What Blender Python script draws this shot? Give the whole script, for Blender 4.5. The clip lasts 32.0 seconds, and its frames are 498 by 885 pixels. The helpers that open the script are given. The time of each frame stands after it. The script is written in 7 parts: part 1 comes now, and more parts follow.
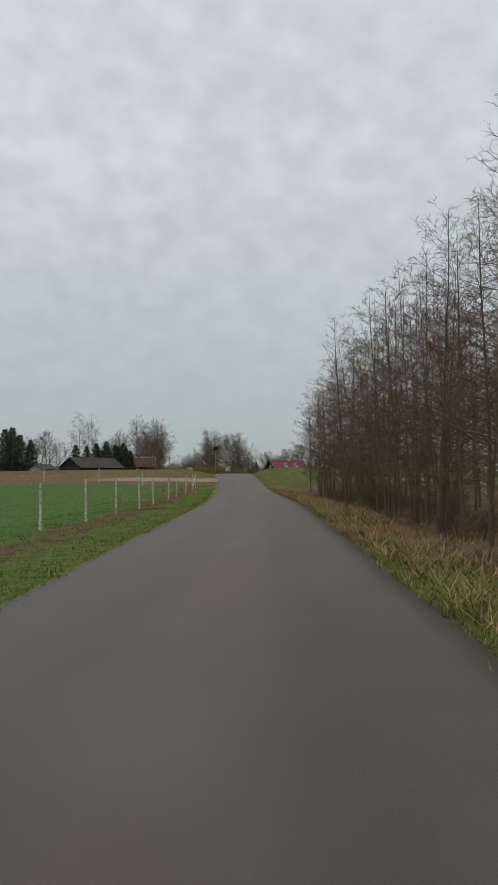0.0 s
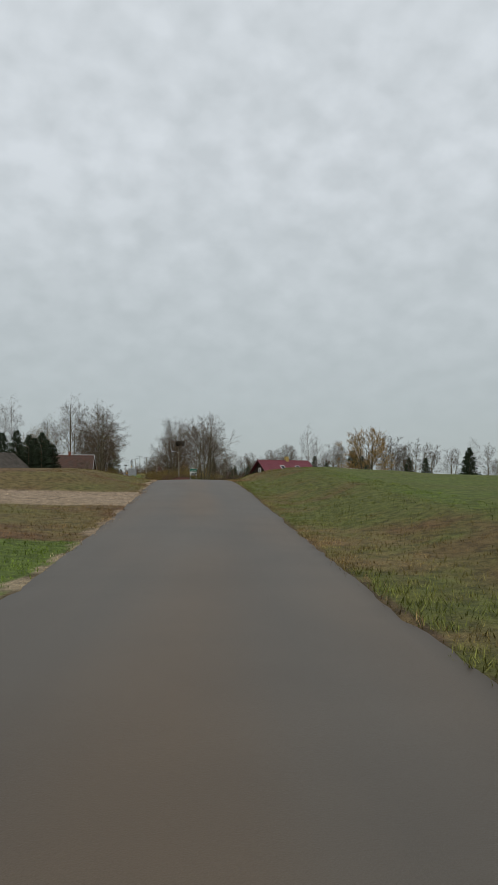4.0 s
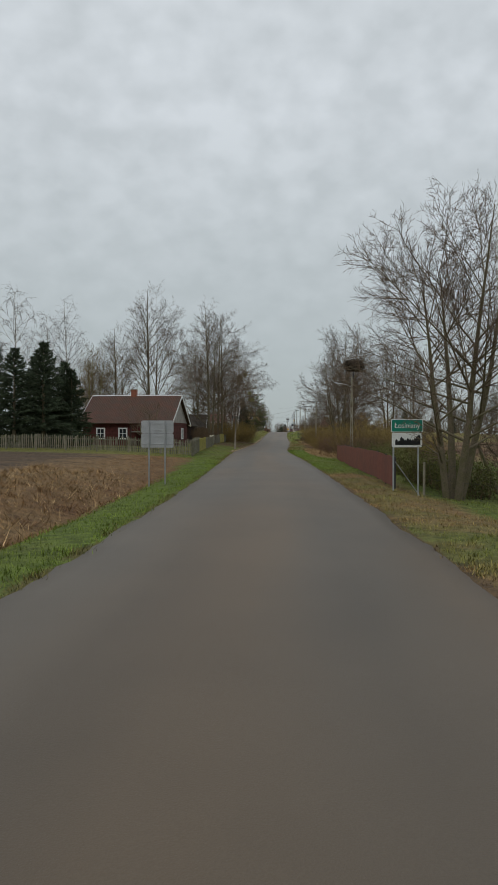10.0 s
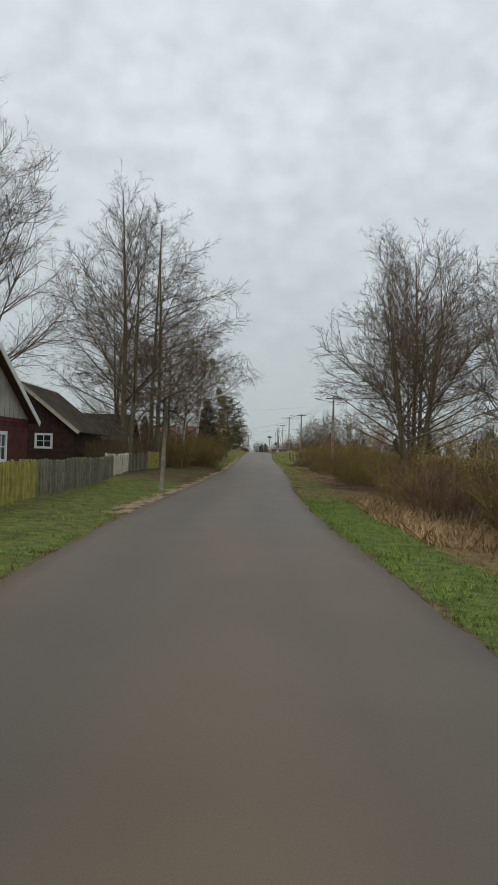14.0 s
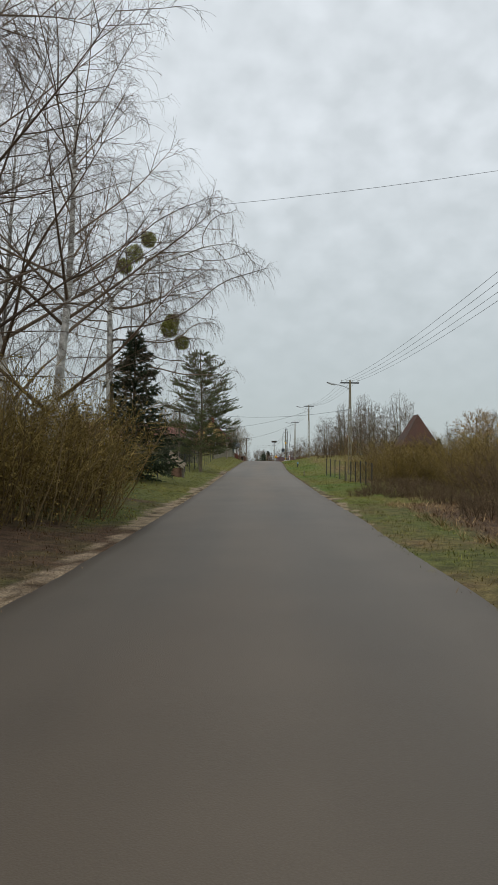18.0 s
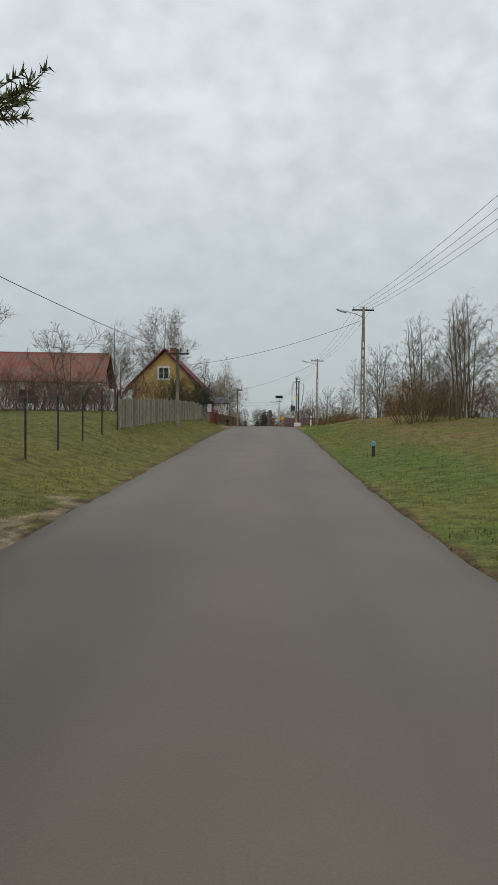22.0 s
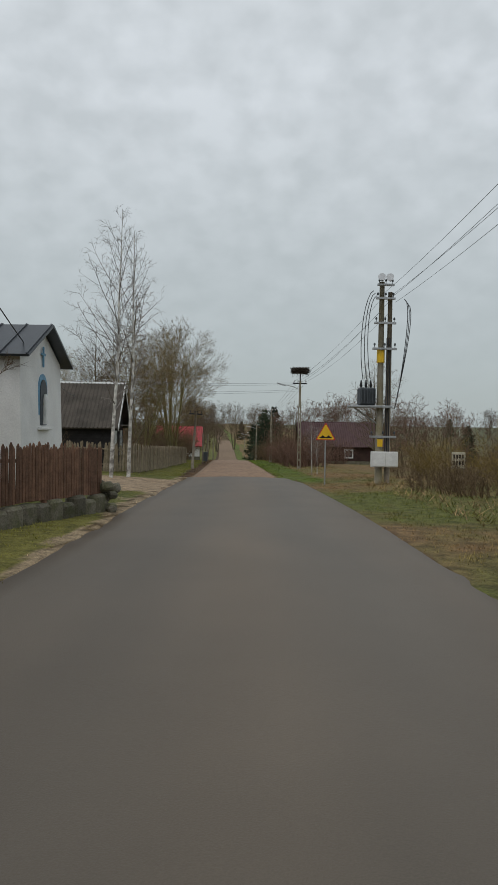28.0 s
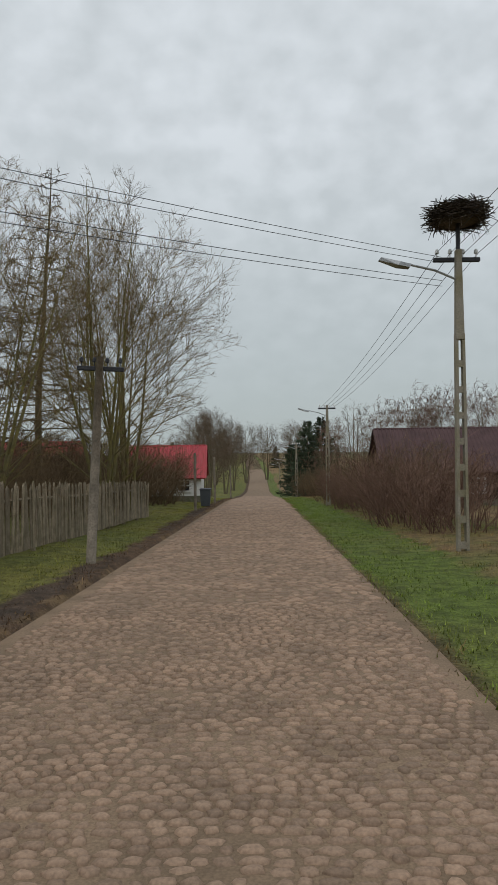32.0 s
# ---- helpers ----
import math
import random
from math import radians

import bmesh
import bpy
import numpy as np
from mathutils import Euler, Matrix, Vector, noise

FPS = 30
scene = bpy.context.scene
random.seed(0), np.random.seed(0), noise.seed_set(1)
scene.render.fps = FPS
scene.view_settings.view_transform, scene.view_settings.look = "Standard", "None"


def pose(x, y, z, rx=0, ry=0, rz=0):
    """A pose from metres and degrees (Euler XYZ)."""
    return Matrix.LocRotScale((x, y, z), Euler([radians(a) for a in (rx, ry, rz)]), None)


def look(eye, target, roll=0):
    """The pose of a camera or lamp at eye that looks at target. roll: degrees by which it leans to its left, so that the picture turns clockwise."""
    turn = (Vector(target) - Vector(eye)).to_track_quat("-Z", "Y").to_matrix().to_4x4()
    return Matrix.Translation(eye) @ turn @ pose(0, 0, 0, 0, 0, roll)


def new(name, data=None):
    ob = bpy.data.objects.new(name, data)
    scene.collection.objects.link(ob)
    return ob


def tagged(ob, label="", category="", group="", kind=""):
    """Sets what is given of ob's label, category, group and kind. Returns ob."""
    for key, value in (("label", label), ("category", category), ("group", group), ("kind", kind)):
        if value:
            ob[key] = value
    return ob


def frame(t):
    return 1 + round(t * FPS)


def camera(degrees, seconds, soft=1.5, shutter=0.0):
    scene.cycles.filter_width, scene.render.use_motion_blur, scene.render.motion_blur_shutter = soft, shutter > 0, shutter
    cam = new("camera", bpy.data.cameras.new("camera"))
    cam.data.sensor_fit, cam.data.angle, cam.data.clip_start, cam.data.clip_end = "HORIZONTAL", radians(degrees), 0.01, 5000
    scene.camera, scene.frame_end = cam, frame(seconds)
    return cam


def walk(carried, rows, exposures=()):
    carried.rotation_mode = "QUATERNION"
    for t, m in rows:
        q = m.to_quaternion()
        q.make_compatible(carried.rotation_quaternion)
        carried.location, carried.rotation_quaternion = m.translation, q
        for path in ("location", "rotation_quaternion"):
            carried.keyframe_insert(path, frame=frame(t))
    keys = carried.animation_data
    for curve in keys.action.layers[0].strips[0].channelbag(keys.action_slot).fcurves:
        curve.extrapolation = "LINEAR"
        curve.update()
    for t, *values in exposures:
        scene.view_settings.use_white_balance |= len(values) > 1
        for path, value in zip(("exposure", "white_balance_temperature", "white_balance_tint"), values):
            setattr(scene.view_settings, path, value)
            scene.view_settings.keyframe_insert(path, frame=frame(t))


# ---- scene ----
import collections

cam = camera(39.2, 32.0, soft=1.5, shutter=0.0)
PATH = [
    (0, (-0.000, 0.000, 2.885), (0.476, 1.940, 2.973), -0.6),
    (0.5, (1.741, 7.360, 2.867), (2.224, 9.299, 2.932), -1.6),
    (1, (3.515, 14.709, 2.864), (3.988, 16.649, 2.973), -0.1),
    (1.5, (5.381, 22.038, 2.879), (5.859, 23.979, 2.944), -0.5),
    (2, (7.352, 29.373, 2.893), (7.871, 31.303, 2.962), 0.2),
    (2.5, (9.304, 36.720, 2.875), (9.834, 38.646, 2.958), 1.0),
    (4.5, (15.781, 65.932, 2.859), (16.322, 67.854, 2.972), -0.1),
    (5, (17.285, 72.629, 2.995), (17.824, 74.552, 3.115), 0.3),
    (5.5, (18.734, 79.164, 3.211), (19.236, 81.098, 3.314), 0.5),
    (6, (20.114, 85.636, 3.507), (20.587, 87.579, 3.558), 0.7),
    (6.5, (21.426, 91.977, 3.843), (21.876, 93.926, 3.883), 0.5),
    (7, (22.656, 98.257, 4.172), (23.085, 100.209, 4.222), 0.1),
    (7.5, (23.794, 104.568, 4.437), (24.166, 106.533, 4.439), 0.7),
    (8, (24.878, 110.911, 4.560), (25.229, 112.880, 4.559), 0.9),
    (8.5, (25.914, 117.312, 4.510), (26.232, 119.287, 4.525), 1.7),
    (9, (26.832, 123.866, 4.334), (27.100, 125.847, 4.299), 1.0),
    (9.5, (27.643, 130.272, 4.117), (27.846, 132.261, 4.068), 0.0),
    (10, (28.298, 136.578, 3.955), (28.341, 138.577, 3.932), 0.1),
    (10.5, (28.857, 142.853, 3.880), (28.876, 144.853, 3.871), 0.7),
    (11, (29.283, 149.033, 3.871), (29.319, 151.033, 3.851), 1.2),
    (11.5, (29.624, 155.229, 3.878), (29.695, 157.227, 3.843), -0.1),
    (12, (29.870, 161.504, 3.868), (29.977, 163.501, 3.872), -0.5),
    (12.5, (30.036, 167.760, 3.859), (30.179, 169.755, 3.845), -0.7),
    (13, (30.169, 173.868, 3.899), (30.321, 175.862, 3.901), -0.3),
    (13.5, (30.420, 179.439, 3.970), (30.546, 181.435, 3.995), 1.1),
    (15.5, (31.140, 205.200, 3.959), (31.217, 207.198, 4.002), 1.5),
    (16, (31.620, 211.648, 3.975), (31.686, 213.647, 4.015), 1.1),
    (16.5, (32.120, 218.248, 3.968), (32.193, 220.247, 3.999), 0.8),
    (17, (32.678, 224.795, 3.964), (32.761, 226.793, 4.015), 0.1),
    (17.5, (33.226, 231.234, 3.962), (33.330, 233.230, 4.028), 0.1),
    (18, (33.763, 237.434, 3.982), (33.869, 239.430, 4.047), 0.5),
    (18.5, (34.319, 243.501, 4.027), (34.408, 245.498, 4.086), 0.6),
    (19, (34.909, 249.566, 4.093), (34.977, 251.565, 4.120), 0.1),
    (19.5, (35.414, 255.815, 4.221), (35.480, 257.813, 4.191), -1.0),
    (20, (35.921, 262.158, 4.351), (35.988, 264.156, 4.308), 0.2),
    (20.5, (36.330, 268.308, 4.454), (36.422, 270.306, 4.400), 0.2),
    (21, (36.693, 274.401, 4.546), (36.801, 276.397, 4.498), 0.7),
    (21.5, (37.036, 280.719, 4.668), (37.143, 282.715, 4.623), 1.4),
    (22, (37.439, 287.207, 4.817), (37.544, 289.203, 4.767), 0.5),
    (22.5, (37.853, 293.919, 4.987), (37.963, 295.915, 4.938), 0.3),
    (23, (38.394, 300.664, 5.159), (38.558, 302.657, 5.158), -0.7),
    (23.5, (38.976, 307.433, 5.336), (39.176, 309.423, 5.333), 0.6),
    (24, (39.583, 314.031, 5.546), (39.787, 316.020, 5.531), 0.2),
    (24.5, (40.096, 320.676, 5.781), (40.304, 322.665, 5.764), 0.1),
    (25, (40.589, 327.492, 6.018), (40.798, 329.481, 6.017), 0.7),
    (25.5, (41.110, 334.413, 6.221), (41.292, 336.405, 6.221), 0.8),
    (27.5, (43.362, 361.814, 6.377), (43.466, 363.810, 6.340), -0.5),
    (28, (43.819, 367.940, 6.331), (43.917, 369.936, 6.275), 0.9),
    (28.5, (44.155, 373.721, 6.215), (44.233, 375.719, 6.171), 2.0),
    (29, (44.398, 379.348, 6.104), (44.472, 381.345, 6.027), 1.4),
    (29.5, (44.553, 384.585, 5.961), (44.598, 386.584, 5.887), 0.9),
    (30, (44.704, 389.325, 5.770), (44.736, 391.323, 5.698), 0.7),
    (30.5, (44.910, 393.541, 5.594), (44.930, 395.539, 5.521), 1.0),
    (31, (45.114, 397.336, 5.467), (45.156, 399.335, 5.427), 1.5),
    (31.5, (45.295, 400.657, 5.325), (45.358, 402.655, 5.284), 0.9),
    (32, (45.462, 403.653, 5.177), (45.460, 405.653, 5.205), -0.7),
]
EXPOSURE = [(0, -0.10), (5, -0.08), (6, -0.11), (8, -0.10), (9, -0.18), (10, -0.11), (11, -0.09), (12, 0.0), (13, 0.07), (16, 0.07), (17, 0.14), (18, 0.10), (20, 0.09), (22, 0.08), (24, -0.04), (25, 0.0), (28, -0.09), (30, -0.08), (32, -0.04)]
walk(cam, [(t, look(eye, target, roll)) for t, eye, target, roll in PATH], EXPOSURE)


# ---- light, sky, exposure ----
world = bpy.data.worlds.new("overcast_sky")
scene.world = world
world.use_nodes = True
wn, wl = world.node_tree.nodes, world.node_tree.links
wn.clear()


def wnode(kind, **kw):
    n = wn.new(kind)
    for k, v in kw.items():
        n.inputs[k].default_value = v
    return n


sky = wn.new("ShaderNodeTexSky")
sky.sky_type, sky.sun_disc = "NISHITA", False
sky.sun_elevation, sky.sun_rotation = radians(38), radians(200)
coord = wn.new("ShaderNodeTexCoord")
sep = wn.new("ShaderNodeSeparateXYZ")
wl.new(coord.outputs["Generated"], sep.inputs[0])
lift = wn.new("ShaderNodeMath")
lift.operation, lift.use_clamp = "ADD", False
lift.inputs[1].default_value = 0.72
high = wn.new("ShaderNodeMath")
high.operation = "MAXIMUM"
high.inputs[1].default_value = 0.0
wl.new(sep.outputs[2], high.inputs[0])
wl.new(high.outputs[0], lift.inputs[0])
flat = wn.new("ShaderNodeVectorMath")
flat.operation = "SCALE"
inv = wn.new("ShaderNodeMath")
inv.operation = "DIVIDE"
inv.inputs[0].default_value = 1.0
wl.new(lift.outputs[0], inv.inputs[1])
wl.new(coord.outputs["Generated"], flat.inputs[0])
wl.new(inv.outputs[0], flat.inputs["Scale"])
clump = wnode("ShaderNodeTexNoise", Scale=24.0, Detail=3.5, Roughness=0.42, Distortion=0.1)
wide = wnode("ShaderNodeTexNoise", Scale=4.0, Detail=2.0)
wl.new(flat.outputs[0], clump.inputs["Vector"])
wl.new(flat.outputs[0], wide.inputs["Vector"])
both = wn.new("ShaderNodeMath")
both.operation = "MULTIPLY_ADD"
both.inputs[1].default_value = 0.4
wl.new(wide.outputs[0], both.inputs[0])
wl.new(clump.outputs[0], both.inputs[2])
cover_ramp = wn.new("ShaderNodeValToRGB")
cover_ramp.color_ramp.elements[0].position, cover_ramp.color_ramp.elements[0].color = 0.50, (0.597, 0.644, 0.674, 1)
cover_ramp.color_ramp.elements[1].position, cover_ramp.color_ramp.elements[1].color = 0.92, (0.715, 0.765, 0.805, 1)
wl.new(both.outputs[0], cover_ramp.inputs[0])
haze = wn.new("ShaderNodeMapRange")
haze.inputs["From Min"].default_value, haze.inputs["From Max"].default_value = 0.02, 0.42
wl.new(sep.outputs[2], haze.inputs["Value"])
veil = wn.new("ShaderNodeMix")
veil.data_type = "RGBA"
veil.inputs["A"].default_value = (0.42, 0.474, 0.482, 1)
wl.new(haze.outputs[0], veil.inputs["Factor"])
wl.new(cover_ramp.outputs[0], veil.inputs["B"])
blend = wn.new("ShaderNodeMix")
blend.data_type = "RGBA"
blend.inputs["Factor"].default_value = 0.96
scaled = wn.new("ShaderNodeVectorMath")
scaled.operation = "SCALE"
scaled.inputs["Scale"].default_value = 0.12
wl.new(sky.outputs[0], scaled.inputs[0])
wl.new(scaled.outputs[0], blend.inputs["A"])
wl.new(veil.outputs["Result"], blend.inputs["B"])
back = wnode("ShaderNodeBackground", Strength=1.0)
wl.new(blend.outputs["Result"], back.inputs["Color"])
out = wn.new("ShaderNodeOutputWorld")
wl.new(back.outputs[0], out.inputs["Surface"])

sun = new("sun", bpy.data.lights.new("sun", "SUN"))
sun.data.energy, sun.data.angle, sun.data.color = 0.6, radians(40), (1.0, 0.97, 0.93)
sun.matrix_world = look((0, 0, 50), (12, 30, 0))


# ---- materials ----
def mat(name, color, rough=0.8, vary=0.35, scale=3.0, fine=40.0, bump=0.3, dist=0.01, metal=0.0, tint=None, pieces=0.0, spec=0.3, attr=""):
    """A material with grain and stains at two scales; tint: a second colour that the stains lean to; pieces: how far objects differ."""
    m = bpy.data.materials.new(name)
    m.use_nodes = True
    nt = m.node_tree
    b = nt.nodes["Principled BSDF"]
    b.inputs["Roughness"].default_value, b.inputs["Metallic"].default_value = rough, metal
    b.inputs["Specular IOR Level"].default_value = spec
    tc = nt.nodes.new("ShaderNodeNewGeometry")
    n1, n2 = nt.nodes.new("ShaderNodeTexNoise"), nt.nodes.new("ShaderNodeTexNoise")
    n1.inputs["Scale"].default_value, n1.inputs["Detail"].default_value = scale, 4
    n2.inputs["Scale"].default_value, n2.inputs["Detail"].default_value = fine, 3
    for n in (n1, n2):
        nt.links.new(tc.outputs["Position"], n.inputs["Vector"])
    mix = nt.nodes.new("ShaderNodeMix")
    mix.data_type = "RGBA"
    mix.inputs["A"].default_value = (*color, 1)
    mix.inputs["B"].default_value = (*(tint or [c * (1 - vary) for c in color]), 1)
    if attr:
        at = nt.nodes.new("ShaderNodeAttribute")
        at.attribute_name = attr
        nt.links.new(at.outputs["Color"], mix.inputs["A"])
        dark = nt.nodes.new("ShaderNodeVectorMath")
        dark.operation = "SCALE"
        dark.inputs["Scale"].default_value = 1 - vary
        nt.links.new(at.outputs["Color"], dark.inputs[0])
        nt.links.new(dark.outputs[0], mix.inputs["B"])
    ramp = nt.nodes.new("ShaderNodeMapRange")
    ramp.inputs["From Min"].default_value, ramp.inputs["From Max"].default_value = 0.38, 0.66
    nt.links.new(n1.outputs[0], ramp.inputs["Value"])
    nt.links.new(ramp.outputs[0], mix.inputs["Factor"])
    hsv = nt.nodes.new("ShaderNodeHueSaturation")
    amount = nt.nodes.new("ShaderNodeMapRange")
    amount.inputs["From Min"].default_value, amount.inputs["From Max"].default_value = 0.3, 0.7
    amount.inputs["To Min"].default_value, amount.inputs["To Max"].default_value = 1 - vary * 0.7, 1 + vary * 0.7
    nt.links.new(n2.outputs[0], amount.inputs["Value"])
    last = amount.outputs[0]
    if pieces:
        info = nt.nodes.new("ShaderNodeObjectInfo")
        isl = nt.nodes.new("ShaderNodeNewGeometry")
        add = nt.nodes.new("ShaderNodeMath")
        add.operation = "ADD"
        nt.links.new(info.outputs["Random"], add.inputs[0])
        nt.links.new(isl.outputs["Random Per Island"], add.inputs[1])
        fr = nt.nodes.new("ShaderNodeMath")
        fr.operation = "FRACT"
        nt.links.new(add.outputs[0], fr.inputs[0])
        mr = nt.nodes.new("ShaderNodeMapRange")
        mr.inputs["To Min"].default_value, mr.inputs["To Max"].default_value = 1 - pieces, 1 + pieces
        nt.links.new(fr.outputs[0], mr.inputs["Value"])
        mul = nt.nodes.new("ShaderNodeMath")
        mul.operation = "MULTIPLY"
        nt.links.new(last, mul.inputs[0])
        nt.links.new(mr.outputs[0], mul.inputs[1])
        last = mul.outputs[0]
    nt.links.new(last, hsv.inputs["Value"])
    nt.links.new(mix.outputs["Result"], hsv.inputs["Color"])
    nt.links.new(hsv.outputs[0], b.inputs["Base Color"])
    if bump:
        bp = nt.nodes.new("ShaderNodeBump")
        bp.inputs["Strength"].default_value, bp.inputs["Distance"].default_value = bump, dist
        nt.links.new(n2.outputs[0], bp.inputs["Height"])
        nt.links.new(bp.outputs[0], b.inputs["Normal"])
    return m


ASPHALT = mat("asphalt", (0.122, 0.097, 0.073), 0.6, 0.12, 0.5, 90, 0.5, 0.006, spec=0.45, attr="cover")
GROUND = mat("ground", (0.1, 0.1, 0.05), 0.95, 0.5, 3.6, 24, 1.0, 0.07, attr="cover")
BLADE = mat("grass_blades", (0.1, 0.14, 0.03), 0.85, 0.35, 0.6, 30, 0, pieces=0.45, attr="cover", spec=0.1)
CONCRETE = mat("concrete", (0.30, 0.27, 0.22), 0.9, 0.3, 2, 40, 0.5, tint=(0.24, 0.21, 0.13))
OLDPOLE = mat("weathered_pole_wood", (0.26, 0.22, 0.17), 0.9, 0.35, 3, 30, 0.5)
METAL = mat("galvanised_steel", (0.45, 0.46, 0.47), 0.45, 0.15, 4, 40, 0.1, metal=0.7)
DARKMETAL = mat("dark_steel", (0.06, 0.06, 0.065), 0.6, 0.3, 4, 40, 0.1, metal=0.3)
WIRE = mat("cable_black", (0.03, 0.03, 0.033), 0.6, 0.1, 2, 20, 0)
BARK = mat("grey_bark", (0.165, 0.132, 0.09), 0.95, 0.4, 5, 30, 0.8, 0.02, tint=(0.13, 0.115, 0.06))
BARKLICHEN = mat("lichened_bark", (0.17, 0.145, 0.075), 0.95, 0.4, 4, 30, 0.8, 0.02, tint=(0.22, 0.19, 0.06))
TWIG = mat("grey_twigs", (0.165, 0.118, 0.08), 0.95, 0.3, 2, 20, 0, pieces=0.3)
TWIGRED = mat("reddish_twigs", (0.205, 0.122, 0.088), 0.95, 0.3, 2, 20, 0, pieces=0.3)
TWIGOLIVE = mat("olive_twigs", (0.225, 0.16, 0.075), 0.95, 0.3, 2, 20, 0, pieces=0.3)
TWIGGOLD = mat("golden_twigs", (0.38, 0.235, 0.085), 0.9, 0.3, 2, 20, 0, pieces=0.3)
TWIGPALE = mat("pale_twigs", (0.27, 0.245, 0.225), 0.95, 0.3, 2, 20, 0, pieces=0.3)
BIRCHBARK = mat("birch_bark", (0.70, 0.68, 0.63), 0.85, 0.3, 3.5, 12, 0.4, 0.01, tint=(0.20, 0.185, 0.165))
NEEDLE = mat("spruce_needles", (0.058, 0.078, 0.042), 0.85, 0.35, 1.5, 10, 0, pieces=0.35)
PINE = mat("pine_needles", (0.15, 0.17, 0.07), 0.85, 0.35, 1.5, 10, 0, pieces=0.35)
MISTLE = mat("mistletoe_leaves", (0.24, 0.24, 0.05), 0.8, 0.3, 3, 20, 0, pieces=0.35)
HEDGE = mat("hedge_leaves", (0.125, 0.13, 0.034), 0.85, 0.35, 2, 20, 0, pieces=0.45)
BRAMBLE = mat("bramble_stems", (0.175, 0.12, 0.068), 0.95, 0.35, 2, 20, 0, pieces=0.4)
PICKET = mat("weathered_pickets", (0.20, 0.18, 0.14), 0.95, 0.4, 5, 35, 0.6, 0.008, tint=(0.13, 0.125, 0.075), pieces=0.28)
PICKETPALE = mat("pale_weathered_boards", (0.29, 0.235, 0.165), 0.95, 0.4, 5, 35, 0.6, 0.008, tint=(0.19, 0.155, 0.10), pieces=0.28)
TWIGBUD = mat("budding_twigs", (0.28, 0.20, 0.06), 0.95, 0.35, 2, 20, 0, pieces=0.4)
PICKETGREY = mat("silvery_boards", (0.30, 0.27, 0.205), 0.95, 0.4, 5, 35, 0.6, 0.008, tint=(0.20, 0.185, 0.13), pieces=0.3)
BIRCHPOST = mat("lichened_birch_post", (0.66, 0.64, 0.55), 0.9, 0.3, 12, 40, 0.4, 0.01, tint=(0.24, 0.23, 0.15))
PICKETYELLOW = mat("mossy_yellow_boards", (0.36, 0.31, 0.07), 0.9, 0.35, 4, 30, 0.5, tint=(0.22, 0.20, 0.05), pieces=0.2)
PICKETBROWN = mat("brown_stained_pickets", (0.175, 0.095, 0.06), 0.85, 0.35, 5, 30, 0.5, pieces=0.25)
REDSHEET = mat("rusty_red_sheet", (0.205, 0.082, 0.06), 0.65, 0.12, 1.2, 5, 0.1, tint=(0.175, 0.078, 0.06))
REDWALL = mat("dark_red_boards", (0.105, 0.030, 0.025), 0.85, 0.35, 3, 30, 0.4, pieces=0.15)
BROWNWALL = mat("dark_brown_boards", (0.058, 0.032, 0.026), 0.85, 0.35, 3, 30, 0.4, pieces=0.15)
BLACKWALL = mat("tarred_boards", (0.035, 0.032, 0.032), 0.9, 0.35, 3, 30, 0.4, pieces=0.2)
OCHREWALL = mat("ochre_boards", (0.38, 0.165, 0.055), 0.8, 0.25, 3, 30, 0.3, pieces=0.12)
YELLOWWALL = mat("yellow_render", (0.68, 0.46, 0.18), 0.9, 0.18, 2, 30, 0.3)
WHITEWALL = mat("white_render", (0.78, 0.78, 0.76), 0.9, 0.1, 1.4, 30, 0.25)
GREYWALL = mat("grey_render", (0.42, 0.39, 0.35), 0.9, 0.25, 1.4, 30, 0.25)
BRICKWALL = mat("brick_red_wall", (0.27, 0.10, 0.065), 0.9, 0.3, 5, 30, 0.4)
WHITE = mat("white_paint", (0.78, 0.78, 0.76), 0.6, 0.12, 5, 40, 0.1)
CREAM = mat("cream_paint", (0.60, 0.55, 0.42), 0.7, 0.2, 5, 40, 0.1)
REDROOF = mat("crimson_metal_roof", (0.19, 0.026, 0.042), 0.5, 0.2, 1.0, 20, 0.1, spec=0.5)
FADEDROOF = mat("faded_red_roof", (0.235, 0.085, 0.064), 0.8, 0.35, 1.0, 20, 0.2, tint=(0.20, 0.12, 0.10))
BRIGHTROOF = mat("bright_red_roof", (0.42, 0.035, 0.045), 0.5, 0.2, 1.0, 20, 0.1, spec=0.5)
RUSTROOF = mat("brown_corrugated_roof", (0.095, 0.062, 0.048), 0.85, 0.35, 1.2, 20, 0.3, tint=(0.125, 0.062, 0.045))
GREYROOF = mat("grey_asbestos_roof", (0.10, 0.085, 0.07), 0.9, 0.35, 1.2, 20, 0.3)
DARKROOF = mat("dark_sheet_roof", (0.055, 0.062, 0.072), 0.4, 0.15, 2, 20, 0.1, metal=0.3, spec=0.5)
PURPLEROOF = mat("maroon_tile_roof", (0.105, 0.06, 0.06), 0.8, 0.25, 1.2, 20, 0.3)
BRICK = mat("chimney_brick", (0.33, 0.12, 0.075), 0.9, 0.3, 6, 30, 0.4)
YELLOWCHIM = mat("yellow_chimney", (0.55, 0.40, 0.14), 0.9, 0.2, 6, 30, 0.4)
STONE = mat("field_stone", (0.15, 0.135, 0.105), 0.9, 0.45, 4, 30, 0.6, tint=(0.085, 0.085, 0.045), pieces=0.3)
COBBLE = mat("cobble_granite", (0.33, 0.222, 0.152), 0.85, 0.3, 1.2, 50, 0.6, 0.006, tint=(0.26, 0.18, 0.125), pieces=0.22)
JOINT = mat("sandy_joint", (0.27, 0.188, 0.122), 0.95, 0.3, 2, 60, 0.6)
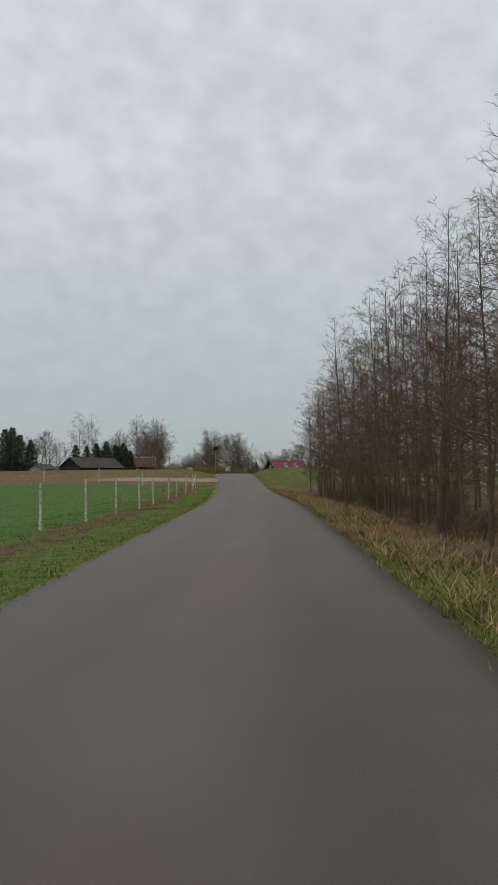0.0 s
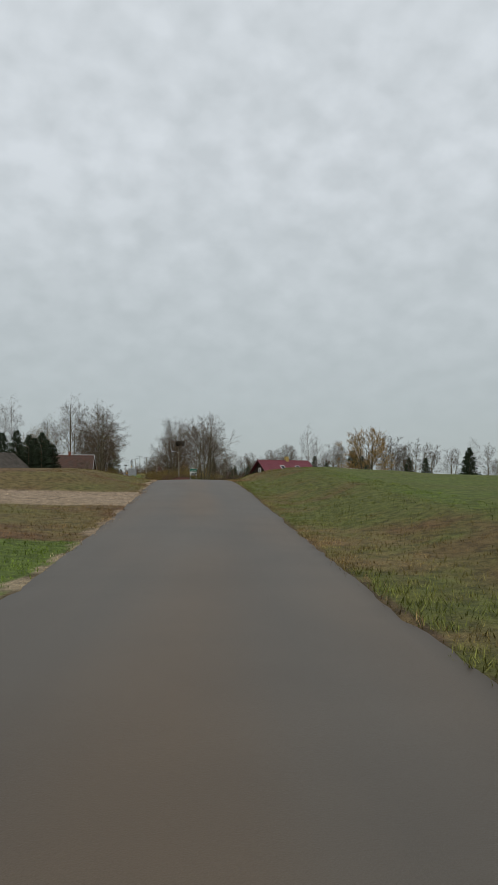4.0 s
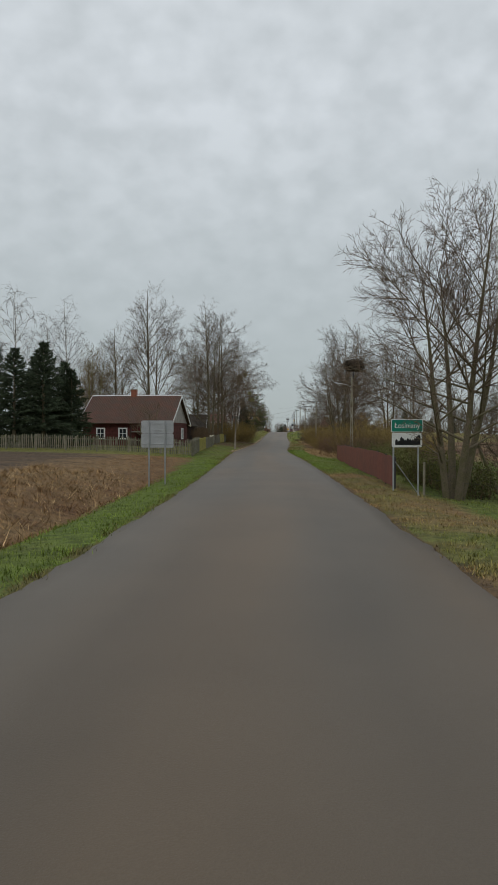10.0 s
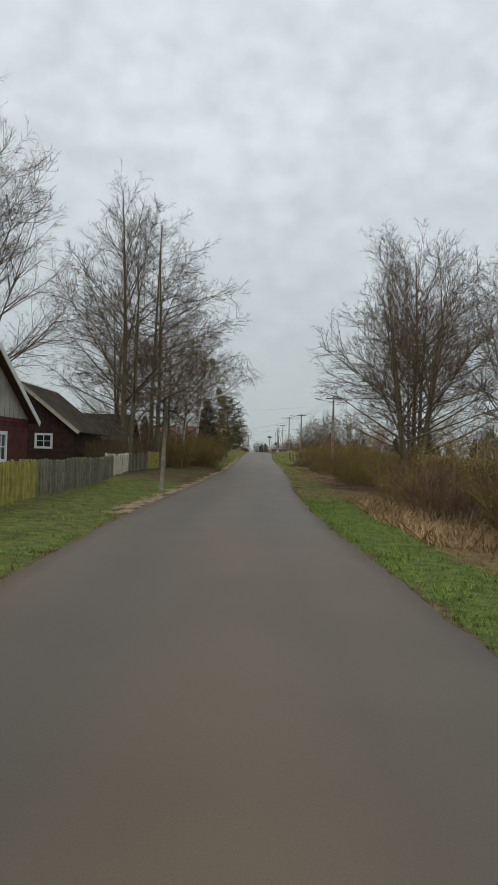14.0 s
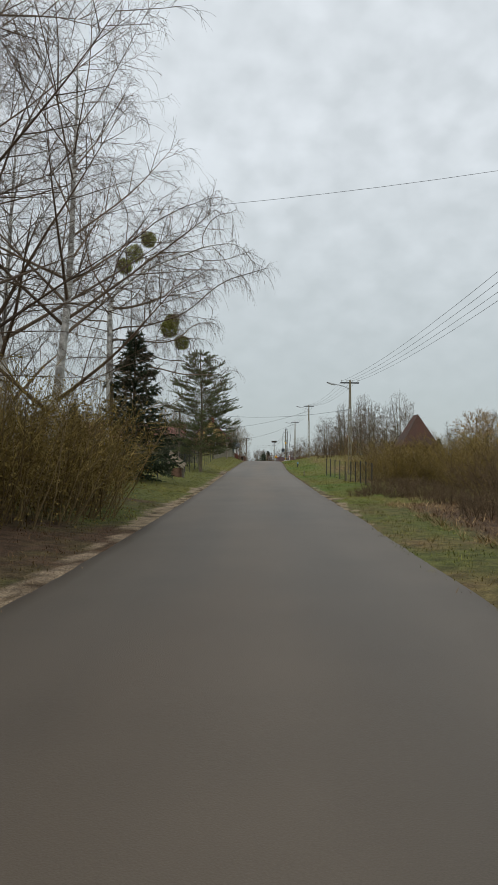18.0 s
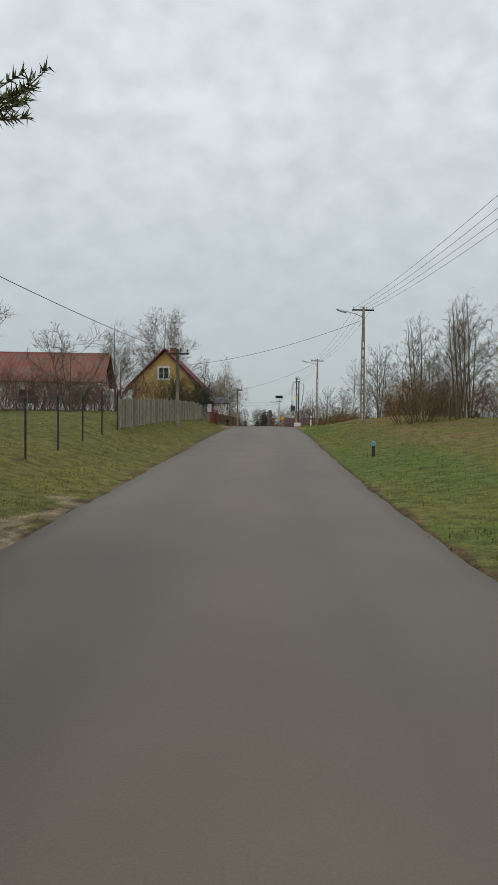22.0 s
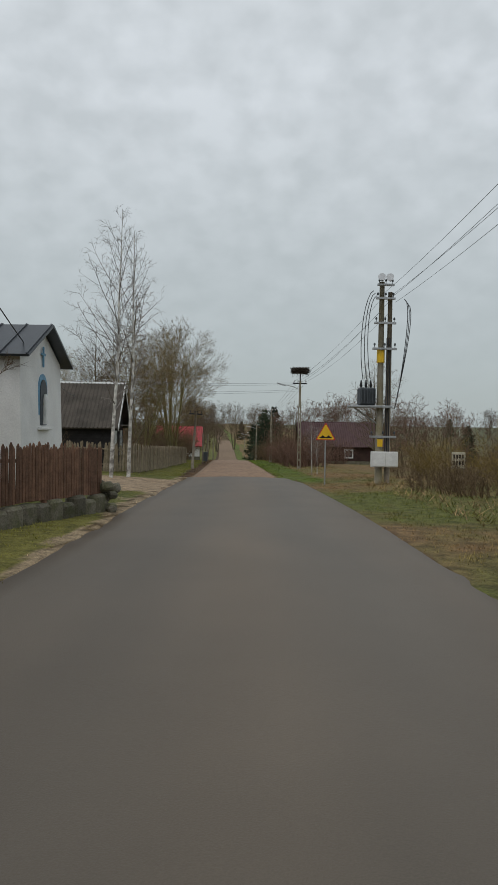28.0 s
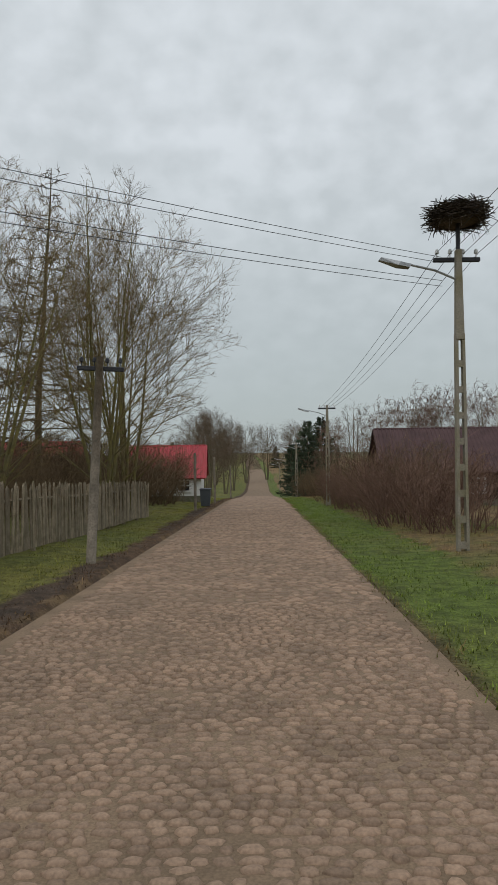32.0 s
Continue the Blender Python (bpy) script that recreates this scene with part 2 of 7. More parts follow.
NEST = mat("nest_sticks", (0.08, 0.062, 0.047), 0.95, 0.35, 4, 30, 0, pieces=0.4)
SIGNGREEN = mat("sign_green", (0.0, 0.22, 0.15), 0.45, 0.08, 2, 30, 0, spec=0.5)
SIGNYELLOW = mat("sign_yellow", (0.85, 0.52, 0.02), 0.45, 0.06, 2, 30, 0, spec=0.5)
SIGNRED = mat("sign_red", (0.55, 0.03, 0.03), 0.45, 0.06, 2, 30, 0, spec=0.5)
BLACK = mat("black_paint", (0.015, 0.015, 0.015), 0.5, 0.1, 2, 30, 0)
BLUE = mat("blue_paint", (0.18, 0.36, 0.52), 0.6, 0.15, 4, 30, 0.1)
BINGREY = mat("grey_plastic", (0.08, 0.09, 0.10), 0.6, 0.15, 4, 30, 0.1)
REDPAINT = mat("red_oxide_paint", (0.30, 0.05, 0.04), 0.6, 0.25, 4, 30, 0.2)
FARWOOD = mat("far_wood_twigs", (0.145, 0.108, 0.08), 0.95, 0.3, 0.3, 4, 0, pieces=0.35)

GLASS = bpy.data.materials.new("window_glass")
GLASS.use_nodes = True
GLASS.node_tree.nodes["Principled BSDF"].inputs["Base Color"].default_value = (0.03, 0.035, 0.04, 1)
GLASS.node_tree.nodes["Principled BSDF"].inputs["Roughness"].default_value = 0.06


# ---- mesh tools ----
class Shape:
    """Collects vertices and faces of one mesh."""

    def __init__(self):
        self.v, self.f = [], []

    def add(self, verts, faces):
        n = len(self.v)
        self.v += [tuple(p) for p in verts]
        self.f += [tuple(i + n for i in q) for q in faces]
        return self

    def box(self, x0, y0, z0, x1, y1, z1, m=None):
        p = [(x, y, z) for x in (x0, x1) for y in (y0, y1) for z in (z0, z1)]
        if m is not None:
            p = [m @ Vector(q) for q in p]
        return self.add(p, [(0, 1, 3, 2), (4, 6, 7, 5), (0, 4, 5, 1), (2, 3, 7, 6), (0, 2, 6, 4), (1, 5, 7, 3)])

    def soft_box(self, x0, y0, z0, x1, y1, z1, c=0.02, m=None):
        """A box with chamfered edges."""
        cx, cy, cz = (x0 + x1) / 2, (y0 + y1) / 2, (z0 + z1) / 2
        hx, hy, hz = (x1 - x0) / 2, (y1 - y0) / 2, (z1 - z0) / 2
        bm = bmesh.new()
        bmesh.ops.create_cube(bm, size=2)
        for v in bm.verts:
            v.co = Vector((cx + v.co.x * hx, cy + v.co.y * hy, cz + v.co.z * hz))
        bmesh.ops.bevel(bm, geom=bm.edges[:], offset=c, segments=1, affect="EDGES")
        bm.verts.index_update()
        vs = [m @ v.co if m is not None else v.co.copy() for v in bm.verts]
        self.add(vs, [[v.index for v in f.verts] for f in bm.faces])
        bm.free()
        return self

    def tube(self, pts, rad, n=6, cap=True):
        pts = [Vector(p) for p in pts]
        if not hasattr(rad, "__len__"):
            rad = [rad] * len(pts)
        base = len(self.v)
        for i, p in enumerate(pts):
            d = pts[min(i + 1, len(pts) - 1)] - pts[max(i - 1, 0)]
            d = d.normalized() if d.length > 1e-9 else Vector((0, 0, 1))
            a = d.cross(Vector((0.31, 0.95, 0.02)) if abs(d.z) > 0.9 else Vector((0, 0, 1))).normalized()
            b = d.cross(a)
            for k in range(n):
                g = 2 * math.pi * k / n
                q = p + (a * math.cos(g) + b * math.sin(g)) * rad[i]
                self.v.append((q.x, q.y, q.z))
        for i in range(len(pts) - 1):
            for k in range(n):
                k2 = (k + 1) % n
                s = base + i * n
                self.f.append((s + k, s + k2, s + n + k2, s + n + k))
        if cap and n > 3:
            self.f.append(tuple(base + k for k in range(n)))
            self.f.append(tuple(base + (len(pts) - 1) * n + k for k in reversed(range(n))))
        return self

    def mesh(self, name, material, smooth=False):
        me = bpy.data.meshes.new(name)
        me.from_pydata(self.v, [], self.f)
        me.materials.append(material)
        if smooth:
            me.polygons.foreach_set("use_smooth", [True] * len(me.polygons))
        me.update()
        return me


def part(name, shape, material, parent, label="", smooth=False):
    me = shape if isinstance(shape, bpy.types.Mesh) else shape.mesh(name, material, smooth)
    ob = new(name, me)
    ob.parent = parent
    if label:
        tagged(ob, label)
    return ob


def thing(name, m, label, category, group="", kind=""):
    ob = new(name)
    ob.empty_display_size = 0.3
    ob.matrix_world = m
    return tagged(ob, label, category, group, kind)


def single(name, shape, material, label, category, m=None, kind="", group="", smooth=False):
    ob = new(name, shape.mesh(name, material, smooth))
    if m is not None:
        ob.matrix_world = m
    return tagged(ob, label, category, group, kind)


# ---- the road's line and the lie of the land ----
LINE = np.array([
    (-80, -19.8, 1.3), (0, -0.5, 1.2), (29, 7.2, 1.23), (37, 9.3, 1.20), (66, 15.6, 1.16), (79, 18.5, 1.49), (92, 21.1, 2.15),
    (105, 23.5, 2.8), (111, 24.5, 2.93), (117, 25.5, 2.85), (130, 27.2, 2.4), (143, 28.5, 2.2), (161, 29.45, 2.19), (179, 30.15, 2.29),
    (205, 30.9, 2.28), (225, 32.45, 2.29), (250, 34.55, 2.42), (274, 36.3, 2.87), (301, 38.0, 3.48), (314, 39.1, 3.87), (327, 40.2, 4.34),
    (345, 41.6, 4.66), (362, 43.2, 4.70), (374, 44.0, 4.54), (385, 44.5, 4.28), (394, 44.75, 3.91), (404, 45.2, 3.5), (430, 45.7, 2.55),
    (460, 46.2, 1.4), (500, 46.8, -0.9), (545, 47.4, -2.8), (600, 48.0, -2.0), (700, 47.0, 1.5)])
FINE = np.arange(-80, 701, 1.0)


def smoothed(values, width):
    k = np.exp(-0.5 * (np.arange(-20, 21) / width) ** 2)
    ext = np.r_[values[0] + (values[0] - values[1:21][::-1]), values, values[-1] + (values[-1] - values[-21:-1][::-1])]
    return np.convolve(ext, k / k.sum(), "valid")


LX = smoothed(np.interp(FINE, LINE[:, 0], LINE[:, 1]), 5)
LZ = smoothed(np.interp(FINE, LINE[:, 0], LINE[:, 2]), 5)


def xc(y):
    if y < -80:
        return LX[0] + (y + 80) * 0.24
    return float(np.interp(y, FINE, LX))


def zr(y):
    return float(np.interp(y, FINE, LZ))


SIDE = [2.7, 4.0, 5.3, 7.0, 10.0, 20.0, 60.0]
LEFT = [(-80, (-.05, -.05, -.1, -.15, -.2, -.1, .2)), (55, (-.05, -.03, -.05, -.1, -.2, -.1, .2)), (80, (-.05, 0, .05, .15, .35, .6, 1.0)), (86, (-.05, 0, 0, .05, .1, .3, .7)),
        (94, (-.05, 0, .02, .1, .15, .3, .7)), (98, (-.05, .05, .35, .7, .9, .9, .85)), (112, (-.05, .1, .4, .65, .75, .75, .7)), (118, (-.05, 0, .05, .25, .4, .4, .4)), (125, (-.05, -.1, -.55, -.1, .3, .35, .4)),
        (165, (-.05, -.1, -.6, -.1, .3, .4, .5)), (182, (-.05, .05, .1, .2, .35, .5, .6)), (215, (-.05, .05, .2, .4, .5, .7, .8)),
        (255, (-.03, .1, .3, .5, .6, .7, .8)), (290, (-.03, .1, .25, .4, .6, .8, 1.0)), (312, (-.03, .3, .85, 1.15, 1.25, 1.3, 1.3)),
        (326, (-.03, .4, 1.0, 1.15, 1.25, 1.3, 1.3)), (338, (-.03, .5, .95, 1.1, 1.15, 1.2, 1.2)), (345, (-.03, .15, .5, .75, .9, 1.0, 1.1)), (352, (-.03, .05, .3, .5, .6, .7, .8)), (380, (-.03, .05, .1, .3, .5, .6, .8)),
        (410, (-.03, .03, .1, .2, .3, .3, .3)), (700, (-.03, .05, .2, .4, .5, .5, .5))]
RIGHT = [(-80, (-.05, -.1, -.3, -.5, -.6, -.5, -.4)), (58, (-.05, -.1, -.3, -.5, -.5, -.4, -.3)), (72, (-.05, -.05, .05, .4, .65, .65, .5)),
         (80, (-.05, -.03, .2, .65, .75, .4, -.1)), (92, (-.05, -.03, .3, .75, .75, .4, -.2)), (104, (-.05, .02, .5, .9, .95, .5, -.2)), (113, (-.05, .02, .5, .9, .95, .5, -.2)), (119, (-.05, -.03, .4, .8, .85, .5, -.2)), (125, (-.05, -.04, .15, .45, .5, .4, 0)), (134, (-.05, -.05, -.12, -.15, -.2, -.3, -.6)),
         (148, (-.05, -.06, -.2, -.4, -.6, -.8, -1.0)), (160, (-.05, -.08, -.40, -.6, -.8, -1.0, -1.1)), (172, (-.05, -.06, -.25, -.45, -.7, -1.0, -1.1)), (196, (-.05, -.1, -.3, -.5, -.6, -.7, -.8)), (212, (-.05, 0, -.1, -.2, -.3, -.4, -.5)),
         (286, (-.03, .03, .1, .2, .2, .2, .2)), (303, (-.03, .08, .3, .7, 1.0, 1.1, 1.0)), (338, (-.03, .1, .4, .8, 1.1, .9, .2)),
         (354, (-.03, .1, .1, .0, -.4, -1.3, -2.2)), (372, (-.03, -.05, -.1, -.2, -.4, -1.0, -1.6)), (398, (-.03, .0, .1, .15, .1, -.2, -.8)),
         (430, (-.03, .05, .1, .1, .0, -.2, -.4)), (700, (-.03, .05, .2, .3, .4, .4, .5))]


def side_table(rows):
    ys = np.array([r[0] for r in rows])
    return ys, np.array([r[1] for r in rows])


TABLE = {-1: side_table(LEFT), 1: side_table(RIGHT)}


def ground(x, y):
    """The land's height."""
    d = x - xc(y)
    ys, hs = TABLE[-1 if d < 0 else 1]
    row = [np.interp(y, ys, hs[:, k]) for k in range(7)]
    a = abs(d)
    if a < (2.62 if d < 0 or y < 372 else 2.75 if y < 404.5 else 1.92):
        return zr(y) - 0.12
    base = zr(y) + float(np.interp(a, SIDE, row))
    far = min(1.0, max(0.0, (a - 30) / 120))
    base = base * (1 - far) + far * (2.0 + 0.3 * math.sin(x * 0.021) + 0.5 * math.sin(y * 0.013))
    rough = min(1.0, max(0.0, (a - 2.8) / 2.0))
    return base + rough * (0.10 * noise.noise((x * 0.23, y * 0.23, 0)) + 0.05 * noise.noise((x * 0.9, y * 0.9, 3)))


GREEN, LUSH, DRY, SOIL, MOSS, LITTER = (0.135, 0.145, 0.036), (0.122, 0.165, 0.029), (0.235, 0.150, 0.070), (0.085, 0.060, 0.043), (0.185, 0.170, 0.040), (0.125, 0.075, 0.042)
SAND, FIELD, RUSSET = (0.40, 0.295, 0.195), (0.088, 0.165, 0.028), (0.170, 0.092, 0.044)


def cover_at(x, y):
    """What grows there: colour of the sward or soil."""
    d = x - xc(y)
    a = abs(d)
    n = noise.noise((x * 0.13, y * 0.13, 7)) + 0.6 * noise.noise((x * 0.5, y * 0.5, 1)) + 0.5 * noise.noise((x * 1.7, y * 1.7, 4))
    mixto = lambda p, q, k: tuple(u + (v - u) * max(0.0, min(1.0, k)) for u, v in zip(p, q))
    if d < 0:
        if y < 76:
            c = FIELD if a > 6.9 else mixto(LUSH, DRY, 0.05 + n * 0.7)
            if 4.9 < a <= 6.9:
                c = mixto(RUSSET, GREEN, 0.35 + n)
        elif y < 118:
            c = mixto(mixto(RUSSET, DRY, 0.5 + n), GREEN, 0.25 + n * 0.6) if a < 20 else mixto(RUSSET, DRY, 0.4 + n)
        elif y < 184:
            c = mixto(LUSH, GREEN, 0.2 + n) if a < 4.6 else mixto(RUSSET, DRY, 0.55 + n)
            if a > 10:
                c = mixto(SOIL, DRY, 0.15 + n * 0.4)
        elif y < 222:
            c = mixto(LUSH, GREEN, 0.4 + n)
            if a > 5.5:
                c = mixto(GREEN, MOSS, 0.5 + n)
        elif y < 262:
            c = mixto(LITTER, GREEN, 0.35 + n)
        elif y < 350:
            c = mixto(GREEN, MOSS, 0.5 + n)
        elif y < 404:
            c = mixto(MOSS, GREEN, 0.4 + n)
        else:
            c = mixto(GREEN, MOSS, 0.5 + n) if a > 3.2 + 0.3 * n else mixto(LITTER, SOIL, 0.4 + n)
        if (86.5 < y < 94 + 0.6 * n and a < 16) or (391 < y < 400.5 and a < 12 + n) or (343 < y < 351 and a < 7):
            c = mixto(SAND, DRY, 0.1 + n * 0.5)
    else:
        if y < 66:
            c = mixto(GREEN, DRY, 0.4 + n) if a < 4.6 else mixto(LITTER, DRY, 0.25 + n)
        elif y < 114:
            c = (mixto(DRY, GREEN, 0.8 + n) if a < 5 else mixto(RUSSET, GREEN, 0.7 + n)) if a < 7.5 else mixto(GREEN, LUSH, 0.4 + n)
        elif y < 168:
            c = mixto(GREEN, DRY, 0.42 + n) if a < 6 else mixto(GREEN, LUSH, 0.5 + n)
        elif y < 212:
            c = mixto(LUSH, GREEN, 0.3 + n) if y < 197 or a < 4.6 else mixto(DRY, GREEN, 0.2 + n)
        elif y < 262:
            c = mixto(GREEN, DRY, 0.3 + n) if a < 4.8 else mixto(LITTER, DRY, 0.3 + n)
        elif y < 350:
            c = mixto(LUSH, MOSS, 0.55 + n) if a < 6 else mixto(MOSS, DRY, 0.3 + n)
        elif y < 400:
            c = mixto(GREEN, DRY, 0.35 + n)
        else:
            c = mixto(LUSH, GREEN, 0.3 + n) if a < 4.0 else mixto(GREEN, DRY, 0.75 + n)
        if 340 < y < 362 and a < 3.4:
            c = mixto(DRY, SAND, 0.2 + n)
    e = noise.noise((x * 2.3, y * 1.1, 11)) + 0.7 * noise.noise((x * 5.1, y * 3.3, 5))
    pale = (62 < y < 118 or 205 < y < 300 or 338 < y < 404) if d < 0 else (255 < y < 275 or 335 < y < 362)
    if a < (3.05 + 0.28 * e + 0.25 * n if pale else (2.05 if d > 0 and y > 403 else 2.80) + 0.14 * e + 0.08 * n):
        if d < 0:
            c = mixto(c, (SAND if e > -0.15 else LITTER) if pale else (LITTER if e > -0.1 else DRY), 0.85 if pale else 0.6)
        else:
            c = mixto(c, SAND if pale and e > 0.1 else DRY if e > 0.45 else LITTER, 0.8)
    if a > 45:
        c = mixto(c, (0.10, 0.10, 0.045), (a - 45) / 40)
    return c


def paint(me):
    """Stores the sward's colour with the mesh's points."""
    at = me.color_attributes.new("cover", "FLOAT_COLOR", "POINT")
    flat_rows = []
    for v in me.vertices:
        flat_rows += [*(c * 1.15 for c in cover_at(v.co.x, v.co.y)), 1.0]
    at.data.foreach_set("color", flat_rows)


def build_ground():
    ds = sorted({s * d for d in (0.0, 1.4, 1.88, 1.96, 2.2, 2.38, 2.44, 2.5, 2.62, 2.72, 2.81, 2.9, 3.0, 3.12, 3.26, 3.45, 3.7, 4.0, 4.3, 4.6, 5.3, 6.1, 7.0, 8.2, 10, 12, 15, 20, 27, 38, 55, 80, 120, 200, 400, 900, 2200) for s in (-1, 1)})
    ys = [-1500, -700, -350, -200, -120, -80, -50, *np.arange(-30, 440, 0.42), *np.arange(440, 480, 1.5), *np.arange(480, 700, 10), 760, 900, 1200, 2000, 3000]
    s = Shape()
    for y in ys:
        c = xc(y)
        for d in ds:
            s.v.append((c + d, float(y), ground(c + d, y)))
    w = len(ds)
    for i in range(len(ys) - 1):
        for j in range(w - 1):
            s.f.append((i * w + j, i * w + j + 1, (i + 1) * w + j + 1, (i + 1) * w + j))
    ob = single("ground", s, GROUND, "rolling verges, meadows and ploughed field along the road", "ground", kind="structure", smooth=True)
    paint(ob.data)
    return ob


build_ground()


def strip(y0, y1, step, half, lift_by, ragged, drop, seed):
    """A ribbon along the road with a crown, uneven edges and a skirt."""
    s = Shape()
    ys = np.arange(y0, y1 + 0.01, step)
    for y in ys:
        c, z = xc(y), zr(y) + lift_by
        l = half + 0.45 * max(0.0, min(1.0, (46 - y) / 25)) + ragged * noise.noise((y * 0.35, seed, 0)) + ragged * 0.6 * noise.noise((y * 1.6, seed, 5)) + 0.05 * noise.noise((y * 4.3, seed, 7))
        r = half + ragged * noise.noise((y * 0.35, seed, 9)) + ragged * 0.6 * noise.noise((y * 1.6, seed, 14)) + 0.05 * noise.noise((y * 4.3, seed, 17))
        l += float(np.interp(y, (72, 80, 100, 108, 225, 240, 275, 290), (0, 0.25, 0.25, 0, 0, 0.12, 0.12, 0)))
        r += float(np.interp(y, (222, 236, 258, 268, 352, 368, 398, 404.3), (0, 0.34, 0.34, 0, 0, 0.28, 0.25, -0.3)))
        for k in range(17):
            f = (k - 8) / 7
            d = f * (l if f < 0 else r) if abs(f) <= 1 else (-l - 0.06 if f < 0 else r + 0.06)
            dz = float(np.interp(abs(f), (0, 0.5, 1.0), (0.03, 0.012, -0.035))) if abs(f) <= 1 else -drop
            torn = (0.55 * noise.noise((d * 0.8, 3, seed)) + 0.22 * noise.noise((d * 3, 5, seed))) * max(0.0, (y - y1 + 1.5) / 1.5)
            s.v.append((c + d, float(y) + torn, z + dz))
    for i in range(len(ys) - 1):
        for j in range(16):
            s.f.append((i * 17 + j, i * 17 + j + 1, i * 17 + 18 + j, i * 17 + 17 + j))
    return s


ROAD = single("road", strip(-120, 404.3, 0.35, 2.68, 0.0, 0.12, 0.25, 2), ASPHALT, "narrow brownish-grey asphalt road without markings", "road", kind="structure", smooth=True)
wear_and_sheen = []
for v in ROAD.data.vertices:
    d, y = v.co.x - xc(v.co.y), v.co.y
    brown = math.exp(-(d / 0.8) ** 2) * (0.7 + 0.9 * noise.noise((y * 0.06, 3, 1))) + 0.9 * noise.noise((d * 0.55, y * 0.11, 6)) + 0.15
    brown = max(0.0, min(1.0, brown)) * float(np.interp(y, (0, 190, 240, 400), (1.0, 1.0, 0.45, 0.6)))
    # Lengthwise tone; the paler stretch at y 280-330 paints sky sheen into the colour.
    tone = float(np.interp(y, (0, 120, 200, 250, 280, 330, 350, 400), (0.92, 0.90, 0.96, 1.05, 1.22, 1.20, 1.08, 1.0)))
    tone *= 1.0 + 0.14 * noise.noise((d * 0.7, y * 0.07, 9)) + 0.08 * noise.noise((d * 1.6, y * 0.35, 19)) - 0.09 * math.exp(-((abs(d) - 1.05) / 0.35) ** 2) - 0.12 * max(0.0, abs(d) - 2.2)
    wear_and_sheen += [*(tone * (p + (q - p) * brown) for p, q in zip((0.120, 0.098, 0.074), (0.136, 0.095, 0.058))), 1.0]
ROAD.data.color_attributes.new("cover", "FLOAT_COLOR", "POINT").data.foreach_set("color", wear_and_sheen)




# ---- plants ----
def bend(rng, start, way, length, r0, r1, steps, wobble, rise):
    """A wandering branch: points and radii."""
    pts, rad = [Vector(start)], [r0]
    d = Vector(way).normalized()
    for i in range(steps):
        d = (d + Vector((rng.uniform(-1, 1), rng.uniform(-1, 1), rng.uniform(-1, 1))) * wobble + Vector((0, 0, rise))).normalized()
        pts.append(pts[-1] + d * (length / steps))
        rad.append(r0 + (r1 - r0) * (i + 1) / steps)
    return pts, rad


def along(pts, f):
    k = f * (len(pts) - 1)
    i = min(int(k), len(pts) - 2)
    return pts[i].lerp(pts[i + 1], k - i), (pts[i + 1] - pts[i]).normalized()


def around(rng, axis, angle, turn=None):
    """A direction that leaves axis by an angle."""
    a = axis.orthogonal().normalized()
    b = axis.cross(a)
    g = rng.uniform(0, 2 * math.pi) if turn is None else turn
    return axis * math.cos(angle) + (a * math.cos(g) + b * math.sin(g)) * math.sin(angle)


def twigs(rng, crown, pts, r, count, length, droop, spread=0.7, sub=2):
    """Fine twigs on a branch, each forking."""
    for _ in range(count):
        p, d = along(pts, rng.uniform(0.25, 1.0))
        w = around(rng, d, rng.uniform(0.35, 0.35 + spread))
        q, rr = bend(rng, p, w, length * rng.uniform(0.5, 1.2), r, r * 0.35, 3, 0.16, droop)
        crown.tube(q, rr, 3, False)
        for _ in range(sub):
            p2, d2 = along(q, rng.uniform(0.2, 0.9))
            q2, r2 = bend(rng, p2, around(rng, d2, rng.uniform(0.4, 0.9)), length * rng.uniform(0.25, 0.6), r * 0.65, r * 0.3, 2, 0.15, droop)
            crown.tube(q2, r2, 3, False)


def bush(seed, h, width, stems=46, twig=5, leaf=0.0, leaves=0):
    """A leafless thicket of stems; leaves: tiny dry leaves or needles on it."""
    rng = random.Random(seed)
    wood, crown = Shape(), Shape()
    for _ in range(stems):
        g, q = rng.uniform(0, 6.28), math.sqrt(rng.random()) * width * 0.5
        p = Vector((math.cos(g) * q, math.sin(g) * q, -0.1))
        way = Vector((math.cos(g) * 0.35 + rng.uniform(-0.35, 0.35), math.sin(g) * 0.35 + rng.uniform(-0.35, 0.35), 1))
        pts, rad = bend(rng, p, way, h * rng.uniform(0.55, 1.1), 0.018, 0.005, 5, 0.16, 0.02)
        wood.tube(pts, rad, 3, False)
        twigs(rng, crown, pts, 0.008, twig, h * 0.28, 0.01, 0.9, 2)
        for _ in range(leaves):
            c, d = along(pts, rng.uniform(0.1, 1))
            c = c + Vector((rng.uniform(-1, 1), rng.uniform(-1, 1), rng.uniform(-1, 1))) * h * 0.14
            a = around(rng, Vector((0, 0, 1)), rng.uniform(0.3, 2.8)) * leaf
            b = around(rng, a.normalized(), 1.57) * leaf * 0.45
            crown.add([c, c + a * 0.5 + b, c + a, c + a * 0.5 - b], [(0, 1, 2, 3)])
    return wood, crown


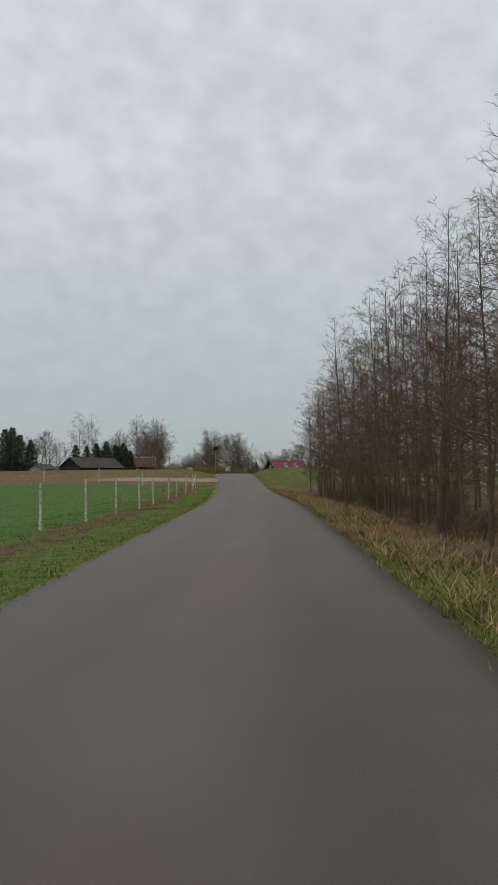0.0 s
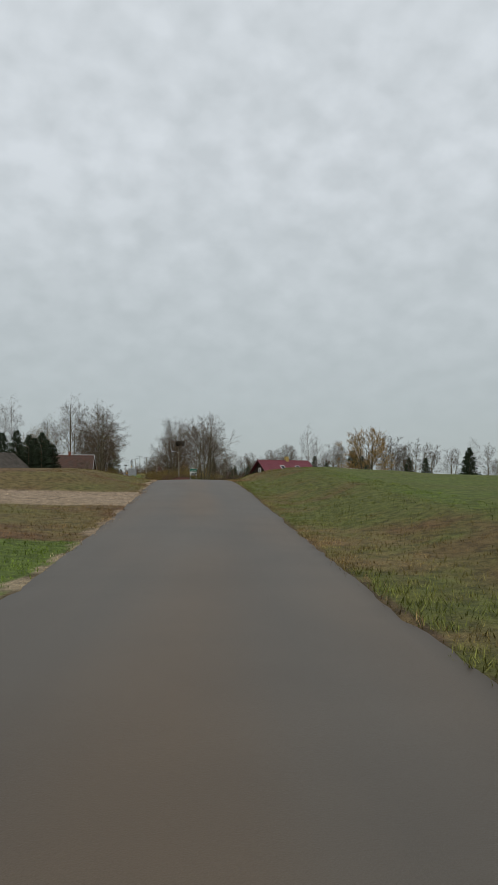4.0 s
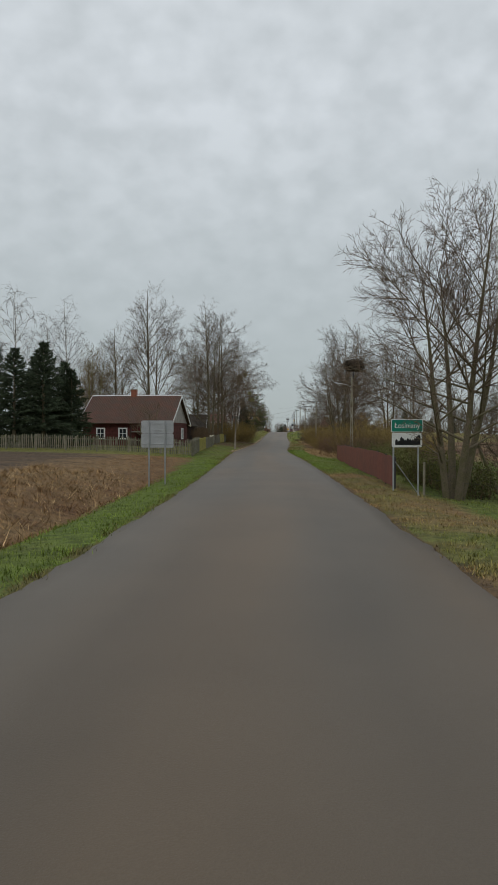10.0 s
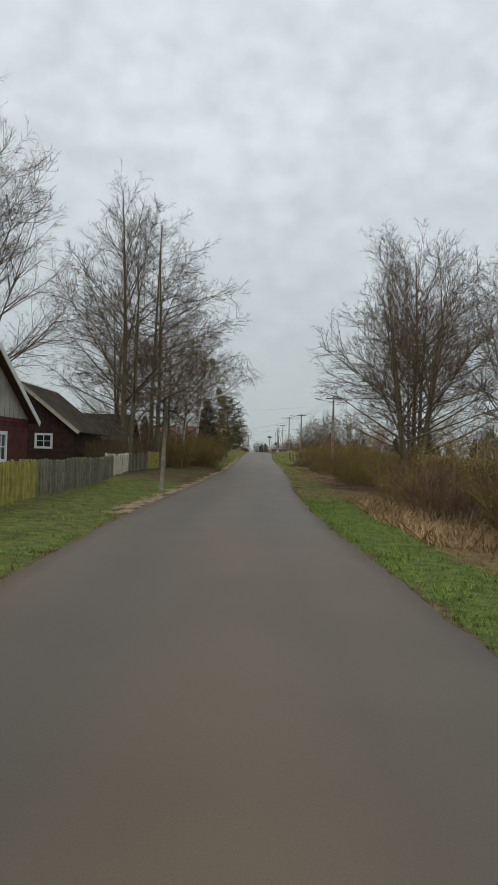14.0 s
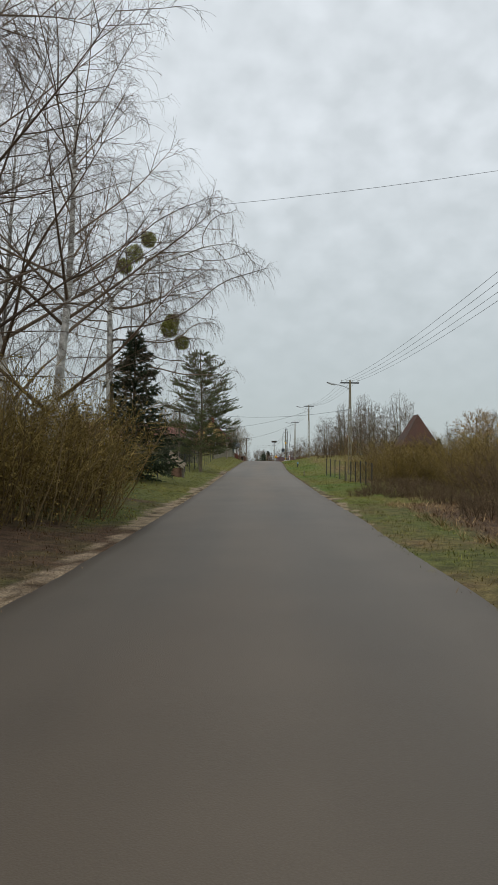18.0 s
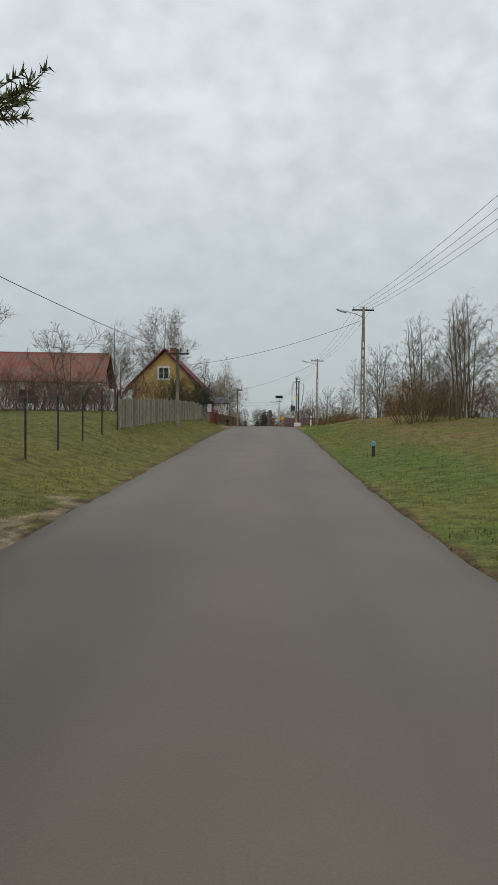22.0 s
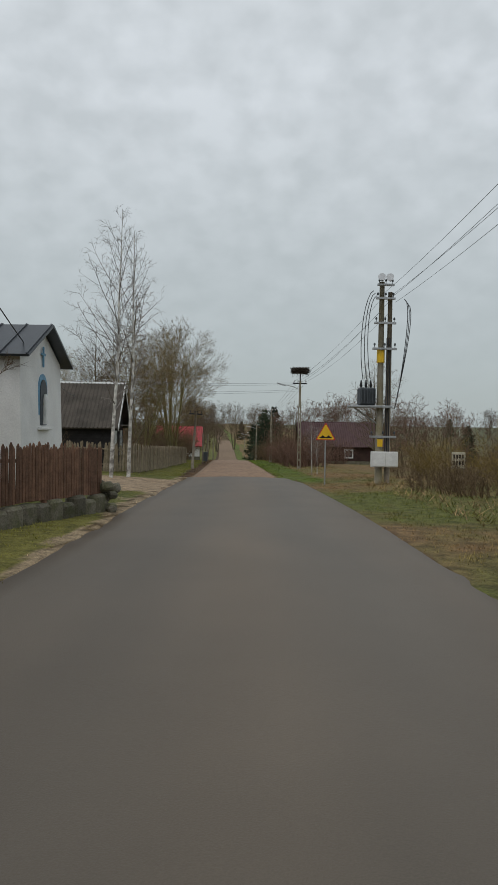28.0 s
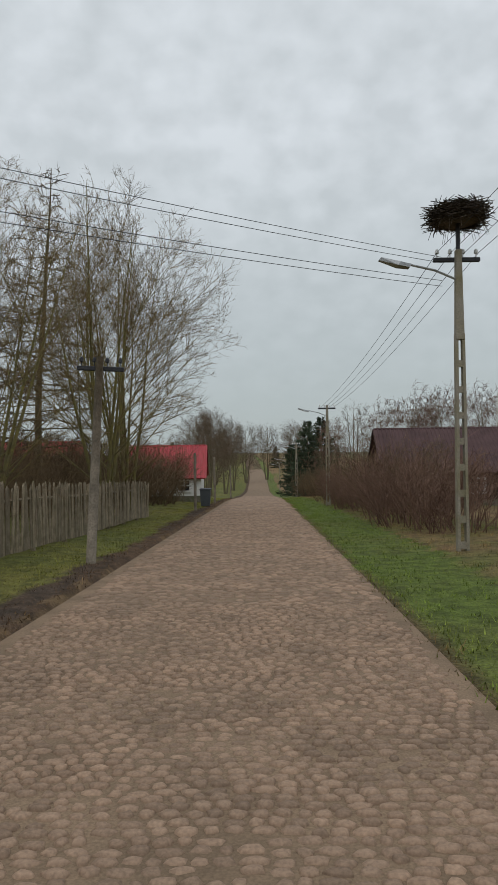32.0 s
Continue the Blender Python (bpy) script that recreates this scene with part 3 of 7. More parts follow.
def spruce(seed, h, width):
    """A spruce: whorls of branches set with short needled sprays."""
    rng = random.Random(seed)
    wood, crown = Shape(), Shape()
    wood.tube([(0, 0, -0.2), (0.03, 0, h * 0.5), (0, 0, h)], [h * 0.022, h * 0.012, 0.01], 7)
    levels = int(h * 5)
    for i in range(levels):
        f = 0.04 + 0.95 * i / levels
        ln = width * (1 - f) ** 0.8 * rng.uniform(0.75, 1.15) + 0.14
        for k in range(8):
            g = rng.uniform(0, 6.28)
            b, rb = bend(rng, (0, 0, h * f), (math.cos(g), math.sin(g), -0.15 + 0.55 * f), ln * rng.uniform(0.8, 1.1), 0.014, 0.004, 4, 0.06, 0.01)
            wood.tube(b, rb, 3, False)
            for s in range(int(8 + ln * 15)):
                p, d = along(b, rng.uniform(0.1, 1))
                w = around(rng, d, rng.uniform(0.4, 1.0))
                w.z -= 0.25
                t = w.normalized() * rng.uniform(0.16, 0.36)
                e = t.orthogonal().normalized() * 0.05
                o = t.cross(e).normalized() * 0.035
                crown.add([p - e, p + e, p + o, p + t], [(0, 1, 3), (1, 2, 3), (2, 0, 3)])
    return wood, crown


def pine(seed, h, width):
    """A pine: open whorls of level branches with upturned needle brushes."""
    rng = random.Random(seed)
    wood, crown = Shape(), Shape()
    pts, rad = bend(rng, (0, 0, -0.2), (0, 0, 1), h + 0.2, h * 0.014, 0.025, 9, 0.03, 0.08)
    wood.tube(pts, rad, 8)
    whorls = 21
    for i in range(whorls):
        f = 0.16 + 0.82 * i / whorls
        reach = width * min(1.0, 0.62 + 1.6 * (f - 0.16)) * (1.03 - f) ** 0.62
        turn = rng.uniform(0, 6.28)
        for k in range(6 if f < 0.8 else 5):
            p, d = along(pts, f + rng.uniform(-0.012, 0.012))
            ln = reach * rng.uniform(0.45, 1.15)
            g = turn + k * 1.05 + rng.uniform(-0.3, 0.3)
            b, rb = bend(rng, p, (math.cos(g), math.sin(g), -0.02 + 0.55 * f * f), ln, 0.045 * (1.15 - f), 0.010, 6, 0.15, 0.035)
            wood.tube(b, rb, 4, False)
            for s in range(int(8 + ln * 7.5)):
                c, d2 = along(b, 0.30 + 0.70 * rng.random() ** 0.8)
                w = around(rng, d2, rng.uniform(0.5, 1.15))
                w.z = abs(w.z) * 0.35 + 0.05
                q, rq = bend(rng, c, w, rng.uniform(0.25, 0.6 + ln * 0.16), 0.011, 0.005, 2, 0.1, 0.14)
                wood.tube(q, rq, 3, False)
                for n in range(44):
                    o = q[-1] + (q[0] - q[-1]) * rng.random() * 0.6
                    t = around(rng, (q[-1] - q[0]).normalized(), rng.uniform(0.3, 1.35)) * rng.uniform(0.08, 0.14)
                    e = t.orthogonal().normalized() * 0.011
                    crown.add([o - e, o + e, o + t], [(0, 1, 2)])
    return wood, crown


PROFILE = {"oval": [0.30, 0.62, 0.85, 0.97, 1.0, 0.96, 0.88, 0.75, 0.58, 0.36, 0.12], "dome": [0.35, 0.66, 0.84, 0.95, 1.0, 1.0, 0.96, 0.88, 0.75, 0.55, 0.22],
           "vase": [0.15, 0.35, 0.55, 0.72, 0.86, 0.95, 1.0, 0.97, 0.85, 0.62, 0.25], "cone": [0.85, 1.0, 0.95, 0.87, 0.77, 0.66, 0.55, 0.43, 0.31, 0.18, 0.06]}


def colony(seed, h, width, clear, profile, count, step, up=0.1, stems=1, lean=0.12, lead=0.4, lobes=()):
    """Grows a branching frame towards points spread through the crown: places, parents."""
    rng = np.random.default_rng(seed)
    curve = np.array(PROFILE[profile])
    pts = []
    while len(pts) < count:
        f = rng.random()
        q = np.interp(f * 10, np.arange(11), curve)
        if rng.random() < q ** 1.3:
            g, k = rng.uniform(0, 2 * np.pi), rng.random() ** 0.5 * q * width * rng.uniform(0.86, 1.08)
            pts.append((math.cos(g) * k, math.sin(g) * k, h * (clear + (1 - clear) * f)))
    for cx, cy, cz, rx, rz, n in lobes:
        for _ in range(n):
            d = rng.normal(size=3)
            d = d / np.linalg.norm(d) * rng.random() ** 0.4
            pts.append((cx + d[0] * rx, cy + d[1] * rx * 0.8, cz + d[2] * rz))
    aim = np.array(pts)
    place, parent = [], []
    for s in range(stems):
        way = np.array([rng.uniform(-1, 1), rng.uniform(-1, 1), 0.0]) * (lean if stems > 1 else 0.015)
        p = np.array([way[0] * 1.5, way[1] * 1.5, -0.3])
        top = h * (lead if s == 0 else lead * rng.uniform(0.7, 0.95))
        place.append(p.copy())
        parent.append(-1)
        while p[2] < max(top, h * clear):
            p = p + np.array([way[0], way[1], 1.0]) * step + rng.normal(0, 0.045 * step, 3)
            place.append(p.copy())
            parent.append(len(place) - 2)
    P = np.array(place)
    dist = np.linalg.norm(aim[:, None] - P[None], axis=2)
    usable = P[:, 2] > h * clear * 0.75
    dist[:, ~usable] = 1e9
    near, best = dist.min(1), dist.argmin(1)
    kids = collections.Counter()
    heading = np.tile(np.array([0.0, 0.0, 1.0]), (len(P), 1))
    for _ in range(260):
        if len(aim) == 0:
            break
        to = aim - P[best]
        to /= np.linalg.norm(to, axis=1)[:, None] + 1e-9
        ids, back_to = np.unique(best, return_inverse=True)
        pull = np.zeros((len(ids), 3))
        np.add.at(pull, back_to, to)
        pull /= np.linalg.norm(pull, axis=1)[:, None] + 1e-9
        pull += np.array([0, 0, up]) + rng.normal(0, 0.13, pull.shape) + heading[ids] * 0.35
        pull /= np.linalg.norm(pull, axis=1)[:, None] + 1e-9
        keep = np.array([kids[i] < 4 for i in ids])
        if not keep.any():
            break
        fresh = P[ids[keep]] + pull[keep] * step
        for i in ids[keep]:
            kids[i] += 1
        parent += list(ids[keep])
        n0 = len(P)
        P = np.vstack([P, fresh])
        heading = np.vstack([heading, pull[keep]])
        dn = np.linalg.norm(aim[:, None] - fresh[None], axis=2)
        nb, ni = dn.min(1), dn.argmin(1) + n0
        closer = nb < near
        near, best = np.where(closer, nb, near), np.where(closer, ni, best)
        left = near > step * 1.25
        aim, near, best = aim[left], near[left], best[left]
    return P, parent, rng


def many_twigs(shape, base, way, length, r, droop, rng):
    """Adds a batch of thin bent twigs, three-sided and pointed."""
    n = len(base)
    side = np.cross(way, rng.normal(size=(n, 3)))
    side /= np.linalg.norm(side, axis=1)[:, None] + 1e-9
    other = np.cross(way, side)
    length = length[:, None]
    down = np.array([0, 0, droop])
    mid = base + way * length * 0.5 + down * length * 0.3 + side * length * rng.normal(0, 0.06, (n, 1))
    tip = mid + way * length * 0.5 * (1 - min(0.75, abs(droop))) + down * length * 0.9 + other * length * rng.normal(0, 0.08, (n, 1))
    ring = [side * math.cos(a) + other * math.sin(a) for a in (0, 2.094, 4.189)]
    rows = np.stack([base + ring[k] * r for k in range(3)] + [mid + ring[k] * r * 0.7 for k in range(3)] + [tip], 1).reshape(-1, 3)
    n0 = len(shape.v)
    shape.v += [tuple(q) for q in rows.tolist()]
    for i in range(n0, n0 + n * 7, 7):
        shape.f += [(i, i + 1, i + 4, i + 3), (i + 1, i + 2, i + 5, i + 4), (i + 2, i, i + 3, i + 5), (i + 3, i + 4, i + 6), (i + 4, i + 5, i + 6), (i + 5, i + 3, i + 6)]
    return mid, tip


def slim_twigs(shape, base, way, length, r, droop, rng):
    """Adds a batch of straight pointed twiglets."""
    n = len(base)
    side = np.cross(way, rng.normal(size=(n, 3)))
    side /= np.linalg.norm(side, axis=1)[:, None] + 1e-9
    other = np.cross(way, side)
    tip = base + (way * (1 - min(0.75, abs(droop))) + np.array([0, 0, droop])) * length[:, None]
    rows = np.stack([base + (side * math.cos(a) + other * math.sin(a)) * r for a in (0, 2.094, 4.189)] + [tip], 1).reshape(-1, 3)
    n0 = len(shape.v)
    shape.v += [tuple(q) for q in rows.tolist()]
    for i in range(n0, n0 + n * 4, 4):
        shape.f += [(i, i + 1, i + 3), (i + 1, i + 2, i + 3), (i + 2, i, i + 3)]


def grown_tree(seed, h, width, clear, profile, count, step, r, up=0.1, stems=1, lean=0.12, lead=0.4, twig=3, long=0.6, droop=0.05, fine=0.010, fork=1, lobes=(), bark=0.02):
    """A leafless tree: trunk and limbs, and a crown of fine twigs."""
    P, parent, rng = colony(seed, h, width, clear, profile, count, step, up, stems, lean, lead, lobes)
    n = len(P)
    tips = np.zeros(n)
    first = [[] for _ in range(n)]
    for i in range(n - 1, -1, -1):
        tips[i] = max(1.0, tips[i])
        if parent[i] >= 0:
            tips[parent[i]] += tips[i]
            first[parent[i]].append(i)
    for i in range(n):
        first[i].sort(key=lambda k: -tips[k])
    P0 = P.copy()
    for i in range(n):
        if parent[i] >= 0 and first[i]:
            P[i] = 0.4 * P0[i] + 0.3 * P0[parent[i]] + 0.3 * P0[first[i][0]]
    rad = np.maximum(fine * 0.75, r * (tips / tips.max()) ** 0.52)
    wood, crown = Shape(), Shape()
    stack = [i for i in range(n) if parent[i] < 0]
    heads = set(stack)
    while stack:
        i = stack.pop()
        chain = [i]
        while first[chain[-1]]:
            stack += first[chain[-1]][1:]
            chain.append(first[chain[-1]][0])
        path = ([] if i in heads else [Vector(P[parent[i]])]) + [Vector(P[k]) for k in chain]
        rr = ([] if i in heads else [min(rad[chain[0]] * 1.1, rad[parent[i]])]) + [rad[k] for k in chain]
        if len(path) < 2:
            continue
        rr[-1] = fine * 0.6
        if i in heads:
            rr[0] *= 1.35
        big = rr[0]
        (wood if big > bark else crown).tube(path, rr, 9 if big > 0.12 else 6 if big > 0.05 else 4 if big > 0.025 else 3, False)
    thin = np.array([i for i in range(n) if parent[i] >= 0 and tips[i] <= 7])
    up_from = np.array([parent[i] for i in thin])
    who = np.repeat(np.arange(len(thin)), twig)
    f = rng.random(len(who))[:, None]
    base = P[up_from[who]] * (1 - f) + P[thin[who]] * f
    ax = P[thin[who]] - P[up_from[who]]
    ax /= np.linalg.norm(ax, axis=1)[:, None] + 1e-9
    way = ax * 1.1 + rng.normal(0, 0.42, ax.shape)
    way /= np.linalg.norm(way, axis=1)[:, None] + 1e-9
    ln = long * rng.uniform(0.45, 1.25, len(who))
    mid, tip = many_twigs(crown, base, way, ln, fine * 0.75, droop, rng)
    for _ in range(fork):
        w2 = way + rng.normal(0, 0.38, way.shape)
        w2 /= np.linalg.norm(w2, axis=1)[:, None] + 1e-9
        slim_twigs(crown, mid, w2, ln * rng.uniform(0.35, 0.8, len(who)), fine * 0.65, droop, rng)
    return wood, crown


def branches(rng, base, way, length, steps, wobble, up, tip=0.0):
    """Grows a batch of branches at once: points as (branch, step, xyz)."""
    n = len(base)
    d, p = way / (np.linalg.norm(way, axis=1)[:, None] + 1e-9), base.copy()
    rows = [p]
    for k in range(steps):
        lift_up = up + tip * (k / steps) ** 2
        d = d + rng.normal(0, wobble, (n, 3)) + np.array([0, 0, 1.0]) * (lift_up if np.isscalar(lift_up) else lift_up[:, None])
        d /= np.linalg.norm(d, axis=1)[:, None] + 1e-9
        p = p + d * (length / steps)[:, None]
        rows.append(p)
    return np.stack(rows, 1)


def tubes(shape, pts, r0, r1, sides):
    """Adds a batch of tapered branches with the given points and radii at both ends."""
    n, k, _ = pts.shape
    if n == 0:
        return
    d = np.gradient(pts, axis=1)
    d /= np.linalg.norm(d, axis=2)[:, :, None] + 1e-9
    a = np.cross(d, np.where(np.abs(d[:, :1, 2:]) > 0.8, np.array([1.0, 0.2, 0.1]), np.array([0.1, 0.2, 1.0])))
    a /= np.linalg.norm(a, axis=2)[:, :, None] + 1e-9
    b = np.cross(d, a)
    rad = (r0[:, None] + (r1 - r0)[:, None] * np.linspace(0, 1, k)[None])[:, :, None]
    ring = np.stack([pts + (a * math.cos(6.2832 * i / sides) + b * math.sin(6.2832 * i / sides)) * rad for i in range(sides)], 2)
    n0 = len(shape.v)
    shape.v += [tuple(q) for q in ring.reshape(-1, 3).tolist()]
    i, j, m = np.meshgrid(np.arange(n), np.arange(k - 1), np.arange(sides), indexing="ij")
    m2 = (m + 1) % sides
    at = n0 + (i * k + j) * sides
    quads = np.stack([at + m, at + m2, at + sides + m2, at + sides + m], -1).reshape(-1, 4)
    shape.f += [tuple(q) for q in quads.tolist()]


def offshoots(rng, pts, length, per_m, angle, ratio, low=0.12, taper=0.65, flat=0.0):
    """Where side branches leave a batch of branches: base, way, length, parent, place along it."""
    counts = np.maximum(2, np.round(length * per_m * rng.uniform(0.8, 1.2, len(length)))).astype(int)
    who = np.repeat(np.arange(len(length)), counts)
    f = low + (0.99 - low) * rng.random(len(who)) ** 0.75
    k = f * (pts.shape[1] - 1)
    i = np.minimum(k.astype(int), pts.shape[1] - 2)
    p, q = pts[who, i], pts[who, i + 1]
    ax = (q - p) / (np.linalg.norm(q - p, axis=1)[:, None] + 1e-9)
    side = np.cross(ax, rng.normal(size=ax.shape))
    side[:, 2] *= 1 - flat
    side /= np.linalg.norm(side, axis=1)[:, None] + 1e-9
    g = np.radians(angle) * rng.uniform(0.7, 1.25, len(who))[:, None]
    return p + (q - p) * (k - i)[:, None], ax * np.cos(g) + side * np.sin(g), length[who] * ratio * (1 - taper * f) * rng.uniform(0.6, 1.25, len(who)), who, f


def limb_tree(seed, h, width, clear, profile, limbs, tilt, r, up=0.03, stems=1, lean=0.1, lead=0.96, sub=2.4, sub2=4.2, twig=6.0, long=0.34, droop=0.0, spread=42, ratio=0.46, fine=0.007, tip=0.0, level=0.0, wobble=0.04, pale=False):
    """A leafless tree: stems, limbs that reach the crown's outline, and three orders of ever finer branches."""
    rng = np.random.default_rng(seed)
    curve = np.array(PROFILE[profile])
    wood, crown = Shape(), Shape()
    g = rng.uniform(0, 6.28) + 6.2832 * np.arange(stems) / stems + rng.normal(0, 0.3, stems)
    out = np.stack([np.cos(g), np.sin(g), 0 * g], 1) * (0.0 if stems == 1 else 1.0)
    tall = h * lead * np.where(np.arange(stems) == 0, 1.0, rng.uniform(0.72, 0.98, stems))
    trunk = branches(rng, out * r * 1.1 + np.array([0, 0, -0.3]), out * lean * rng.uniform(0.5, 1.3, (stems, 1)) + np.array([0, 0, 1.0]), tall + 0.3, 16, 0.018, 0.0 if stems == 1 else 0.012)
    rt = r * (1.0 if stems == 1 else 0.72) * rng.uniform(0.85, 1.1, stems)
    tubes(wood, trunk, rt * 1.12, rt * 0.10, 9)
    who = rng.integers(0, stems, limbs * stems)
    f = clear / lead + (0.985 - clear / lead) * ((np.arange(limbs * stems) + rng.random(limbs * stems)) / (limbs * stems)) ** 0.9
    k = f * 16
    i = np.minimum(k.astype(int), 15)
    base = trunk[who, i] + (trunk[who, i + 1] - trunk[who, i]) * (k - i)[:, None]
    turn = 2.39996 * np.arange(len(who)) + rng.normal(0, 0.35, len(who))
    th = np.radians(tilt[0] + (tilt[1] - tilt[0]) * f + rng.normal(0, 7, len(who)))
    way = np.stack([np.cos(turn) * np.sin(th), np.sin(turn) * np.sin(th), np.cos(th)], 1)
    l1 = branches(rng, np.zeros_like(base), way, np.ones(len(who)), 8, wobble, up, tip)
    reach = np.linspace(0.3, 1.7 * max(width, h * 0.4), 60)
    tips = base[:, None] + l1[:, -1][:, None] * reach[None, :, None]
    part_up = np.clip((tips[:, :, 2] / h - clear) / (1 - clear), 0, 1.0)
    inside = (np.linalg.norm(tips[:, :, :2], axis=2) < width * np.interp(part_up * 10, np.arange(11), curve)) & (tips[:, :, 2] < h)
    ln = np.maximum(width * 0.4 * (1.12 - f), reach[np.minimum(inside.cumprod(1).sum(1), 59)]) * rng.uniform(0.72, 1.06, len(who))
    l1 = base[:, None] + l1 * ln[:, None, None]
    r1 = np.minimum(0.5 * rt[who] * (1.05 - f), 0.008 + 0.0095 * ln)
    tubes(crown if pale else wood, l1, r1, np.full(len(who), fine * 0.8), 6)
    b2, w2, n2, who2, f2 = offshoots(rng, l1, ln, sub, spread, ratio, flat=level)
    n2 = np.maximum(n2, 0.25)
    l2 = branches(rng, b2, w2, n2, 5, wobble, up * 0.8, tip)
    r2 = np.minimum(r1[who2] * (1 - 0.8 * f2) * 0.6, 0.003 + 0.006 * n2) + fine * 0.5
    tubes(crown, l2, r2, np.full(len(n2), fine * 0.7), 4)
    b3, w3, n3, who3, f3 = offshoots(rng, l2, n2, sub2, spread, 0.5, flat=level)
    n3 = np.maximum(n3, long * 0.6)
    l3 = branches(rng, b3, w3, n3, 3, wobble, up + droop * 0.5)
    tubes(crown, l3, np.full(len(n3), fine), np.full(len(n3), fine * 0.5), 3)
    b4, w4, n4, who4, f4 = offshoots(rng, l3, n3, twig, 38, 0.0, taper=0.0)
    n4 = long * rng.uniform(0.45, 1.25, len(who4))
    if droop < -0.2:
        l4 = branches(rng, b4, w4, n4, 3, wobble, droop)
        tubes(crown, l4, np.full(len(n4), fine * 0.8), np.full(len(n4), fine * 0.4), 3)
    else:
        slim_twigs(crown, b4, w4, n4, fine * 0.85, up + droop, rng)
    return wood, crown


PROTO = {}


def proto(key, shapes, bark, leaf):
    PROTO[key] = (shapes[0].mesh("trunk", bark, True), shapes[1].mesh("crown", leaf))


proto("lime_a", limb_tree(11, 16, 4.6, 0.11, "oval", 30, (62, 28), 0.22, 0.012, 2, 0.045, 0.96, 3.0, 4.8, 6.0, 0.36, 0.02, fine=0.0052), BARK, TWIG)
proto("lime_b", limb_tree(12, 15, 5.5, 0.14, "dome", 17, (72, 20), 0.22, 0.010, 3, 0.11, 0.92, 3.0, 4.8, 6.0, 0.36, 0.02, fine=0.0052), BARK, TWIG)
proto("lime_c", limb_tree(19, 11.4, 5.5, 0.15, "dome", 14, (78, 24), 0.21, 0.008, 4, 0.17, 0.94, 3.2, 5.0, 5.6, 0.32, 0.02, fine=0.0062), BARK, TWIG)
proto("lime_side", limb_tree(18, 15, 5.6, 0.13, "dome", 34, (88, 52), 0.22, -0.008, 2, 0.03, 0.97, 3.0, 5.0, 6.0, 0.34, -0.04, tip=0.07, level=0.45, fine=0.0046), BARK, TWIG)
proto("oak", limb_tree(13, 11, 4.6, 0.18, "dome", 12, (70, 18), 0.2, 0.02, 3, 0.2, 0.9, 2.2, 3.6, 5.0, 0.45, fine=0.010), BARK, TWIG)
proto("poplar", limb_tree(14, 15, 4.9, 0.08, "vase", 8, (60, 22), 0.12, 0.016, 8, 0.17, 0.97, 2.4, 4.2, 4.6, 0.32, 0.04, fine=0.006), BARKLICHEN, TWIGOLIVE)
proto("willow", limb_tree(15, 8, 4.3, 0.12, "dome", 12, (74, 20), 0.22, 0.012, 3, 0.2, 0.93, 3.2, 5.0, 8.0, 0.46, 0.05, fine=0.0135), BARK, TWIGGOLD)
proto("apple", limb_tree(16, 5, 2.7, 0.22, "dome", 9, (78, 25), 0.12, 0.0, 3, 0.35, 0.85, 3.4, 5.0, 5.0, 0.30, 0.05, fine=0.006, wobble=0.13), BARK, TWIG)
proto("birch_a", limb_tree(21, 15, 3.1, 0.16, "oval", 40, (58, 34), 0.13, 0.010, 1, 0.1, 0.98, 2.4, 4.6, 4.6, 0.42, -0.24, fine=0.005, pale=True), BIRCHBARK, TWIGPALE)
proto("birch_b", limb_tree(22, 15, 5.6, 0.16, "dome", 20, (64, 38), 0.21, 0.006, 2, 0.12, 0.97, 2.5, 4.6, 4.8, 0.42, -0.26, fine=0.0042, pale=True), BIRCHBARK, TWIG)
proto("birch_c", grown_tree(24, 14.5, 4.2, 0.20, "oval", 800, 0.42, 0.18, 0.03, 1, 0.11, 0.6, 5, 0.9, -0.6, 0.006, 3, lobes=((5.8, 0.6, 10.6, 2.3, 1.3, 190), (4.2, -3.0, 12.0, 2.2, 1.3, 140), (4.6, 6.3, 6.0, 2.2, 1.5, 180), (3.0, 5.0, 9.0, 2.8, 2.2, 260), (3.0, 6.0, 11.8, 2.6, 1.8, 190), (2.2, 4.5, 4.2, 1.8, 1.0, 90)), bark=0.16), BIRCHBARK, TWIG)
proto("birch_slim", limb_tree(23, 11, 1.9, 0.25, "oval", 34, (52, 30), 0.08, 0.016, 1, 0.1, 0.98, 2.6, 4.8, 4.8, 0.32, -0.2, fine=0.0046, pale=True), BIRCHBARK, TWIGPALE)
proto("alder_a", limb_tree(31, 12.4, 2.3, 0.12, "oval", 74, (82, 52), 0.085, 0.008, 1, 0.1, 0.98, 3.2, 4.6, 5.0, 0.27, 0.02, fine=0.0056), BARK, TWIGRED)
proto("alder_b", limb_tree(32, 11.0, 2.5, 0.05, "oval", 26, (78, 46), 0.075, 0.010, 3, 0.09, 0.97, 3.0, 4.6, 5.0, 0.27, 0.02, fine=0.0056), BARK, TWIGRED)
proto("larch", limb_tree(33, 15, 3.7, 0.10, "cone", 90, (94, 70), 0.17, -0.004, 1, 0.1, 0.98, 3.0, 4.4, 5.0, 0.3, -0.03, tip=0.05, level=0.5, fine=0.017), BARK, TWIG)
proto("ash", limb_tree(34, 11, 3.2, 0.10, "oval", 16, (62, 30), 0.12, 0.012, 3, 0.08, 0.96, 2.8, 4.4, 5.0, 0.34, 0.03, fine=0.0056), BARK, TWIG)
proto("far_round", limb_tree(17, 13, 4.6, 0.12, "dome", 12, (68, 18), 0.24, 0.018, 3, 0.14, 0.92, 1.6, 2.4, 3.4, 0.75, fine=0.016), BARK, FARWOOD)
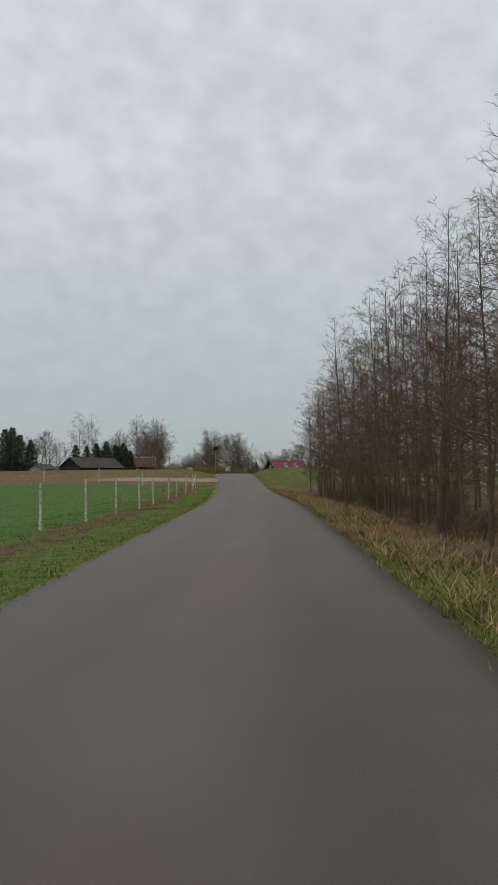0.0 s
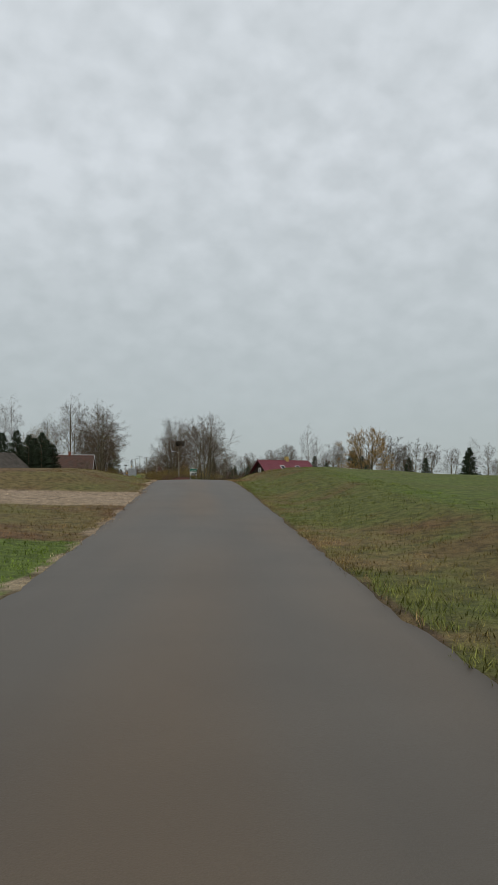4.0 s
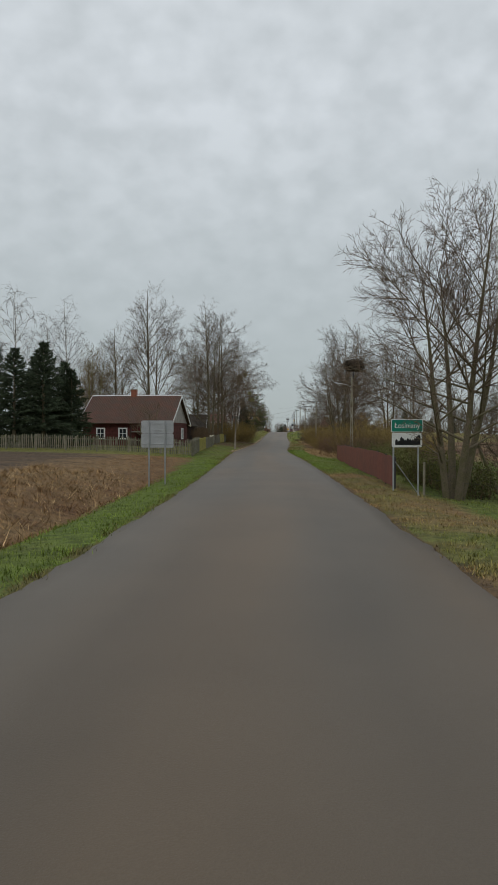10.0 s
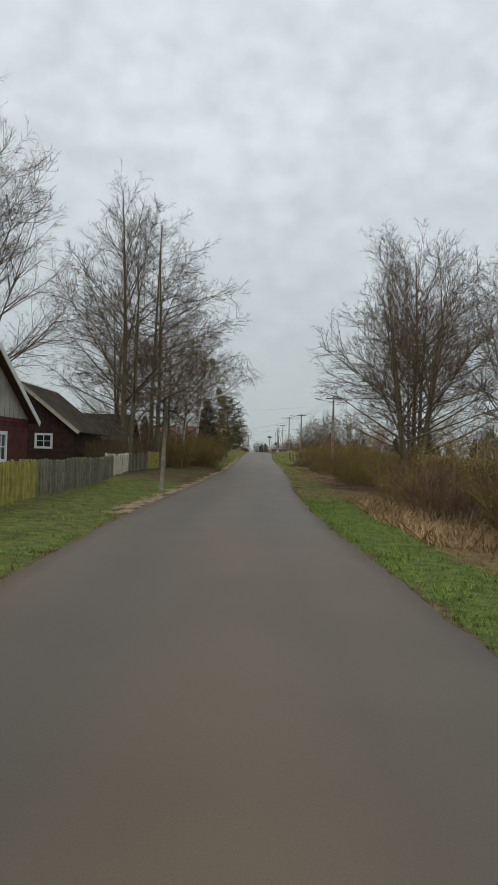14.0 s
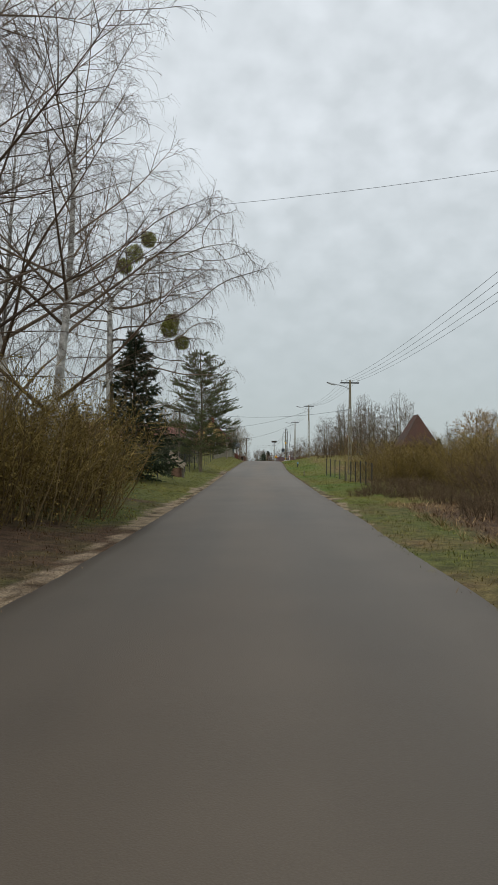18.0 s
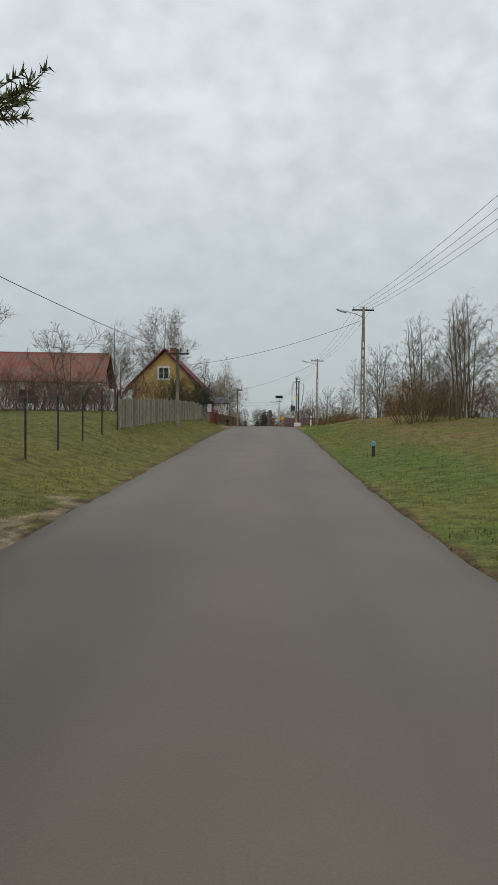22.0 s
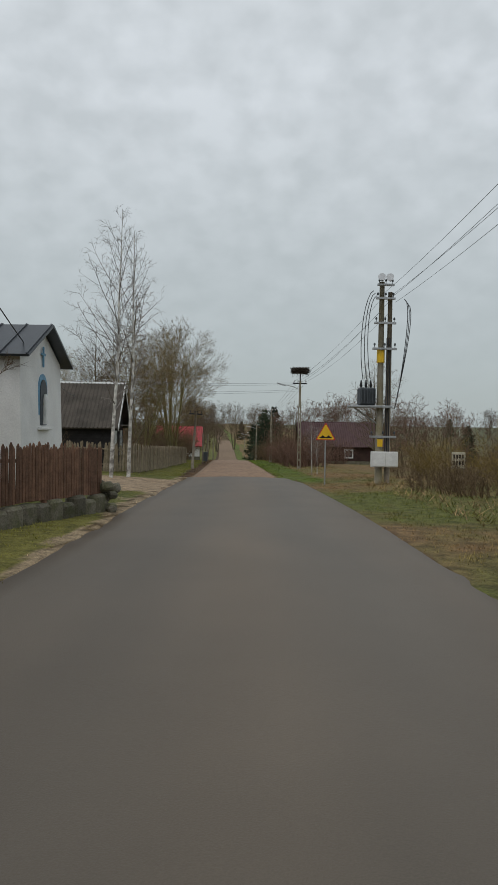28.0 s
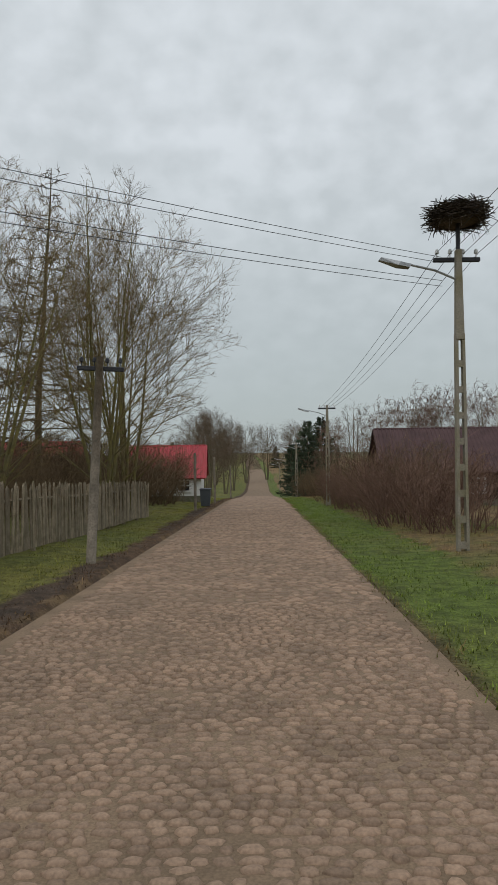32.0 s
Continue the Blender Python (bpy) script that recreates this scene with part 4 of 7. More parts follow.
proto("far_spire", limb_tree(35, 13, 2.9, 0.10, "oval", 16, (52, 24), 0.15, 0.02, 2, 0.07, 0.97, 1.7, 2.6, 3.4, 0.65, fine=0.016), BARK, FARWOOD)
proto("far_birch", limb_tree(36, 13, 2.6, 0.14, "oval", 30, (56, 32), 0.13, 0.012, 1, 0.1, 0.98, 1.6, 2.8, 3.4, 0.7, -0.28, fine=0.013), BIRCHBARK, TWIGPALE)
proto("alder_far", limb_tree(37, 9.8, 2.5, 0.06, "oval", 20, (68, 36), 0.09, 0.018, 2, 0.1, 0.97, 1.9, 3.0, 3.6, 0.5, 0.02, fine=0.012), BARK, TWIGRED)
proto("bush_brown", bush(41, 2.6, 3.2, 80, 7), BRAMBLE, BRAMBLE)
proto("bush_red", bush(42, 2.4, 2.8, 80, 7), TWIGRED, TWIGRED)
proto("bush_olive", bush(43, 3.0, 3.4, 80, 7, 0.05, 60), TWIGOLIVE, TWIGBUD)
proto("bramble", bush(44, 1.0, 2.4, 80, 6), BRAMBLE, BRAMBLE)
proto("hedge", bush(45, 1.7, 2.2, 60, 5, 0.09, 34), BRAMBLE, HEDGE)
proto("juniper", bush(46, 3.2, 1.9, 70, 6, 0.06, 130), BARK, NEEDLE)
proto("spruce", spruce(51, 8, 2.75), BARK, NEEDLE)
proto("pine", pine(52, 12, 4.8), BARK, PINE)

PLANT = {"lime_c": ("wide many-stemmed leafless tree behind the town sign", "tree"), "lime_side": ("tall leafless tree with level branches and hanging twigs", "tree"), "birch_c": ("leafless birch with a long bough over the road", "tree"),
         "lime_a": ("tall leafless lime tree with rising grey limbs", "tree"), "lime_b": ("tall spreading leafless tree with dense twigs", "tree"),
         "oak": ("round-crowned leafless tree in the distance", "tree"),
         "far_round": ("distant leafless tree on the skyline", "tree"), "far_spire": ("distant narrow leafless tree on the skyline", "tree"), "far_birch": ("distant pale birch on the skyline", "tree"), "poplar": ("many-stemmed leafless tree with yellowish lichen on its bark", "tree"),
         "willow": ("round golden-twigged willow without leaves", "tree"), "apple": ("old low fruit tree with bare crooked branches", "tree"),
         "birch_a": ("tall leafless birch with hanging twigs", "tree"), "birch_b": ("forked roadside birch with drooping bare twigs", "tree"),
         "birch_slim": ("slim young birch with white bark", "tree"), "alder_a": ("leafless alder with reddish-brown twigs", "tree"),
         "alder_far": ("reddish-brown leafless alder in the hollow", "tree"), "alder_b": ("bushy leafless alder at the wood's edge", "tree"), "larch": ("tall bare larch with level branches", "tree"),
         "ash": ("leafless forked tree beside the road", "tree"), "bush_brown": ("leafless brown thicket of thin stems", "shrub"),
         "bush_red": ("leafless reddish-brown roadside shrub", "shrub"), "bush_olive": ("olive-brown shrub with first buds", "shrub"),
         "bramble": ("low tangle of dry brown bramble", "shrub"), "hedge": ("yellowish-green hedge bush behind a fence", "shrub"),
         "juniper": ("dark evergreen shrub in a garden", "shrub"), "spruce": ("dark green spruce with branches to the ground", "tree"),
         "pine": ("spreading green pine beside the garden fence", "tree")}


def plant(key, x, y, size=1.0, turn=None, tall=1.0, group="", z=None, label=""):
    """Stands one plant of a kind on the land."""
    k = random.Random(int(x * 37 + y * 101))
    g = k.uniform(0, 6.28) if turn is None else turn
    lab, cat = PLANT[key]
    kind = {"tree": "tree", "shrub": "shrub"}[cat]
    species = key.split("_")[0]
    name = {"lime": "lime_tree", "oak": "round_tree", "bush": "shrub", "hedge": "hedge_bush", "bramble": "bramble", "juniper": "evergreen_shrub", "far": "distant_tree"}.get(species, species + "_tree")
    ob = thing(name, Matrix.Translation((x, y, ground(x, y) - 0.03 if z is None else z)) @ Matrix.Rotation(g, 4, "Z") @ Matrix.Diagonal((size, size, size * tall, 1)), label or lab, cat, group)
    low = "branchwork" if kind == "shrub" else "trunk"
    part(low, PROTO[key][0], None, ob)
    part("crown", PROTO[key][1], None, ob)
    return ob


# ---- poles and wires ----
def lattice_pole(h):
    """A concrete pole: solid head, and below it two legs with rungs between."""
    s = Shape()
    for side in (-1, 1):
        s.add([(side * (0.098 - 0.028 * a) + dx, dy, zz) for a, zz in ((0, -0.6), (1, h * 0.72)) for dx in (-0.029, 0.029) for dy in (-0.09 + 0.02 * a, 0.09 - 0.02 * a)],
              [(0, 1, 3, 2), (4, 6, 7, 5), (0, 4, 5, 1), (2, 3, 7, 6), (0, 2, 6, 4), (1, 5, 7, 3)])
    n = int(h * 0.72 / 0.55)
    for i in range(n):
        z = 0.05 + i * 0.55
        w = 0.094 - 0.028 * z / (h * 0.72)
        s.box(-w, -0.06, z, w, 0.06, z + 0.14)
    a, b = 0.088, 0.056
    z0 = h * 0.70
    s.add([(x * k, y * j, z) for k, j, z in ((a, 0.085, z0), (b, 0.075, h)) for x, y in ((-1, -1), (1, -1), (1, 1), (-1, 1))],
          [(0, 3, 2, 1), (4, 5, 6, 7), (0, 1, 5, 4), (1, 2, 6, 5), (2, 3, 7, 6), (3, 0, 4, 7)])
    return s


def crossarm(w):
    s = Shape().soft_box(-w / 2, -0.05, -0.045, w / 2, 0.05, 0.045, 0.012)
    return s


def insulator():
    return Shape().tube([(0, 0, 0), (0, 0, 0.08), (0, 0, 0.10), (0, 0, 0.16), (0, 0, 0.19)], [0.012, 0.012, 0.045, 0.04, 0.02], 8)


LAMPARM = Shape().tube([(0, 0, -0.55), (-0.5, 0, -0.33), (-1.05, 0, -0.2)], 0.025, 6)
LAMPHEAD = Shape().add([(-1.0, -0.06, -0.20), (-1.0, 0.06, -0.20), (-1.05, 0.10, -0.28), (-1.05, -0.10, -0.28), (-1.65, -0.07, -0.05), (-1.65, 0.07, -0.05), (-1.7, 0.05, -0.11), (-1.7, -0.05, -0.11),
                        (-1.25, -0.13, -0.16), (-1.25, 0.13, -0.16), (-1.3, 0.14, -0.24), (-1.3, -0.14, -0.24)],
                       [(0, 3, 2, 1), (0, 1, 9, 8), (1, 2, 10, 9), (2, 3, 11, 10), (3, 0, 8, 11), (8, 9, 5, 4), (9, 10, 6, 5), (10, 11, 7, 6), (11, 8, 4, 7), (4, 5, 6, 7)])


def street_pole(x, y, h, lamp=True, lamp_at=0.0, wooden=False, arm=1.3, turn=0.0, lean=0.0, label="", count=4):
    z = ground(x, y)
    lab = label or ("weathered wooden power pole with a crossarm" if wooden else "perforated concrete power pole with crossarm" + (" and street lamp" if lamp else ""))
    ob = thing("power_pole" if not lamp else "street_lamp_pole", Matrix.Translation((x, y, z)) @ Matrix.Rotation(turn, 4, "Z") @ Matrix.Rotation(lean, 4, "Y"), lab, "power pole", "power poles along the road")
    if wooden:
        part("pole", Shape().tube([(0, 0, -0.6), (0, 0, h * 0.5), (0, 0, h + 0.15)], [0.105, 0.092, 0.075], 9), OLDPOLE, ob, smooth=True)
    else:
        part("pole", lattice_pole(h + 0.1), CONCRETE, ob)
    if arm:
        a = part("crossarm", crossarm(arm), DARKMETAL, ob)
        a.location = (0, 0.12, h - 0.08)
        me = insulator().mesh("insulator", WHITE if not wooden else DARKMETAL)
        for i in range(count):
            q = part("insulator", me, None, a)
            q.location = (-arm / 2 + 0.08 + (arm - 0.16) * i / (count - 1), 0, 0.04)
    if lamp:
        la = part("lamp_arm", LAMPARM, METAL, ob)
        la.location = (0, 0, h - lamp_at)
        lh = part("lamp_head", LAMPHEAD, METAL, la, "grey lamp head")
    return ob


def wire(a, b, sag, r=0.0075, label="thin black overhead wire between poles"):
    a, b = Vector(a), Vector(b)
    pts = [a.lerp(b, i / 18) - Vector((0, 0, sag * 4 * (i / 18) * (1 - i / 18))) for i in range(19)]
    single("overhead_wire", Shape().tube(pts, r, 4), WIRE, label, "wire", group="overhead wires")


def stork_nest(x, y, z, w, h, group="stork nests"):
    rng = random.Random(int(x * 10 + y))
    ob = thing("stork_nest", Matrix.Translation((x, y, z)), "large dark stork nest of sticks on a pole top", "nest", group)
    core = Shape()
    n = 22
    rings = [(0.30, 0.0), (0.44, 0.12), (0.5, 0.45), (0.48, 0.85), (0.38, 1.0), (0.15, 0.9)]
    for q, f in rings:
        for k in range(n):
            g = 6.283 * k / n
            j = w * q * rng.uniform(0.92, 1.06)
            core.v.append((math.cos(g) * j, math.sin(g) * j, h * f + rng.uniform(-0.03, 0.03)))
    for i in range(len(rings) - 1):
        for k in range(n):
            core.f.append((i * n + k, i * n + (k + 1) % n, (i + 1) * n + (k + 1) % n, (i + 1) * n + k))
    core.f.append(tuple(reversed(range(n))))
    core.f.append(tuple((len(rings) - 1) * n + k for k in range(n)))
    part("nest_core", core, NEST, ob)
    st = Shape()
    for _ in range(520):
        g, f = rng.uniform(0, 6.283), rng.random()
        q = w * 0.5 * (0.82 + 0.2 * math.sin(f * 3.14))
        p = Vector((math.cos(g) * q, math.sin(g) * q, h * f))
        t = Vector((-math.sin(g), math.cos(g), rng.uniform(-0.35, 0.35))) + Vector((math.cos(g), math.sin(g), 0)) * rng.uniform(-0.3, 0.55)
        t = t.normalized() * rng.uniform(0.2, 0.5)
        st.tube([p - t, p + t], [0.011, 0.007], 3, False)
    for _ in range(26):
        g = rng.uniform(0, 6.283)
        p = Vector((math.cos(g) * w * 0.46, math.sin(g) * w * 0.46, 0.1))
        st.tube([p, p + Vector((math.cos(g) * 0.15, math.sin(g) * 0.15, -rng.uniform(0.2, 0.45)))], [0.008, 0.004], 3, False)
    tagged(part("stick_layer", st, NEST, ob), "loose dark sticks", kind="stuff")
    return ob


# ---- fences ----
def fence_points(pts, step):
    """Even places along a line of corners, with the line's heading."""
    out_rows = []
    for (x0, y0), (x1, y1) in zip(pts[:-1], pts[1:]):
        ln = math.hypot(x1 - x0, y1 - y0)
        n = max(1, int(ln / step))
        for i in range(n):
            f = (i + 0.5) / n
            out_rows.append((x0 + (x1 - x0) * f, y0 + (y1 - y0) * f, math.atan2(y1 - y0, x1 - x0)))
    return out_rows


def picket_shapes(h, w, t, kinds, pointed, material, seed):
    rng = random.Random(seed)
    made = []
    for _ in range(kinds):
        hh, tip = h * rng.uniform(0.93, 1.05), (w * 0.7 if pointed else w * rng.uniform(-0.2, 0.2))
        s = Shape()
        p = [(-w / 2, 0), (w / 2, 0), (w / 2 * rng.uniform(0.92, 1), hh - max(tip, 0)), (0, hh), (-w / 2 * rng.uniform(0.92, 1), hh - max(tip, 0) + min(tip, 0))]
        s.add([(x, y, z) for y in (-t / 2, t / 2) for x, z in p], [(4, 3, 2, 1, 0), (5, 6, 7, 8, 9), *[(i, (i + 1) % 5, 5 + (i + 1) % 5, 5 + i) for i in range(5)]])
        made.append(s.mesh("picket", material))
    return made


def picket_fence(pts, h, w, step, label, material=None, post_every=2.4, pointed=True, tilt=2.0, rise=0.08, seed=1, posts=True, group="", railmat=None):
    material = material or PICKET
    rng = random.Random(seed)
    ob = thing("picket_fence", Matrix.Translation((pts[0][0], pts[0][1], 0)), label, "fence", group)
    shapes = picket_shapes(h - rise, w, 0.022, 6, pointed, material, seed)
    o = Vector((pts[0][0], pts[0][1], 0))
    for x, y, g in fence_points(pts, step):
        q = part("picket", rng.choice(shapes), None, ob)
        q.matrix_local = Matrix.Translation(Vector((x, y, ground(x, y) + rise)) - o) @ Matrix.Rotation(g, 4, "Z") @ Matrix.Rotation(radians(rng.gauss(0, tilt)), 4, "Y") @ Matrix.Rotation(radians(rng.gauss(0, tilt * 0.5)), 4, "X")
    for (x0, y0), (x1, y1) in zip(pts[:-1], pts[1:]):
        ln = math.hypot(x1 - x0, y1 - y0)
        n = max(1, int(round(ln / post_every)))
        nx, ny = -(y1 - y0) / ln * 0.05, (x1 - x0) / ln * 0.05
        for i in range(n):
            a = Vector((x0 + (x1 - x0) * i / n + nx, y0 + (y1 - y0) * i / n + ny, 0))
            b = Vector((x0 + (x1 - x0) * (i + 1) / n + nx, y0 + (y1 - y0) * (i + 1) / n + ny, 0))
            za, zb = ground(a.x, a.y), ground(b.x, b.y)
            for f in (0.28, 0.78):
                p, q = a + Vector((0, 0, za + h * f)) - o, b + Vector((0, 0, zb + h * f)) - o
                part("rail", Shape().tube([p, q], 0.034, 4), railmat or material, ob)
            if posts:
                part("post", Shape().tube([a + Vector((0, 0, za - 0.3)) - o, a + Vector((0, 0, za + h * 0.98)) - o], [0.065, 0.055], 7), railmat or material, ob)
    return ob


def mesh_fence(pts, h, step, label, post_mat=None, cell=0.085, wire_mat=None, top=False, post_r=0.028, group=""):
    """Posts with woven wire of crossing strands."""
    ob = thing("wire_mesh_fence", Matrix.Translation((pts[0][0], pts[0][1], 0)), label, "fence", group)
    o = Vector((pts[0][0], pts[0][1], 0))
    net = Shape()
    for (x0, y0), (x1, y1) in zip(pts[:-1], pts[1:]):
        ln = math.hypot(x1 - x0, y1 - y0)
        ux, uy = (x1 - x0) / ln, (y1 - y0) / ln
        n = max(1, int(round(ln / step)))
        for i in range(n + 1):
            p = Vector((x0 + ux * ln * i / n, y0 + uy * ln * i / n, 0)) - o
            z = ground(p.x + o.x, p.y + o.y)
            part("post", Shape().tube([p + Vector((0, 0, z - 0.3)), p + Vector((0, 0, z + h + 0.06))], post_r, 6), post_mat or DARKMETAL, ob)
        m = int(ln / cell)
        k = int(h / cell)

        def at(i, j):
            f = max(0.0, min(1.0, i / m))
            x, y = x0 + ux * ln * f, y0 + uy * ln * f
            return Vector((x - o.x, y - o.y, ground(x, y) + 0.04 + h * j / k * 0.97))
        wd = Vector((ux, uy, 0)) * 0.0022
        for i in range(-k, m, 2):
            for s in (1, -1):
                a, b = (max(i, 0), max(0, -i)), (min(i + k, m), min(k, m - i))
                if s < 0:
                    a, b = (a[0], k - a[1]), (b[0], k - b[1])
                p, q = at(*a), at(*b)
                net.add([p - wd, p + wd, q + wd, q - wd], [(0, 1, 2, 3)])
        for f in (0.0, 0.5, 1.0):
            for i in range(n):
                p = at(m * i / n, k * f)
                q = at(m * (i + 1) / n, k * f)
                net.tube([p, q], 0.004, 3, False)
    tagged(part("wire_netting", net, wire_mat or DARKMETAL, ob), kind="stuff")
    return ob


# ---- houses ----
def window(parent, m, w, h, frame_mat=None, cols=2, rows=2, shutters=None, trim=0.09):
    frame_mat = frame_mat or WHITE
    win = part("window", Shape().box(-w / 2, -0.005, 0, w / 2, 0.02, h), GLASS, parent)
    win.matrix_local = m
    f = Shape()
    for x0, x1, z0, z1 in ((-w / 2 - trim, -w / 2 + 0.04, -trim, h + trim), (w / 2 - 0.04, w / 2 + trim, -trim, h + trim), (-w / 2, w / 2, -trim, 0.04), (-w / 2, w / 2, h - 0.04, h + trim)):
        f.box(x0, -0.055, z0, x1, 0.02, z1)
    part("frame", f, frame_mat, win)
    b = Shape()
    for i in range(1, cols):
        x = -w / 2 + w * i / cols
        b.box(x - 0.025, -0.035, 0.04, x + 0.025, -0.006, h - 0.04)
    for j in range(1, rows):
        z = h * j / rows
        b.box(-w / 2 + 0.04, -0.033, z - 0.02, w / 2 - 0.04, -0.007, z + 0.02)
    part("glazing_bar", b, frame_mat, win)
    return win


def gable_house(x, y, turn, ln, wd, wall_h, roof_h, wall_mat, roof_mat, label, gable_mat=None, over=0.4, boards=0.16, ribs=0.0, barge=None, chimney=None, base=0.4, z=None, name="house", rib_rows=0, down=0.0, wind=()):
    """A house with its ridge along its local x. chimney: (x, material); wind: windows as (side, place, sill, w, h)."""
    zz = (ground(x, y) if z is None else z) - down
    ob = thing(name, Matrix.Translation((x, y, zz)) @ Matrix.Rotation(turn, 4, "Z"), label, "house" if name == "house" else name.replace("_", " "))
    part("plinth", Shape().box(-ln / 2 - 0.04, -wd / 2 - 0.04, -0.8, ln / 2 + 0.04, wd / 2 + 0.04, base), STONE, ob)
    rows_n = max(1, int((wall_h - base) / boards)) if boards else 1
    for side in range(4):
        core = 0.03 if boards else 0.0
        spans = ((-ln / 2 + core, -wd / 2 + core, ln / 2 - core, -wd / 2 + 0.2), (-ln / 2 + core, wd / 2 - 0.2, ln / 2 - core, wd / 2 - core), (-ln / 2 + core, -wd / 2 + 0.2, -ln / 2 + 0.2, wd / 2 - 0.2), (ln / 2 - 0.2, -wd / 2 + 0.2, ln / 2 - core, wd / 2 - 0.2))[side]
        wall = part("wall", Shape().box(spans[0], spans[1], base, spans[2], spans[3], wall_h), wall_mat, ob)
        for i in range(rows_n if boards else 0):
            z0 = base + (wall_h - base) * i / rows_n
            z1 = base + (wall_h - base) * (i + 1) / rows_n - 0.012
            t = 0.012 * (i % 2)
            q = ((-ln / 2, -wd / 2 - t, ln / 2, -wd / 2 + 0.029), (-ln / 2, wd / 2 - 0.029, ln / 2, wd / 2 + t), (-ln / 2 - t, -wd / 2 + 0.03, -ln / 2 + 0.029, wd / 2 - 0.03), (ln / 2 - 0.029, -wd / 2 + 0.03, ln / 2 + t, wd / 2 - 0.03))[side]
            part("board", Shape().box(q[0], q[1], z0, q[2], q[3], z1), wall_mat, wall)
    for sx in (-1, 1):
        lo, hi = sx * (ln / 2 - 0.15), sx * (ln / 2 - (0.02 if boards else 0.0))
        tri3 = [(-wd / 2, wall_h), (wd / 2, wall_h), (0, wall_h + roof_h)]
        gable = part("gable", Shape().add([(q, a, b) for q in (lo, hi) for a, b in tri3], [(0, 2, 1), (3, 4, 5), (0, 1, 4, 3), (1, 2, 5, 4), (2, 0, 3, 5)]), gable_mat or wall_mat, ob)
        n = int(wd / 0.2) if boards else 0
        for i in range(n):
            y0, y1 = -wd / 2 + wd * i / n, -wd / 2 + wd * (i + 1) / n - 0.012
            h0, h1 = roof_h * (1 - abs(y0) / (wd / 2)), roof_h * (1 - abs(y1) / (wd / 2))
            far_x = sx * (ln / 2 + 0.01 + 0.012 * (i % 2))
            near_x = sx * (ln / 2 - 0.019)
            part("board", Shape().add([(q, a, b) for q in (near_x, far_x) for a, b in ((y0, wall_h), (y1, wall_h), (y1, wall_h + max(0.02, h1)), (y0, wall_h + max(0.02, h0)))],
                                      [(0, 3, 2, 1), (4, 5, 6, 7), (0, 1, 5, 4), (1, 2, 6, 5), (2, 3, 7, 6), (3, 0, 4, 7)]), gable_mat or wall_mat, gable)
    slope = math.hypot(wd / 2, roof_h)
    drop = over * roof_h / (wd / 2)
    for sy in (-1, 1):
        r = Shape()
        top, low = Vector((0, 0, wall_h + roof_h + 0.06)), Vector((0, sy * (wd / 2 + over), wall_h - drop + 0.06))
        nrm = Vector((0, sy * roof_h, wd / 2)).normalized()
        for x0, x1 in ((-ln / 2 - over, ln / 2 + over),):
            p = [Vector((xx, q.y, q.z)) + nrm * t for t in (0, 0.07) for xx, q in ((x0, top), (x1, top), (x1, low), (x0, low))]
            r.add(p, [(0, 1, 2, 3), (7, 6, 5, 4), (0, 4, 5, 1), (1, 5, 6, 2), (2, 6, 7, 3), (3, 7, 4, 0)])
        roof = part("roof", r, roof_mat, ob)
        if ribs:
            k = Shape()
            n = int((ln + 2 * over) / ribs)
            for i in range(n + 1):
                xx = -ln / 2 - over + (ln + 2 * over) * i / n
                p = [Vector((xx + dx, q.y, q.z)) + nrm * t for q in (top, low) for dx, t in ((-ribs * 0.28, 0.071), (0, 0.071 + min(0.05, ribs * 0.3)), (ribs * 0.28, 0.071))]
                k.add(p, [(0, 3, 4, 1), (1, 4, 5, 2), (0, 1, 2), (3, 5, 4)])
            for j in range(1, rib_rows):
                q = top.lerp(low, j / rib_rows)
                k.box(-ln / 2 - over, -0.02, 0, ln / 2 + over, 0.02, 0.018, Matrix.Translation(q + nrm * 0.072) @ Matrix.Rotation(-sy * math.atan2(roof_h, wd / 2), 4, "X"))
            tagged(part("ribs", k, roof_mat, roof), kind="stuff")
        if barge:
            for sx in (-1, 1):
                b = Shape()
                xx = sx * (ln / 2 + over + 0.025)
                p = [Vector((xx + dx, q.y, q.z)) + nrm * t for dx in (-0.02, 0.02) for q, t in ((top, -0.10), (top, 0.11), (low, 0.11), (low, -0.10))]
                b.add(p, [(0, 1, 2, 3), (7, 6, 5, 4), (0, 4, 5, 1), (1, 5, 6, 2), (2, 6, 7, 3), (3, 7, 4, 0)])
                part("bargeboard", b, barge, ob)
    part("ridge_cap", Shape().tube([(-ln / 2 - over, 0, wall_h + roof_h + 0.12), (ln / 2 + over, 0, wall_h + roof_h + 0.12)], 0.09, 6), barge if barge and ribs else roof_mat, ob)
    if chimney:
        cx, cm = chimney
        c = part("chimney", Shape().soft_box(cx - 0.28, -0.25, wall_h + roof_h - 0.5, cx + 0.28, 0.25, wall_h + roof_h + 0.75, 0.02), cm, ob)
        part("chimney_cap", Shape().soft_box(cx - 0.34, -0.31, wall_h + roof_h + 0.751, cx + 0.34, 0.31, wall_h + roof_h + 0.83, 0.02), CONCRETE, c)
    for side, place, sill, w, h in wind:
        if side in "SN":
            m = Matrix.Translation((place, (-wd / 2 - 0.03) if side == "S" else wd / 2 + 0.03, sill)) @ Matrix.Rotation(0 if side == "S" else math.pi, 4, "Z")
        else:
            m = Matrix.Translation(((ln / 2 + 0.045) if side == "E" else -ln / 2 - 0.045, place, sill)) @ Matrix.Rotation(math.pi / 2 if side == "E" else -math.pi / 2, 4, "Z")
        window(ob, m, w, h)
    return ob


